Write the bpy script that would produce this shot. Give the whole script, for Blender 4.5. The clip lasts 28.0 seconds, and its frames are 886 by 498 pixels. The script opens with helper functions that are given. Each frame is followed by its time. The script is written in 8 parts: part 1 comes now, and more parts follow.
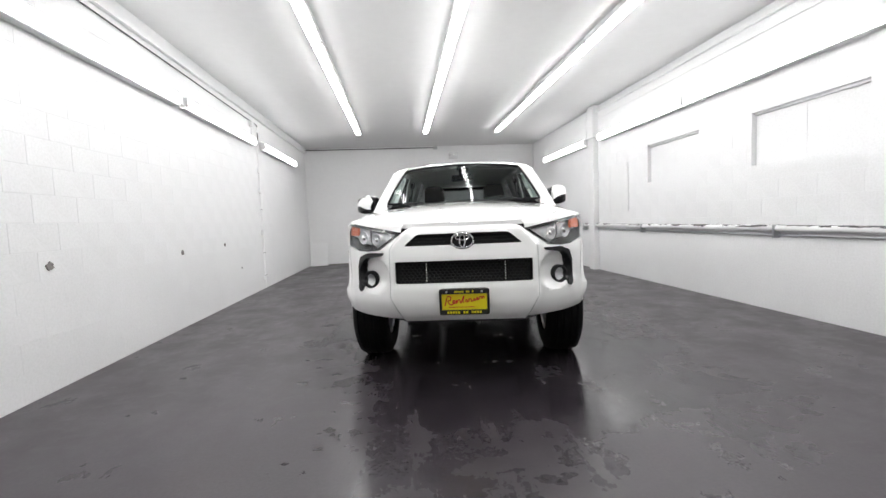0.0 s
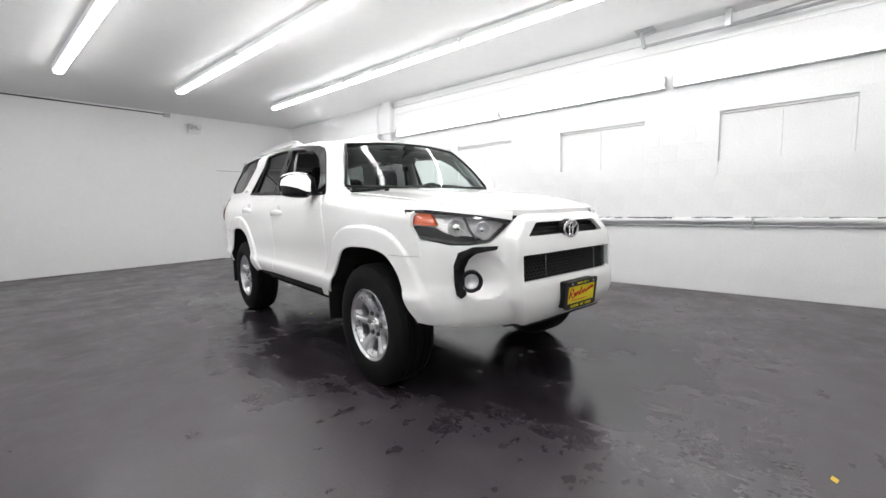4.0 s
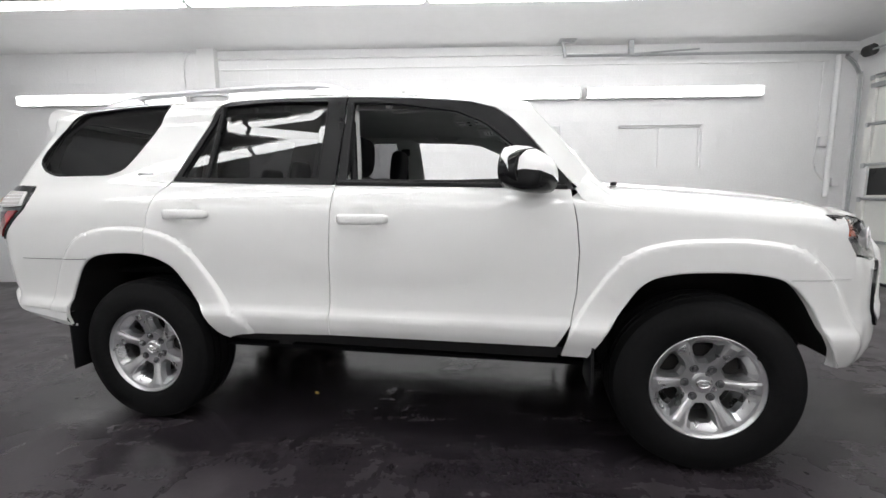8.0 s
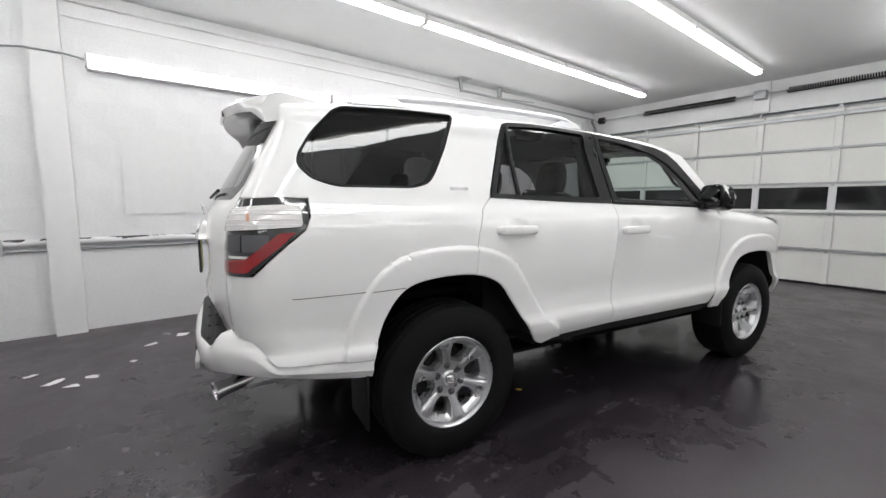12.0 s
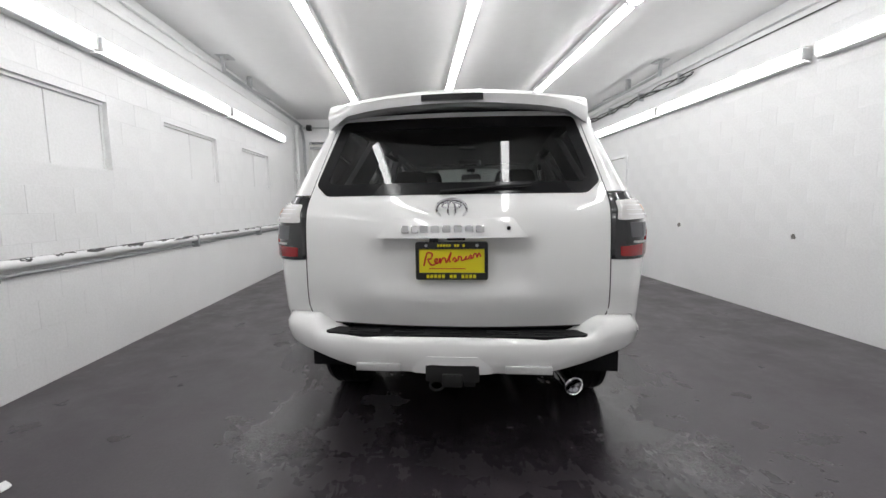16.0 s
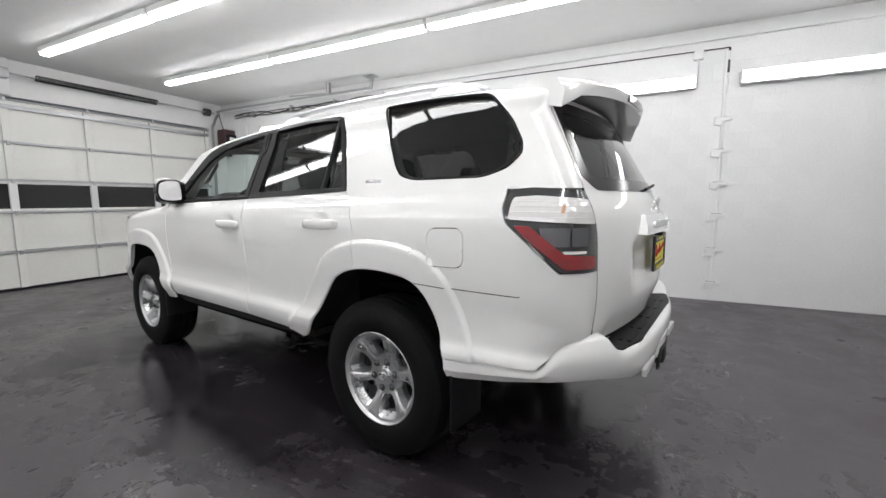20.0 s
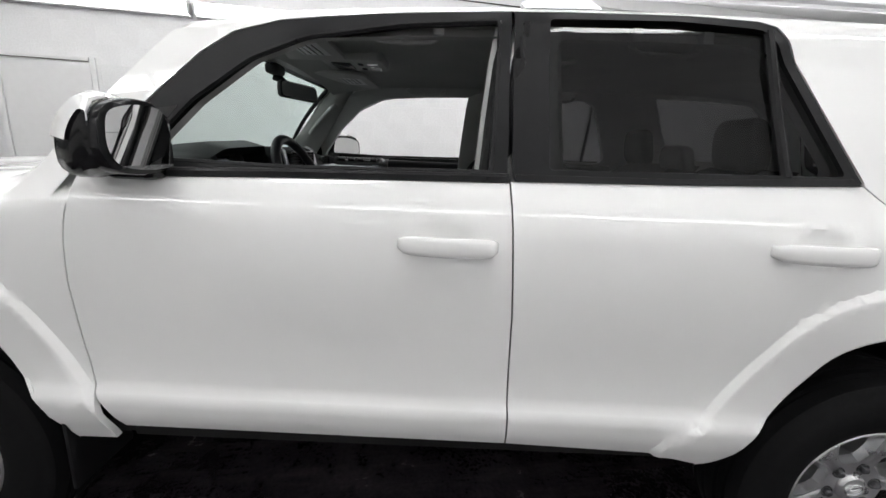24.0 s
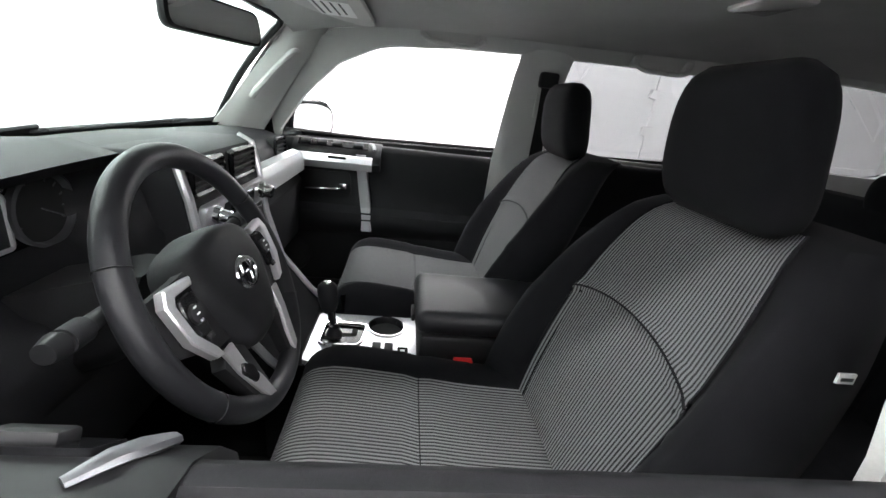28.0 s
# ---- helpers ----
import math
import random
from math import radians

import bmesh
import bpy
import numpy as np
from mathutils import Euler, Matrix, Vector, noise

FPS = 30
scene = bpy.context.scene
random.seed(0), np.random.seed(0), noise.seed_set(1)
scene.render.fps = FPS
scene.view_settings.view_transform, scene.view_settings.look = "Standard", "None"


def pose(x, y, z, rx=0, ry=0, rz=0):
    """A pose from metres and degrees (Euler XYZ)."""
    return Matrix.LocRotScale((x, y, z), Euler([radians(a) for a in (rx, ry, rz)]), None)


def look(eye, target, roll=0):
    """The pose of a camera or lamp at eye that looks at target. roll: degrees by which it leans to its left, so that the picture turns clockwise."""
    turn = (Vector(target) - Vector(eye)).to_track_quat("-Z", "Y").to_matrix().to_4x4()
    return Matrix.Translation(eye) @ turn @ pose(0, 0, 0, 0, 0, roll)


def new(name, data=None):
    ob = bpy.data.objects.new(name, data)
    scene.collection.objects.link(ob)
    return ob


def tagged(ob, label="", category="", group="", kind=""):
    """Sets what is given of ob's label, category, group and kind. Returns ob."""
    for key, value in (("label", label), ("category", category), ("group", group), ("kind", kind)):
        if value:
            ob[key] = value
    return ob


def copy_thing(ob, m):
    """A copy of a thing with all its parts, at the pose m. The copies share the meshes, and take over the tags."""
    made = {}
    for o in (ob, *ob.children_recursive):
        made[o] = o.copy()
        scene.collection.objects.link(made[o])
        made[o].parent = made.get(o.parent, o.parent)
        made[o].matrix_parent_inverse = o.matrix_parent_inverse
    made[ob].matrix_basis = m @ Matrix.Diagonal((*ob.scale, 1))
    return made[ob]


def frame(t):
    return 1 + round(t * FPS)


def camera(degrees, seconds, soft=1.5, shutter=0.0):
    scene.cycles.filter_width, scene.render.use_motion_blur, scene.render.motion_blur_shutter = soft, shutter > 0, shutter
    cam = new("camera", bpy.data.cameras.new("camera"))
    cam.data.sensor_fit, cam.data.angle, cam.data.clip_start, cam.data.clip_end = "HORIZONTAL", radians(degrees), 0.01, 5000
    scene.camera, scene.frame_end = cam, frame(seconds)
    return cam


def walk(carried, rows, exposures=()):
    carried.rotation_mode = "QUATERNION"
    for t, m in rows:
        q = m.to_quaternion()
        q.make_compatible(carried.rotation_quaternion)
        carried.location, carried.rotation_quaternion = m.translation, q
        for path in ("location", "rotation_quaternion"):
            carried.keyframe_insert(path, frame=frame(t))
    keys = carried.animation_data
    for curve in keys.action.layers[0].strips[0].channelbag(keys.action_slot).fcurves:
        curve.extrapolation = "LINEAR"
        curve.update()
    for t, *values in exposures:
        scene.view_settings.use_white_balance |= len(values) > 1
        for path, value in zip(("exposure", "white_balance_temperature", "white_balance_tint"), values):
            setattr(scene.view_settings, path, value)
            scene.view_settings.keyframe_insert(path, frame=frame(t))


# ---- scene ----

# ---------------- camera and its walk ----------------
cam = camera(94.1, 28.0)
# seconds, eye, target, roll
PATH = [
    (0, (-0.764, -4.859, 1.119), (-0.562, -2.874, 0.981), -2.4),
    (0.5, (-0.884, -4.894, 1.106), (-0.583, -2.924, 0.929), -0.0),
    (1, (-1.211, -4.886, 1.091), (-0.675, -2.974, 0.849), -1.3),
    (1.5, (-1.494, -4.812, 1.071), (-0.739, -2.97, 0.881), -0.1),
    (2, (-1.811, -4.592, 1.099), (-0.942, -2.807, 0.857), -0.2),
    (2.5, (-2.155, -4.356, 1.112), (-1.06, -2.698, 0.883), -1.2),
    (4.5, (-2.791, -2.88, 1.149), (-1.21, -1.678, 0.909), -0.6),
    (5, (-2.81, -2.507, 1.158), (-1.153, -1.421, 0.885), 0.1),
    (5.5, (-2.852, -2.123, 1.171), (-1.092, -1.216, 0.89), -0.1),
    (6, (-2.811, -1.71, 1.185), (-0.991, -0.94, 0.877), -0.6),
    (6.5, (-2.813, -1.338, 1.199), (-0.908, -0.776, 0.962), -0.5),
    (7, (-2.827, -0.952, 1.197), (-0.888, -0.526, 0.958), -0.7),
    (7.5, (-2.796, -0.565, 1.193), (-0.83, -0.31, 0.926), -1.2),
    (8, (-2.783, -0.14, 1.211), (-0.8, -0.109, 0.958), -0.6),
    (8.5, (-2.75, 0.177, 1.215), (-0.768, 0.104, 0.958), -1.2),
    (9, (-2.738, 0.505, 1.225), (-0.77, 0.24, 0.985), 0.5),
    (9.5, (-2.758, 0.92, 1.236), (-0.846, 0.385, 0.994), -0.1),
    (10, (-2.707, 1.299, 1.224), (-0.838, 0.638, 0.962), -0.2),
    (10.5, (-2.633, 1.679, 1.253), (-0.805, 0.902, 1.017), 0.1),
    (11, (-2.588, 2.097, 1.269), (-0.867, 1.111, 1.015), -1.4),
    (11.5, (-2.364, 2.458, 1.249), (-0.749, 1.31, 0.979), -0.9),
    (12, (-2.146, 2.782, 1.278), (-0.588, 1.548, 1.052), 0.1),
    (12.5, (-1.937, 3.134, 1.301), (-0.543, 1.73, 1.012), -1.7),
    (14.5, (-0.676, 4.164, 1.229), (-0.12, 2.26, 0.976), -1.6),
    (15, (-0.289, 4.213, 1.223), (0.062, 2.255, 1.021), -1.2),
    (15.5, (0.123, 4.289, 1.247), (0.229, 2.305, 1.018), 0.3),
    (16, (0.558, 4.199, 1.24), (0.425, 2.215, 1.029), -0.8),
    (16.5, (0.964, 4.168, 1.245), (0.487, 2.234, 1.064), -0.2),
    (17, (1.346, 4.031, 1.251), (0.604, 2.185, 1.052), 0.1),
    (18, (2.003, 3.632, 1.259), (0.764, 2.074, 1.062), -0.1),
    (18.5, (2.218, 3.347, 1.234), (0.82, 1.933, 1.022), -0.6),
    (19, (2.395, 3.011, 1.255), (0.836, 1.774, 1.061), 0.7),
    (19.5, (2.612, 2.695, 1.254), (0.906, 1.67, 1.054), 0.1),
    (20, (2.684, 2.377, 1.25), (0.904, 1.494, 1.018), -0.3),
    (20.5, (2.67, 2.0, 1.241), (0.835, 1.243, 0.995), 1.4),
    (22.5, (2.656, 0.505, 1.312), (0.685, 0.451, 0.973), 2.4),
    (23, (2.495, 0.217, 1.319), (0.53, 0.301, 0.958), 1.2),
    (23.5, (2.195, -0.01, 1.338), (0.238, 0.157, 0.964), 0.8),
    (24, (1.903, -0.216, 1.341), (-0.014, 0.109, 0.873), 2.9),
    (24.5, (1.58, -0.295, 1.37), (-0.315, 0.085, 0.855), 2.2),
    (25, (1.301, -0.289, 1.397), (-0.612, 0.077, 0.943), 3.7),
    (25.5, (1.148, -0.293, 1.414), (-0.734, 0.096, 0.858), 4.1),
    (26, (1.041, -0.312, 1.419), (-0.828, 0.117, 0.848), 3.7),
    (26.5, (0.974, -0.311, 1.422), (-0.878, 0.162, 0.832), 5.6),
    (27, (0.935, -0.311, 1.428), (-0.902, 0.174, 0.802), 6.1),
    (27.5, (0.915, -0.316, 1.44), (-0.915, 0.175, 0.799), 6.4),
    (28, (0.903, -0.322, 1.453), (-0.911, 0.197, 0.789), 6.9),
]
EXPO = [(0, 0.4), (5, 0.45), (9, 0.08), (18, 0.05), (20, 0.12), (23, 0.1), (24, 0.0), (25, -0.3), (26, -0.28), (26.5, 0.2), (27, 1.05), (27.5, 1.9), (28, 2.35)]
walk(cam, [(t, look(eye, target, roll)) for t, eye, target, roll in PATH], EXPO)
CAR = pose(0, 0, 0, 0, 0, -9.4)

# ---------------- world and exposure ----------------
world = bpy.data.worlds.new("world")
scene.world = world
world.use_nodes = True
world.node_tree.nodes["Background"].inputs[0].default_value = (0.6, 0.7, 0.9, 1)
world.node_tree.nodes["Background"].inputs[1].default_value = 0.02

# ---------------- materials ----------------
def principled(name, col, rough=0.5, metal=0.0, **extra):
    m = bpy.data.materials.new(name)
    m.use_nodes = True
    b = m.node_tree.nodes["Principled BSDF"]
    b.inputs["Base Color"].default_value = (*col, 1)
    b.inputs["Roughness"].default_value = rough
    b.inputs["Metallic"].default_value = metal
    for key, value in extra.items():
        b.inputs[key.replace("_", " ")].default_value = value
    return m


def nodes_of(m):
    t = m.node_tree
    return t, t.nodes, t.links, t.nodes["Principled BSDF"]


def noise_node(m, scale, detail=4.0, rough=0.55, stretch=(1, 1, 1), coord="Object"):
    t, n, l, b = nodes_of(m)
    tc, mp, nz = n.new("ShaderNodeTexCoord"), n.new("ShaderNodeMapping"), n.new("ShaderNodeTexNoise")
    mp.inputs["Scale"].default_value = stretch
    nz.inputs["Scale"].default_value, nz.inputs["Detail"].default_value, nz.inputs["Roughness"].default_value = scale, detail, rough
    l.new(tc.outputs[coord], mp.inputs[0])
    l.new(mp.outputs[0], nz.inputs["Vector"])
    return nz.outputs["Fac"]


def ramp(m, fac, stops):
    t, n, l, b = nodes_of(m)
    r = n.new("ShaderNodeValToRGB")
    while len(r.color_ramp.elements) < len(stops):
        r.color_ramp.elements.new(0.5)
    for e, (p, c) in zip(r.color_ramp.elements, stops):
        e.position = p
        e.color = (*c, 1) if len(c) == 3 else (c[0], c[0], c[0], 1)
    l.new(fac, r.inputs[0])
    return r.outputs[0]


def mixc(m, fac, a, b_, mode="MIX"):
    t, n, l, b = nodes_of(m)
    x = n.new("ShaderNodeMix")
    x.data_type, x.blend_type = "RGBA", mode
    for k, v in ((0, fac), (6, a), (7, b_)):
        if hasattr(v, "node"):
            l.new(v, x.inputs[k])
        else:
            x.inputs[k].default_value = v if k == 0 else (*v, 1)
    return x.outputs[2]


def bump(m, height, strength=0.2, dist=0.01):
    t, n, l, b = nodes_of(m)
    bp = n.new("ShaderNodeBump")
    bp.inputs["Strength"].default_value, bp.inputs["Distance"].default_value = strength, dist
    l.new(height, bp.inputs["Height"])
    l.new(bp.outputs[0], b.inputs["Normal"])


def grainy(m, col, scale=40, amount=0.12, big=3.0, bump_s=0.1, dist=0.002, rvar=0.0):
    """Colour that wanders a little at two scales, with fine relief."""
    t, n, l, b = nodes_of(m)
    f, g = noise_node(m, scale), noise_node(m, big)
    lo, hi = [c * (1 - amount) for c in col], [min(1, c * (1 + amount)) for c in col]
    c1 = ramp(m, f, [(0.3, lo), (0.7, hi)])
    c2 = ramp(m, g, [(0.3, lo), (0.7, hi)])
    l.new(mixc(m, 0.5, c1, c2), b.inputs["Base Color"])
    if rvar:
        r0 = b.inputs["Roughness"].default_value
        l.new(ramp(m, g, [(0.3, (max(0.02, r0 - rvar),)), (0.7, (min(1, r0 + rvar),))]), b.inputs["Roughness"])
    if bump_s:
        bump(m, f, bump_s, dist)
    return m


def glass_mat(name, tint, gloss_rough=0.0):
    """A pane: what is behind shows through the tint, and the surface mirrors more at a slant (Schlick)."""
    m = bpy.data.materials.new(name)
    m.use_nodes = True
    t = m.node_tree
    t.nodes.clear()
    out, mix, tr, gl, lw, pw, ma = [t.nodes.new("ShaderNode" + k) for k in ("OutputMaterial", "MixShader", "BsdfTransparent", "BsdfGlossy", "LayerWeight", "Math", "Math")]
    tr.inputs[0].default_value = (*tint, 1)
    gl.inputs["Color"].default_value, gl.inputs["Roughness"].default_value = (1, 1, 1, 1), gloss_rough
    lw.inputs[0].default_value = 0.5
    pw.operation, pw.inputs[1].default_value = "POWER", 5.0
    ma.operation, ma.inputs[1].default_value, ma.inputs[2].default_value = "MULTIPLY_ADD", 0.96, 0.035
    for a, b in ((lw.outputs["Facing"], pw.inputs[0]), (pw.outputs[0], ma.inputs[0]), (ma.outputs[0], mix.inputs[0]), (tr.outputs[0], mix.inputs[1]), (gl.outputs[0], mix.inputs[2]), (mix.outputs[0], out.inputs[0])):
        t.links.new(a, b)
    return m


def emitter(name, col, strength):
    m = principled(name, col, 0.4)
    b = m.node_tree.nodes["Principled BSDF"]
    b.inputs["Emission Color"].default_value, b.inputs["Emission Strength"].default_value = (*col, 1), strength
    return m


PAINT = principled("white_car_paint", (0.9, 0.9, 0.89), 0.5, 0, Specular_IOR_Level=0.1, Coat_Weight=1.0, Coat_Roughness=0.008, Coat_IOR=1.75)
BLACK = grainy(principled("black_plastic", (0.012, 0.012, 0.013), 0.5, 0, Specular_IOR_Level=0.2), (0.012, 0.012, 0.013), 220, 0.2, 8, 0.12, 0.0006)
GLOSSBLACK = principled("gloss_black", (0.009, 0.009, 0.01), 0.14, 0, Specular_IOR_Level=0.3)
SATIN = grainy(principled("satin_black_trim", (0.011, 0.011, 0.012), 0.42, 0, Specular_IOR_Level=0.14), (0.012, 0.012, 0.013), 90, 0.2, 5, 0.05, 0.0005, 0.08)
DARK = principled("underbody_black", (0.008, 0.008, 0.008), 0.8)
RUBBER = grainy(principled("tyre_rubber", (0.009, 0.009, 0.0095), 0.75, 0, Specular_IOR_Level=0.12), (0.009, 0.009, 0.0095), 60, 0.25, 6, 0.15, 0.001)
SEAL = grainy(principled("window_seal", (0.012, 0.012, 0.013), 0.45, 0, Specular_IOR_Level=0.16), (0.014, 0.014, 0.015), 160, 0.35, 12, 0.5, 0.0025, 0.2)
ALLOY = grainy(principled("silver_alloy", (0.62, 0.62, 0.63), 0.3, 0.85), (0.62, 0.62, 0.63), 300, 0.05, 9, 0.02, 0.0003, 0.05)
DARKIRON = principled("dark_iron", (0.035, 0.033, 0.032), 0.55, 0.6)
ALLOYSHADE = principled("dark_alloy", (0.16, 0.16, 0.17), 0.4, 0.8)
CHROME = principled("chrome", (0.85, 0.85, 0.86), 0.07, 1.0)
STEEL = grainy(principled("galvanised_steel", (0.48, 0.49, 0.5), 0.42, 0.8), (0.48, 0.49, 0.5), 35, 0.15, 6, 0.05, 0.001, 0.1)
GLASS = glass_mat("clear_glass", (0.72, 0.82, 0.79))
PRIVACY = glass_mat("privacy_glass", (0.2, 0.2, 0.205))
LENS = glass_mat("clear_lens", (0.9, 0.9, 0.9))
MIRROR = principled("mirror_silver", (0.9, 0.9, 0.9), 0.01, 1.0)
BULB = principled("bulb_amber", (0.6, 0.33, 0.22), 0.3)
AMBER = principled("amber_lens", (0.75, 0.12, 0.02), 0.15, 0, Coat_Weight=1.0)
REDLENS = principled("red_lens", (0.3, 0.006, 0.01), 0.12, 0, Coat_Weight=1.0)
PALELENS = principled("pale_lens", (0.72, 0.7, 0.69), 0.12, 0, Coat_Weight=1.0)
SMOKELENS = principled("smoked_lens", (0.022, 0.022, 0.024), 0.12, 0.0, Coat_Weight=1.0)
REFLECTOR = grainy(principled("lamp_reflector", (0.82, 0.82, 0.84), 0.3, 0.55), (0.82, 0.82, 0.84), 60, 0.2, 12, 0.3, 0.004)
YELLOW = principled("plate_yellow", (0.82, 0.72, 0.02), 0.4)
PLATERED = principled("plate_red", (0.55, 0.015, 0.012), 0.45)
PLATEBLACK = principled("plate_black", (0.015, 0.015, 0.015), 0.4)
# cabin
FABRIC = grainy(principled("black_fabric", (0.007, 0.007, 0.0085), 0.95, 0, Specular_IOR_Level=0.15, Sheen_Weight=0.02), (0.007, 0.007, 0.0085), 700, 0.4, 8, 0.25, 0.0008)
STRIPED = principled("grey_striped_fabric", (0.12, 0.12, 0.125), 0.9, 0, Specular_IOR_Level=0.15)
SOFT = grainy(principled("soft_black_trim", (0.011, 0.011, 0.012), 0.55, 0, Specular_IOR_Level=0.14), (0.013, 0.013, 0.0145), 420, 0.2, 6, 0.25, 0.0007)
LEATHER = grainy(principled("black_leather", (0.014, 0.014, 0.016), 0.42, 0, Specular_IOR_Level=0.24), (0.014, 0.014, 0.016), 500, 0.15, 6, 0.2, 0.0006)
SILVERTRIM = grainy(principled("silver_trim", (0.62, 0.62, 0.64), 0.32, 0.75), (0.62, 0.62, 0.64), 200, 0.06, 6, 0.02, 0.0003)
HEADLINER = grainy(principled("grey_headliner", (0.42, 0.42, 0.41), 0.95), (0.42, 0.42, 0.41), 500, 0.12, 5, 0.15, 0.0006)
GREYTRIM = grainy(principled("grey_pillar_trim", (0.45, 0.45, 0.44), 0.6), (0.45, 0.45, 0.44), 400, 0.08, 5, 0.12, 0.0005)
SCREEN = principled("grey_display", (0.035, 0.038, 0.04), 0.2)
REDBUTTON = principled("red_button", (0.7, 0.02, 0.02), 0.35)
WHITEMARK = principled("white_marking", (0.75, 0.75, 0.75), 0.5)
CARPET = grainy(principled("black_carpet", (0.007, 0.007, 0.0075), 0.95, 0, Specular_IOR_Level=0.1), (0.007, 0.007, 0.0075), 300, 0.4, 6, 0.3, 0.002)
# room
CEIL = grainy(principled("ceiling_white", (0.7, 0.7, 0.7), 0.55), (0.7, 0.7, 0.7), 9, 0.03, 0.6, 0.03, 0.004)
PLASTER = grainy(principled("white_plaster", (0.8, 0.8, 0.8), 0.5), (0.8, 0.8, 0.8), 14, 0.03, 0.8, 0.05, 0.004)
BLOCK = principled("painted_block", (0.82, 0.82, 0.825), 0.42)
DOORWHITE = grainy(principled("door_panel_white", (0.72, 0.72, 0.69), 0.4), (0.72, 0.72, 0.69), 20, 0.04, 1.5, 0.04, 0.002)
FLOOR = principled("dark_wet_concrete", (0.06, 0.055, 0.058), 0.4)
TUBE = emitter("lamp_diffuser", (1.0, 1.0, 1.0), 19.0)
WALLTUBE = emitter("wall_lamp_diffuser", (1.0, 1.0, 1.0), 7.0)
CHIPS = principled("peeling_white_paint", (0.8, 0.8, 0.8), 0.5)
DARKPIPE = grainy(principled("dark_pipe", (0.03, 0.03, 0.03), 0.5), (0.03, 0.03, 0.03), 30, 0.3, 5, 0.1, 0.002)
MOTORRED = principled("dark_red_casing", (0.06, 0.025, 0.028), 0.4)
DARKGLASS = principled("night_glass", (0.012, 0.012, 0.013), 0.08)
YELLOWTOOL = principled("yellow_plastic", (0.6, 0.4, 0.03), 0.5)
SCAR = grainy(principled("bare_scar", (0.2, 0.19, 0.18), 0.8), (0.2, 0.19, 0.18), 50, 0.5, 8, 0.3, 0.004)


def block_paint():
    t, n, l, b = nodes_of(BLOCK)
    f, g = noise_node(BLOCK, 55, 6, 0.6, coord="Object"), noise_node(BLOCK, 1.3, 4, 0.6)
    l.new(mixc(BLOCK, 1.0, ramp(BLOCK, f, [(0.25, (0.76, 0.76, 0.76)), (0.6, (0.83, 0.83, 0.835))]), ramp(BLOCK, g, [(0.25, (0.95, 0.95, 0.95)), (0.6, (1, 1, 1))]), "MULTIPLY"), b.inputs["Base Color"])
    bump(BLOCK, f, 0.25, 0.004)


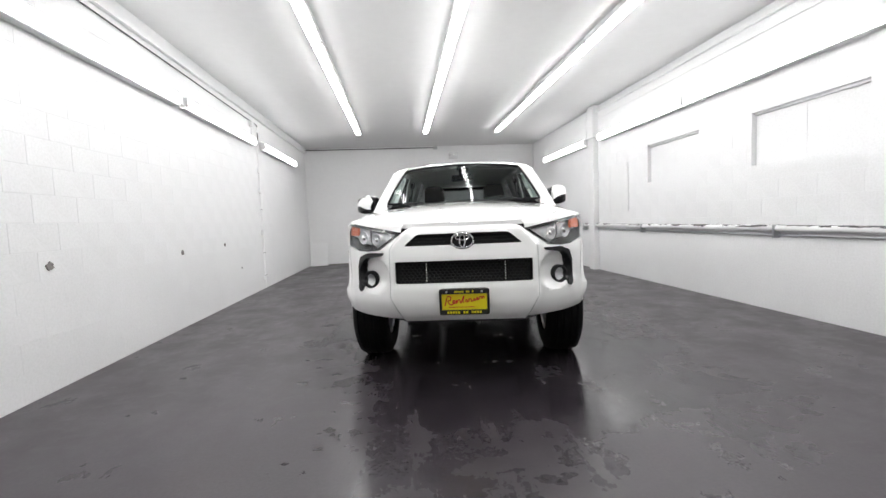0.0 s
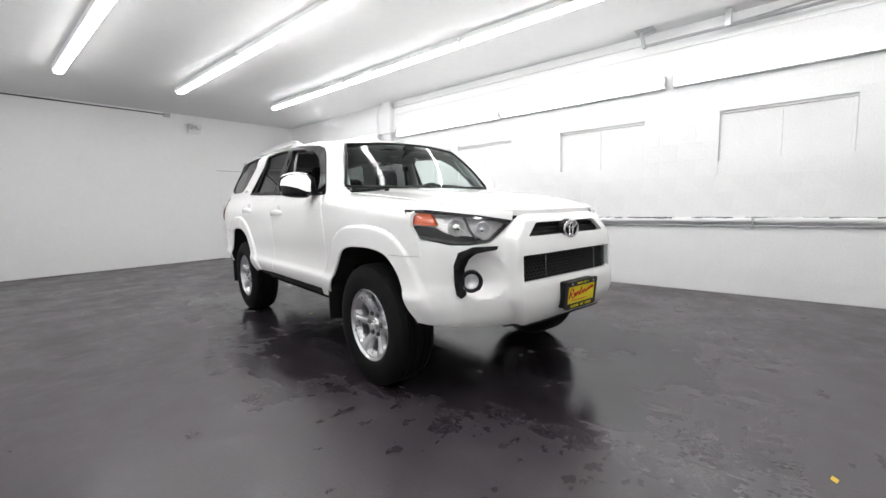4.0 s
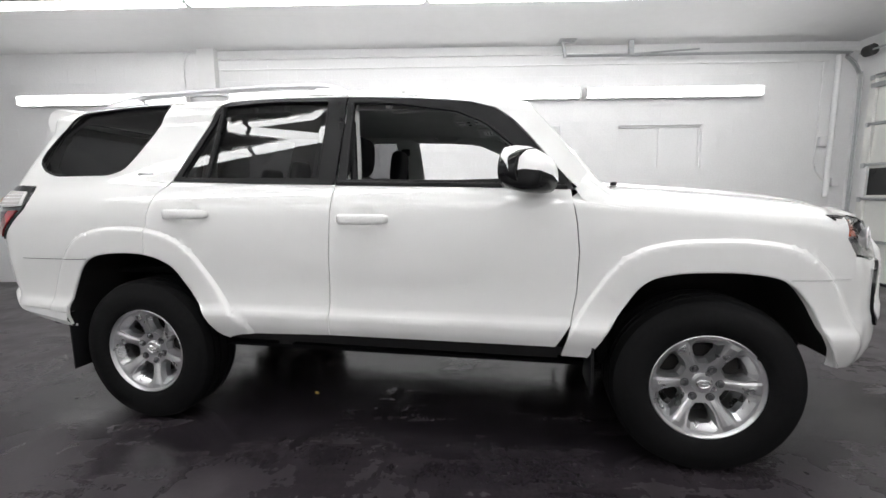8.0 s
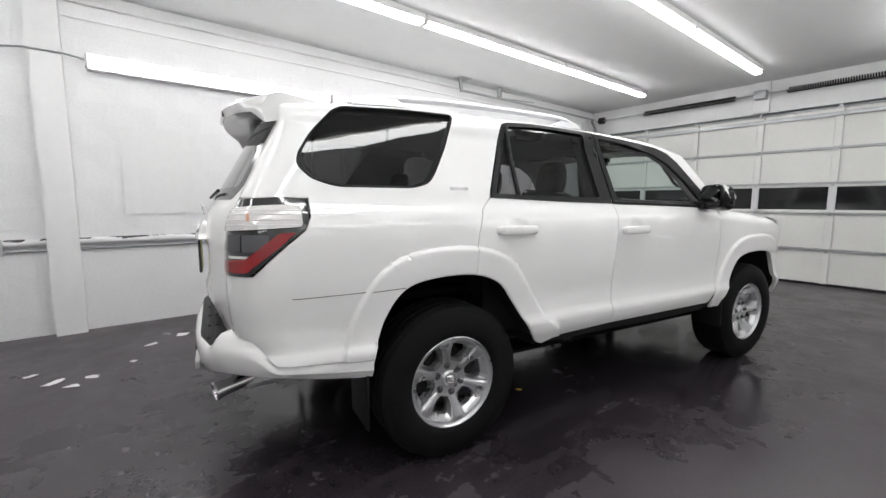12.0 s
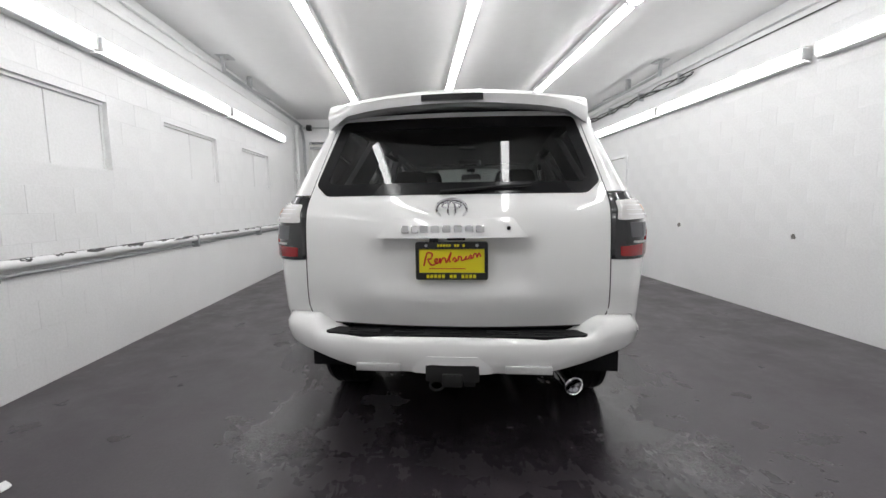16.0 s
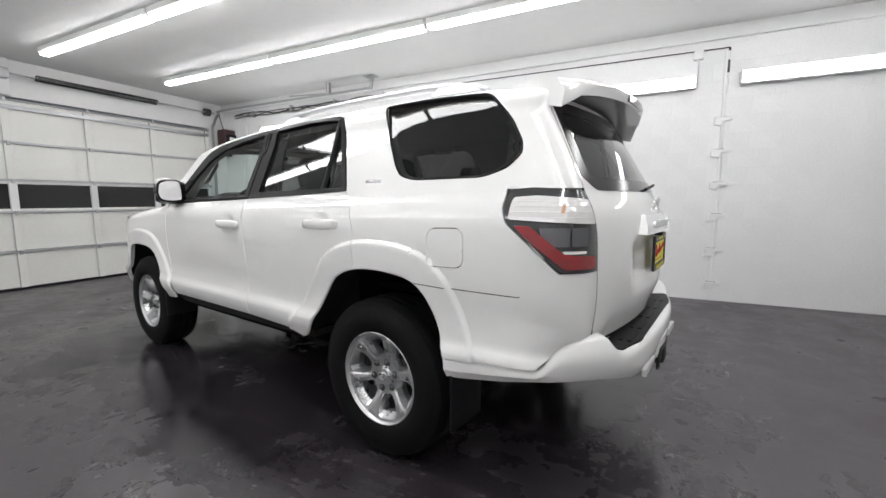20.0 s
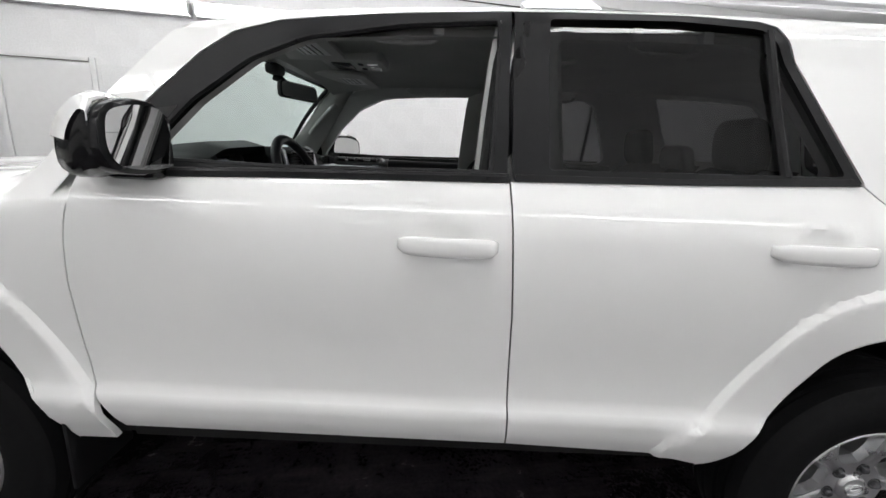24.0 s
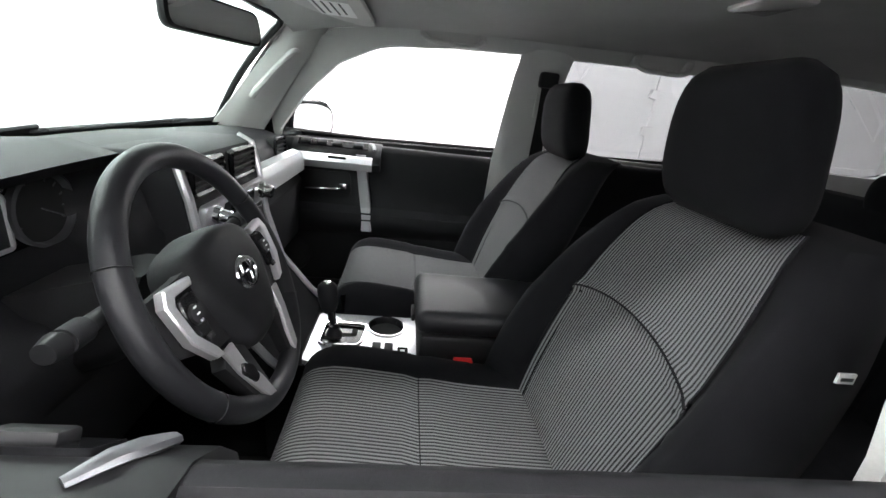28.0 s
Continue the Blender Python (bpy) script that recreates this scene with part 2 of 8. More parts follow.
def floor_paint():
    """Dark painted concrete with a purplish cast: wet round the washed car, drier and worn towards the walls, smeared by tyres, with drips."""
    t, n, l, b = nodes_of(FLOOR)
    big, mid, fine = noise_node(FLOOR, 0.6, 5, 0.6), noise_node(FLOOR, 1.9, 9, 0.66), noise_node(FLOOR, 60, 4, 0.6)
    spots, gate_ = noise_node(FLOOR, 6.5, 2.5, 0.5, (1.0, 1.5, 1)), noise_node(FLOOR, 0.9, 2, 0.5)
    streak = noise_node(FLOOR, 2.4, 9, 0.68, (3.0, 0.5, 1))
    tc, mp, ln, sm = n.new("ShaderNodeTexCoord"), n.new("ShaderNodeMapping"), n.new("ShaderNodeVectorMath"), n.new("ShaderNodeMath")
    mp.inputs["Location"].default_value, mp.inputs["Scale"].default_value = (-0.05, 0.03, 0), (0.5, 0.27, 0)
    ln.operation, sm.operation = "LENGTH", "MULTIPLY_ADD"
    sm.inputs[1].default_value, sm.inputs[2].default_value = 1.3, -0.65
    l.new(tc.outputs["Object"], mp.inputs[0])
    l.new(mp.outputs[0], ln.inputs[0])
    l.new(big, sm.inputs[0])
    edge = n.new("ShaderNodeMath")
    edge.operation = "ADD"
    l.new(ln.outputs["Value"], edge.inputs[0])
    l.new(sm.outputs[0], edge.inputs[1])
    damp = ramp(FLOOR, edge.outputs[0], [(0.55, (1, 1, 1)), (0.98, (0, 0, 0))])
    dry = ramp(FLOOR, mid, [(0.28, (0.034, 0.0282, 0.0345)), (0.5, (0.052, 0.0435, 0.051)), (0.74, (0.078, 0.0665, 0.073))])
    wetc = ramp(FLOOR, mid, [(0.32, (0.0115, 0.0096, 0.0122)), (0.5, (0.021, 0.0177, 0.0215)), (0.7, (0.038, 0.0325, 0.038))])
    c = mixc(FLOOR, damp, dry, wetc)
    worn = ramp(FLOOR, streak, [(0.5, (0, 0, 0)), (0.8, (0.6, 0.6, 0.6))])
    c = mixc(FLOOR, worn, c, (0.088, 0.0755, 0.079))
    drip = mixc(FLOOR, 1.0, ramp(FLOOR, spots, [(0.555, (0, 0, 0)), (0.655, (0.8, 0.8, 0.8))]), ramp(FLOOR, gate_, [(0.43, (0, 0, 0)), (0.52, (1, 1, 1))]), "MULTIPLY")
    drip = mixc(FLOOR, 1.0, drip, mixc(FLOOR, 0.75, (1, 1, 1), damp), "MULTIPLY")
    c = mixc(FLOOR, drip, c, (0.009, 0.0078, 0.0095))
    c = mixc(FLOOR, 0.22, c, ramp(FLOOR, fine, [(0.3, (0.012, 0.010, 0.0125)), (0.7, (0.07, 0.06, 0.07))]))
    l.new(c, b.inputs["Base Color"])
    rough_ = mixc(FLOOR, damp, ramp(FLOOR, mid, [(0.35, (0.26,)), (0.65, (0.48,))]), ramp(FLOOR, mid, [(0.34, (0.07,)), (0.52, (0.15,)), (0.68, (0.34,))]))
    rough_ = mixc(FLOOR, worn, rough_, (0.5, 0.5, 0.5))
    l.new(mixc(FLOOR, drip, rough_, (0.06, 0.06, 0.06)), b.inputs["Roughness"])
    bump(FLOOR, mixc(FLOOR, 0.55, fine, streak), 0.2, 0.006)


def striped_fabric():
    t, n, l, b = nodes_of(STRIPED)
    uv, wv = n.new("ShaderNodeUVMap"), n.new("ShaderNodeTexWave")
    wv.wave_type, wv.bands_direction, wv.wave_profile = "BANDS", "X", "SIN"
    wv.inputs["Scale"].default_value, wv.inputs["Distortion"].default_value = 0.314 / 0.0076, 0.15
    l.new(uv.outputs[0], wv.inputs["Vector"])
    f = noise_node(STRIPED, 900, 3)
    c = ramp(STRIPED, wv.outputs["Fac"], [(0.2, (0.022, 0.022, 0.023)), (0.62, (0.19, 0.19, 0.195))])
    l.new(mixc(STRIPED, 0.25, c, ramp(STRIPED, f, [(0.3, (0.3, 0.3, 0.3)), (0.7, (1, 1, 1))]), "MULTIPLY"), b.inputs["Base Color"])
    bump(STRIPED, wv.outputs["Fac"], 0.5, 0.002)


block_paint()
floor_paint()
striped_fabric()

# ---------------- mesh tools ----------------
from mathutils.geometry import delaunay_2d_cdt


def smooth(me, angle=35):
    for p in me.polygons:
        p.use_smooth = True
    me.set_sharp_from_angle(angle=radians(angle))


def part(name, bm, material, parent=None, label="", sharp=35):
    me = bpy.data.meshes.new(name)
    bm.normal_update()
    bm.to_mesh(me)
    bm.free()
    me.materials.append(material)
    if sharp:
        smooth(me, sharp)
    ob = new(name, me)
    ob.parent = parent
    if label:
        ob["label"] = label
    return ob


def thing(name, label, category, m=None, group="", kind=""):
    ob = new(name)
    ob.matrix_basis = m if m is not None else Matrix()
    return tagged(ob, label, category, group, kind)


def box(x0, x1, y0, y1, z0, z1, bevel=0.0, seg=2, bm=None):
    own = bmesh.new()
    bmesh.ops.create_cube(own, size=1)
    for v in own.verts:
        v.co = Vector(((x0 + x1) / 2 + v.co.x * (x1 - x0), (y0 + y1) / 2 + v.co.y * (y1 - y0), (z0 + z1) / 2 + v.co.z * (z1 - z0)))
    if bevel:
        bmesh.ops.bevel(own, geom=own.edges[:], offset=bevel, segments=seg, profile=0.5, affect="EDGES")
    return merge(bm, own) if bm else own


def merge(bm, other, m=None):
    """Adds other to bm and frees it."""
    if m is not None:
        other.transform(m)
    vs = [bm.verts.new(v.co) for v in other.verts]
    other.verts.index_update()
    for f in other.faces:
        bm.faces.new([vs[v.index] for v in f.verts])
    other.free()
    return bm


def frame_of(d, up=(0, 0, 1)):
    d = Vector(d).normalized()
    u = Vector(up)
    if abs(d.dot(u)) > 0.95:
        u = Vector((0, 1, 0)) if abs(d.y) < 0.9 else Vector((1, 0, 0))
    s = d.cross(u).normalized()
    return s, s.cross(d).normalized()


def tube(points, r, seg=10, closed=False, squash=1.0, caps=True):
    """A round bar along points; r is one radius or one for each point."""
    bm = bmesh.new()
    pts = [Vector(p) for p in points]
    rs = r if isinstance(r, (list, tuple)) else [r] * len(pts)
    rings = []
    n = len(pts)
    for i, p in enumerate(pts):
        a = pts[(i - 1) % n] if closed or i else p
        b = pts[(i + 1) % n] if closed or i < n - 1 else p
        s, u = frame_of(b - a)
        rings.append([bm.verts.new(p + s * math.cos(k * math.tau / seg) * rs[i] + u * math.sin(k * math.tau / seg) * rs[i] * squash) for k in range(seg)])
    for i in range(n if closed else n - 1):
        a, b = rings[i], rings[(i + 1) % n]
        for k in range(seg):
            bm.faces.new((a[k], a[(k + 1) % seg], b[(k + 1) % seg], b[k]))
    if caps and not closed:
        bm.faces.new(rings[0][::-1])
        bm.faces.new(rings[-1])
    return bm


def lathe(profile, seg=48, axis="X", closed=False):
    """Turns (along, radius) pairs round an axis."""
    bm = bmesh.new()
    rings = []
    for a, r in profile:
        ring = []
        for k in range(seg):
            c, s = math.cos(k * math.tau / seg) * r, math.sin(k * math.tau / seg) * r
            ring.append(bm.verts.new({"X": (a, c, s), "Y": (s, a, c), "Z": (c, s, a)}[axis]))
        rings.append(ring)
    m = len(rings)
    for i in range(m if closed else m - 1):
        a, b = rings[i], rings[(i + 1) % m]
        for k in range(seg):
            bm.faces.new((a[k], a[(k + 1) % seg], b[(k + 1) % seg], b[k]))
    bmesh.ops.recalc_face_normals(bm, faces=bm.faces[:])
    return bm


def loft(sections, close_ring=True, caps=True):
    """Skins a row of rings that have the same number of points."""
    bm = bmesh.new()
    rings = [[bm.verts.new(p) for p in s] for s in sections]
    n = len(rings[0])
    for a, b in zip(rings, rings[1:]):
        for k in range(n if close_ring else n - 1):
            bm.faces.new((a[k], a[(k + 1) % n], b[(k + 1) % n], b[k]))
    if caps and close_ring:
        bm.faces.new(rings[0][::-1])
        bm.faces.new(rings[-1])
    bmesh.ops.recalc_face_normals(bm, faces=bm.faces[:])
    return bm


def prism(outline, d0, d1, axis="X", bevel=0.0, seg=2):
    """A flat outline with thickness: axis X takes (y, z), Y takes (x, z), Z takes (x, y)."""
    def place(d, a, b):
        return {"X": (d, a, b), "Y": (a, d, b), "Z": (a, b, d)}[axis]
    bm = bmesh.new()
    a = [bm.verts.new(place(d0, *p)) for p in outline]
    b = [bm.verts.new(place(d1, *p)) for p in outline]
    n = len(a)
    for k in range(n):
        bm.faces.new((a[k], a[(k + 1) % n], b[(k + 1) % n], b[k]))
    caps = [bm.faces.new(a[::-1]), bm.faces.new(b)]
    bmesh.ops.recalc_face_normals(bm, faces=bm.faces[:])
    if bevel:
        es = {e for f in caps for e in f.edges}
        bmesh.ops.bevel(bm, geom=list(es), offset=bevel, segments=seg, profile=0.5, affect="EDGES")
    return bm


def spline(points, closed=False, per=6):
    """A smooth line (Catmull-Rom) through points of any dimension."""
    pts = [tuple(p) for p in points]
    n = len(pts)
    out = []
    for i in range(n if closed else n - 1):
        p0, p1 = pts[(i - 1) % n] if closed or i else pts[0], pts[i]
        p2 = pts[(i + 1) % n]
        p3 = pts[(i + 2) % n] if closed or i < n - 2 else pts[-1]
        for k in range(per):
            t = k / per
            out.append(tuple(0.5 * (2 * b + (c - a) * t + (2 * a - 5 * b + 4 * c - d) * t * t + (3 * b - a - 3 * c + d) * t ** 3) for a, b, c, d in zip(p0, p1, p2, p3)))
    if not closed:
        out.append(pts[-1])
    return out


def rounded(points, radius, seg=4):
    """A polygon with its corners rounded; radius is one value or one for each corner."""
    n = len(points)
    rs = radius if isinstance(radius, (list, tuple)) else [radius] * n
    out = []
    for i in range(n):
        p, a, b = Vector(points[i]), Vector(points[i - 1]), Vector(points[(i + 1) % n])
        r = min(rs[i], (a - p).length * 0.45, (b - p).length * 0.45)
        if r < 1e-4:
            out.append(tuple(p))
            continue
        u, v = p + (a - p).normalized() * r, p + (b - p).normalized() * r
        for k in range(seg + 1):
            t = k / seg
            out.append(tuple(u * (1 - t) ** 2 + p * 2 * t * (1 - t) + v * t * t))
    return out


def lerp_table(table, x):
    """A value off a table of (x, value), straight between its rows."""
    if x <= table[0][0]:
        return table[0][1]
    for (a, va), (b, vb) in zip(table, table[1:]):
        if x <= b:
            return va + (vb - va) * (x - a) / (b - a)
    return table[-1][1]


def smooth_table(table, x):
    """As lerp_table, eased through the rows (monotone cubic)."""
    if x <= table[0][0]:
        return table[0][1]
    if x >= table[-1][0]:
        return table[-1][1]
    n = len(table)
    s = [(table[i + 1][1] - table[i][1]) / (table[i + 1][0] - table[i][0]) for i in range(n - 1)]
    m = [s[0]] + [0 if s[i - 1] * s[i] <= 0 else 2 * s[i - 1] * s[i] / (s[i - 1] + s[i]) for i in range(1, n - 1)] + [s[-1]]
    for i in range(n - 1):
        a, b = table[i][0], table[i + 1][0]
        if x <= b:
            h = b - a
            t = (x - a) / h
            return (2 * t ** 3 - 3 * t * t + 1) * table[i][1] + (t ** 3 - 2 * t * t + t) * h * m[i] + (3 * t * t - 2 * t ** 3) * table[i + 1][1] + (t ** 3 - t * t) * h * m[i + 1]


def inside(poly, x, y):
    hit = False
    j = len(poly) - 1
    for i in range(len(poly)):
        (xi, yi), (xj, yj) = poly[i], poly[j]
        if (yi > y) != (yj > y) and x < (xj - xi) * (y - yi) / (yj - yi) + xi:
            hit = not hit
        j = i
    return hit


def dense(poly, step):
    out = []
    for i in range(len(poly)):
        a, b = Vector(poly[i]), Vector(poly[(i + 1) % len(poly)])
        k = max(1, round((b - a).length / step))
        out += [tuple(a.lerp(b, j / k)) for j in range(k)]
    return out


def panel(outline, place, holes=(), step=0.04, rim=0.012, inward=None, fold=True, extra=()):
    """A sheet cut to an outline with holes in its own two coordinates, laid on the surface place(a, b), with a rim turned inward.
    inward(a, b) is the way of the rim; by default against the surface's normal. extra: more points to run the faces through."""
    loops = [dense(outline, step * 0.6)] + [dense(h, step * 0.6) for h in holes]
    pts, edges = [], []
    for lp in loops:
        k = len(pts)
        pts += [Vector(p) for p in lp]
        edges += [(k + i, k + (i + 1) % len(lp)) for i in range(len(lp))]
    a0, a1 = min(p[0] for p in outline), max(p[0] for p in outline)
    b0, b1 = min(p[1] for p in outline), max(p[1] for p in outline)
    border = [tuple(p) for p in pts]
    arr = np.array(border)
    more = [p for p in extra if inside(outline, *p) and not any(inside(h, *p) for h in holes) and ((arr - p) ** 2).sum(1).min() > 0.006 ** 2]
    if more:
        pts += [Vector(p) for p in more]
        arr = np.array(border + more)
    na, nb = int((a1 - a0) / step) + 1, int((b1 - b0) / step) + 1
    for i in range(na + 1):
        for j in range(nb + 1):
            a, b = a0 + (i + (j % 2) * 0.5) * step, b0 + j * step
            if inside(outline, a, b) and not any(inside(h, a, b) for h in holes) and ((arr - (a, b)) ** 2).sum(1).min() > (0.4 * step) ** 2:
                pts.append(Vector((a, b)))
    vs, _, fs, *_ = delaunay_2d_cdt(pts, edges, [], 1 if not holes else 1, 1e-5)
    bm = bmesh.new()
    made = [bm.verts.new(place(v.x, v.y)) for v in vs]
    for f in fs:
        c = sum((vs[i] for i in f), Vector((0, 0))) / len(f)
        if inside(outline, c.x, c.y) and not any(inside(h, c.x, c.y) for h in holes):
            bm.faces.new([made[i] for i in f])
    if rim and fold:
        e = 1e-3
        for lp in loops:
            lip = []
            for a, b in lp:
                p = Vector(place(a, b))
                if inward:
                    d = Vector(inward(a, b))
                else:
                    d = -(Vector(place(a + e, b)) - Vector(place(a - e, b))).cross(Vector(place(a, b + e)) - Vector(place(a, b - e))).normalized()
                lip.append((p, p + d * rim))
            va = [bm.verts.new(p) for p, q in lip]
            vb = [bm.verts.new(q) for p, q in lip]
            for i in range(len(va)):
                j = (i + 1) % len(va)
                bm.faces.new((va[i], va[j], vb[j], vb[i]))
    for v in [v for v in bm.verts if not v.link_faces]:
        bm.verts.remove(v)
    return bm


def text_mesh(text, size, depth=0.0, spacing=1.0, shear=0.0, bold=0.0):
    """Letters as a bmesh in the XY plane, centred."""
    cu = bpy.data.curves.new("letters", "FONT")
    cu.body, cu.size, cu.extrude, cu.align_x, cu.align_y, cu.space_character, cu.shear, cu.offset = text, size, depth, "CENTER", "CENTER", spacing, shear, bold
    cu.resolution_u = 2
    ob = bpy.data.objects.new("letters", cu)
    scene.collection.objects.link(ob)
    me = bpy.data.meshes.new_from_object(ob.evaluated_get(bpy.context.evaluated_depsgraph_get()))
    bm = bmesh.new()
    bm.from_mesh(me)
    bpy.data.objects.remove(ob)
    bpy.data.curves.remove(cu)
    bpy.data.meshes.remove(me)
    return bm

# ---------------- the room ----------------
XL, XR, YF, YB, H = -3.31, 3.22, -5.75, 7.05, 3.25
T = 0.2


def slab(name, bm, material, label):
    return tagged(part(name, bm, material), label, name.split("_")[0], kind="structure")


slab("floor", box(XL - T, XR + T, YF - T, YB + T, -0.2, 0), FLOOR, "dark painted concrete floor, damp and stained")
slab("ceiling", box(XL - T, XR + T, YF - T, YB + T, H, H + T), CEIL, "smooth white painted ceiling with three rows of lamps")
slab("wall_north", box(XL - T, XR + T, YB, YB + T, 0, H), PLASTER, "smooth white back wall")
# the front wall stands round the roll-up door
DX0, DX1, DZ = -2.9, 2.95, 2.74
south = box(XL - T, DX0, YF - T, YF, 0, H)
box(DX1, XR + T, YF - T, YF, 0, H, bm=south)
box(DX0, DX1, YF - T, YF, DZ, H, bm=south)
slab("wall_south", south, PLASTER, "white wall round the roll-up garage door")

WINDOWS = [(-3.70, -2.53), (-1.71, -0.53), (0.30, 1.43)]
WZ0, WZ1 = 1.59, 2.17
COURSE, LONG = 0.2032, 0.4064


def block_wall(name, x, into, openings, label):
    """A backing wall with its painted blocks, each proud of the joints; openings are (y0, y1, z0, z1)."""
    cuts = sorted({YF, YB, *[v for o in openings for v in o[:2]]})
    back = bmesh.new()
    for y0, y1 in zip(cuts, cuts[1:]):
        mid = (y0 + y1) / 2
        hole = [o for o in openings if o[0] < mid < o[1]]
        spans = [(0, hole[0][2]), (hole[0][3], H)] if hole else [(0, H)]
        for z0, z1 in spans:
            box(min(x, x + into * T), max(x, x + into * T), y0, y1, z0, z1, bm=back)
    wall = slab(name, back, BLOCK, label)
    if openings:
        (part("window_infill", box(x + into * 0.075, x + into * 0.1, openings[0][0] - 0.1, openings[-1][1] + 0.1, WZ0 - 0.1, WZ1 + 0.1), BLOCK, wall))
    face = {}
    rest = bmesh.new()
    rng = random.Random(7)
    count = 0
    for row in range(16):
        z0, z1 = row * COURSE + 0.0016, min(H - 0.002, (row + 1) * COURSE - 0.0016)
        y = YF - (row % 2) * LONG / 2
        while y < YB:
            a, b = max(YF + 0.002, y + 0.0006), min(YB - 0.002, y + LONG - 0.0006)
            y += LONG
            if b - a < 0.03:
                continue
            pieces = [(a, b)]
            for o in openings:
                if z1 > o[2] and z0 < o[3]:
                    pieces = [q for p in pieces for q in ((p[0], min(p[1], o[0])), (max(p[0], o[1]), p[1])) if q[1] - q[0] > 0.02]
            for a2, b2 in pieces:
                key = (round(b2 - a2, 3), round(z1 - z0, 3))
                near = -3.6 < (a2 + b2) / 2 < 3.6 and 1.0 < z1 < 2.9
                if near and count < 290:
                    if key not in face:
                        bm = box(0, 0.0019, -key[0] / 2, key[0] / 2, -key[1] / 2, key[1] / 2)
                        bmesh.ops.bevel(bm, geom=[e for e in bm.edges if all(v.co.x > 0.001 for v in e.verts)], offset=0.001, segments=1, affect="EDGES")
                        me = bpy.data.meshes.new("block")
                        bm.to_mesh(me)
                        bm.free()
                        me.materials.append(BLOCK)
                        face[key] = me
                    ob = new("block", face[key])
                    ob.parent = wall
                    ob.matrix_basis = pose(x + (0.0 if into > 0 else 0.0) - into * rng.uniform(0, 0.0005), (a2 + b2) / 2, (z0 + z1) / 2, 0, 0, 180 if into > 0 else 0)
                    count += 1
                else:
                    d = 0.0019 + rng.uniform(0, 0.0005)
                    box(min(x, x - into * d), max(x, x - into * d), a2, b2, z0, z1, bm=rest)
    ob = part("blocks", rest, BLOCK, wall)
    ob["kind"] = "stuff"
    return wall


block_wall("wall_east", XR, 1, [(y0, y1, WZ0, WZ1) for y0, y1 in WINDOWS], "white painted concrete block wall with blocked-up windows")
block_wall("wall_west", XL, -1, [], "white painted concrete block wall")

for k, (y0, y1) in enumerate(WINDOWS):
    win = thing("window_%d" % (k + 1), "blocked-up window boarded over and painted white", "window", kind="structure")
    ym = (y0 + y1) / 2
    part("board", box(XR + 0.052, XR + 0.074, y0 + 0.002, ym - 0.002, WZ0 + 0.002, WZ1 - 0.03, 0.002, 1), BLOCK, win)
    part("board", box(XR + 0.055, XR + 0.074, ym + 0.002, y1 - 0.002, WZ0 + 0.002, WZ1 - 0.03, 0.002, 1), BLOCK, win)
    part("lintel", box(XR + 0.03, XR + 0.074, y0 + 0.001, y1 - 0.001, WZ1 - 0.028, WZ1 - 0.001, 0.002, 1), PLASTER, win)
    part("window_frame", box(XR + 0.04, XR + 0.074, y0 + 0.001, y0 + 0.03, WZ0 + 0.001, WZ1 - 0.03, 0.002, 1), PLASTER, win)

sheet = thing("plastic_sheet", "wrinkled white plastic sheet taped over an opening", "sheet")
bm = bmesh.new()
grid = [[bm.verts.new((XR - 0.009 - 0.006 * (noise.noise(Vector((i * 0.5, j * 0.12, 3))) + 1) * (1.6 if i < 4 or i > 20 else 0.5), 1.98 + i * 0.03, 1.15 + j * 0.04)) for j in range(22)] for i in range(25)]
for i in range(24):
    for j in range(21):
        bm.faces.new((grid[i][j], grid[i + 1][j], grid[i + 1][j + 1], grid[i][j + 1]))
part("film", bm, PLASTER, sheet)
part("tape", box(XR - 0.016, XR - 0.009, 1.98, 1.995, 1.15, 1.99), PLASTER, sheet, "white painted tape edge")

slab("pilaster", box(XR - 0.11, XR - 0.004, 3.07, 3.3, 0, H), PLASTER, "white painted pilaster on the block wall")
cove = thing("ceiling_edge", "white ledge where block wall meets ceiling", "trim", kind="structure")
part("ledge", box(XR - 0.05, XR - 0.01, YF, 3.06, 3.12, 3.16, 0.006), PLASTER, cove)
part("ledge", box(XL + 0.01, XL + 0.06, YF, YB, 3.1, H - 0.001, 0.006), PLASTER, cove)


# --- lamps ---
def strip_lamp(length, hang):
    """A fluorescent strip along Y: white tray, two diffusers, end caps."""
    lamp = thing("strip_light", "white fluorescent strip light, switched on", "light")
    half = length / 2
    if hang:
        part("tray", box(-0.072, 0.072, -half, half, 0.022, 0.085, 0.006, 1), CEIL, lamp)
        tubes = [(-0.048, 0.048, -0.016, 0.024)]
    else:
        tray = box(0.03, 0.06, -half, half, -0.078, 0.078)
        for s in (-1, 1):
            tray = box(-0.018, 0.03, -half, half, s * 0.07 - 0.006, s * 0.07 + 0.006, bm=tray)
        part("tray", tray, CEIL, lamp)
        tubes = [(-0.045, 0.03, -0.055, 0.055)]
    for x0, x1, z0, z1 in tubes:
        for y0, y1 in ((-half + 0.012, -0.006), (0.006, half - 0.012)):
            part("diffuser", box(x0, x1, y0, y1, z0, z1, 0.02, 3), TUBE if hang else WALLTUBE, lamp, "glowing white diffuser")
    for s in (-1, 1):
        part("end_cap", box(-0.05, 0.05, s * half - 0.012, s * half + 0.012, -0.058 if not hang else -0.008, 0.058, 0.006), CEIL, lamp)
    return lamp


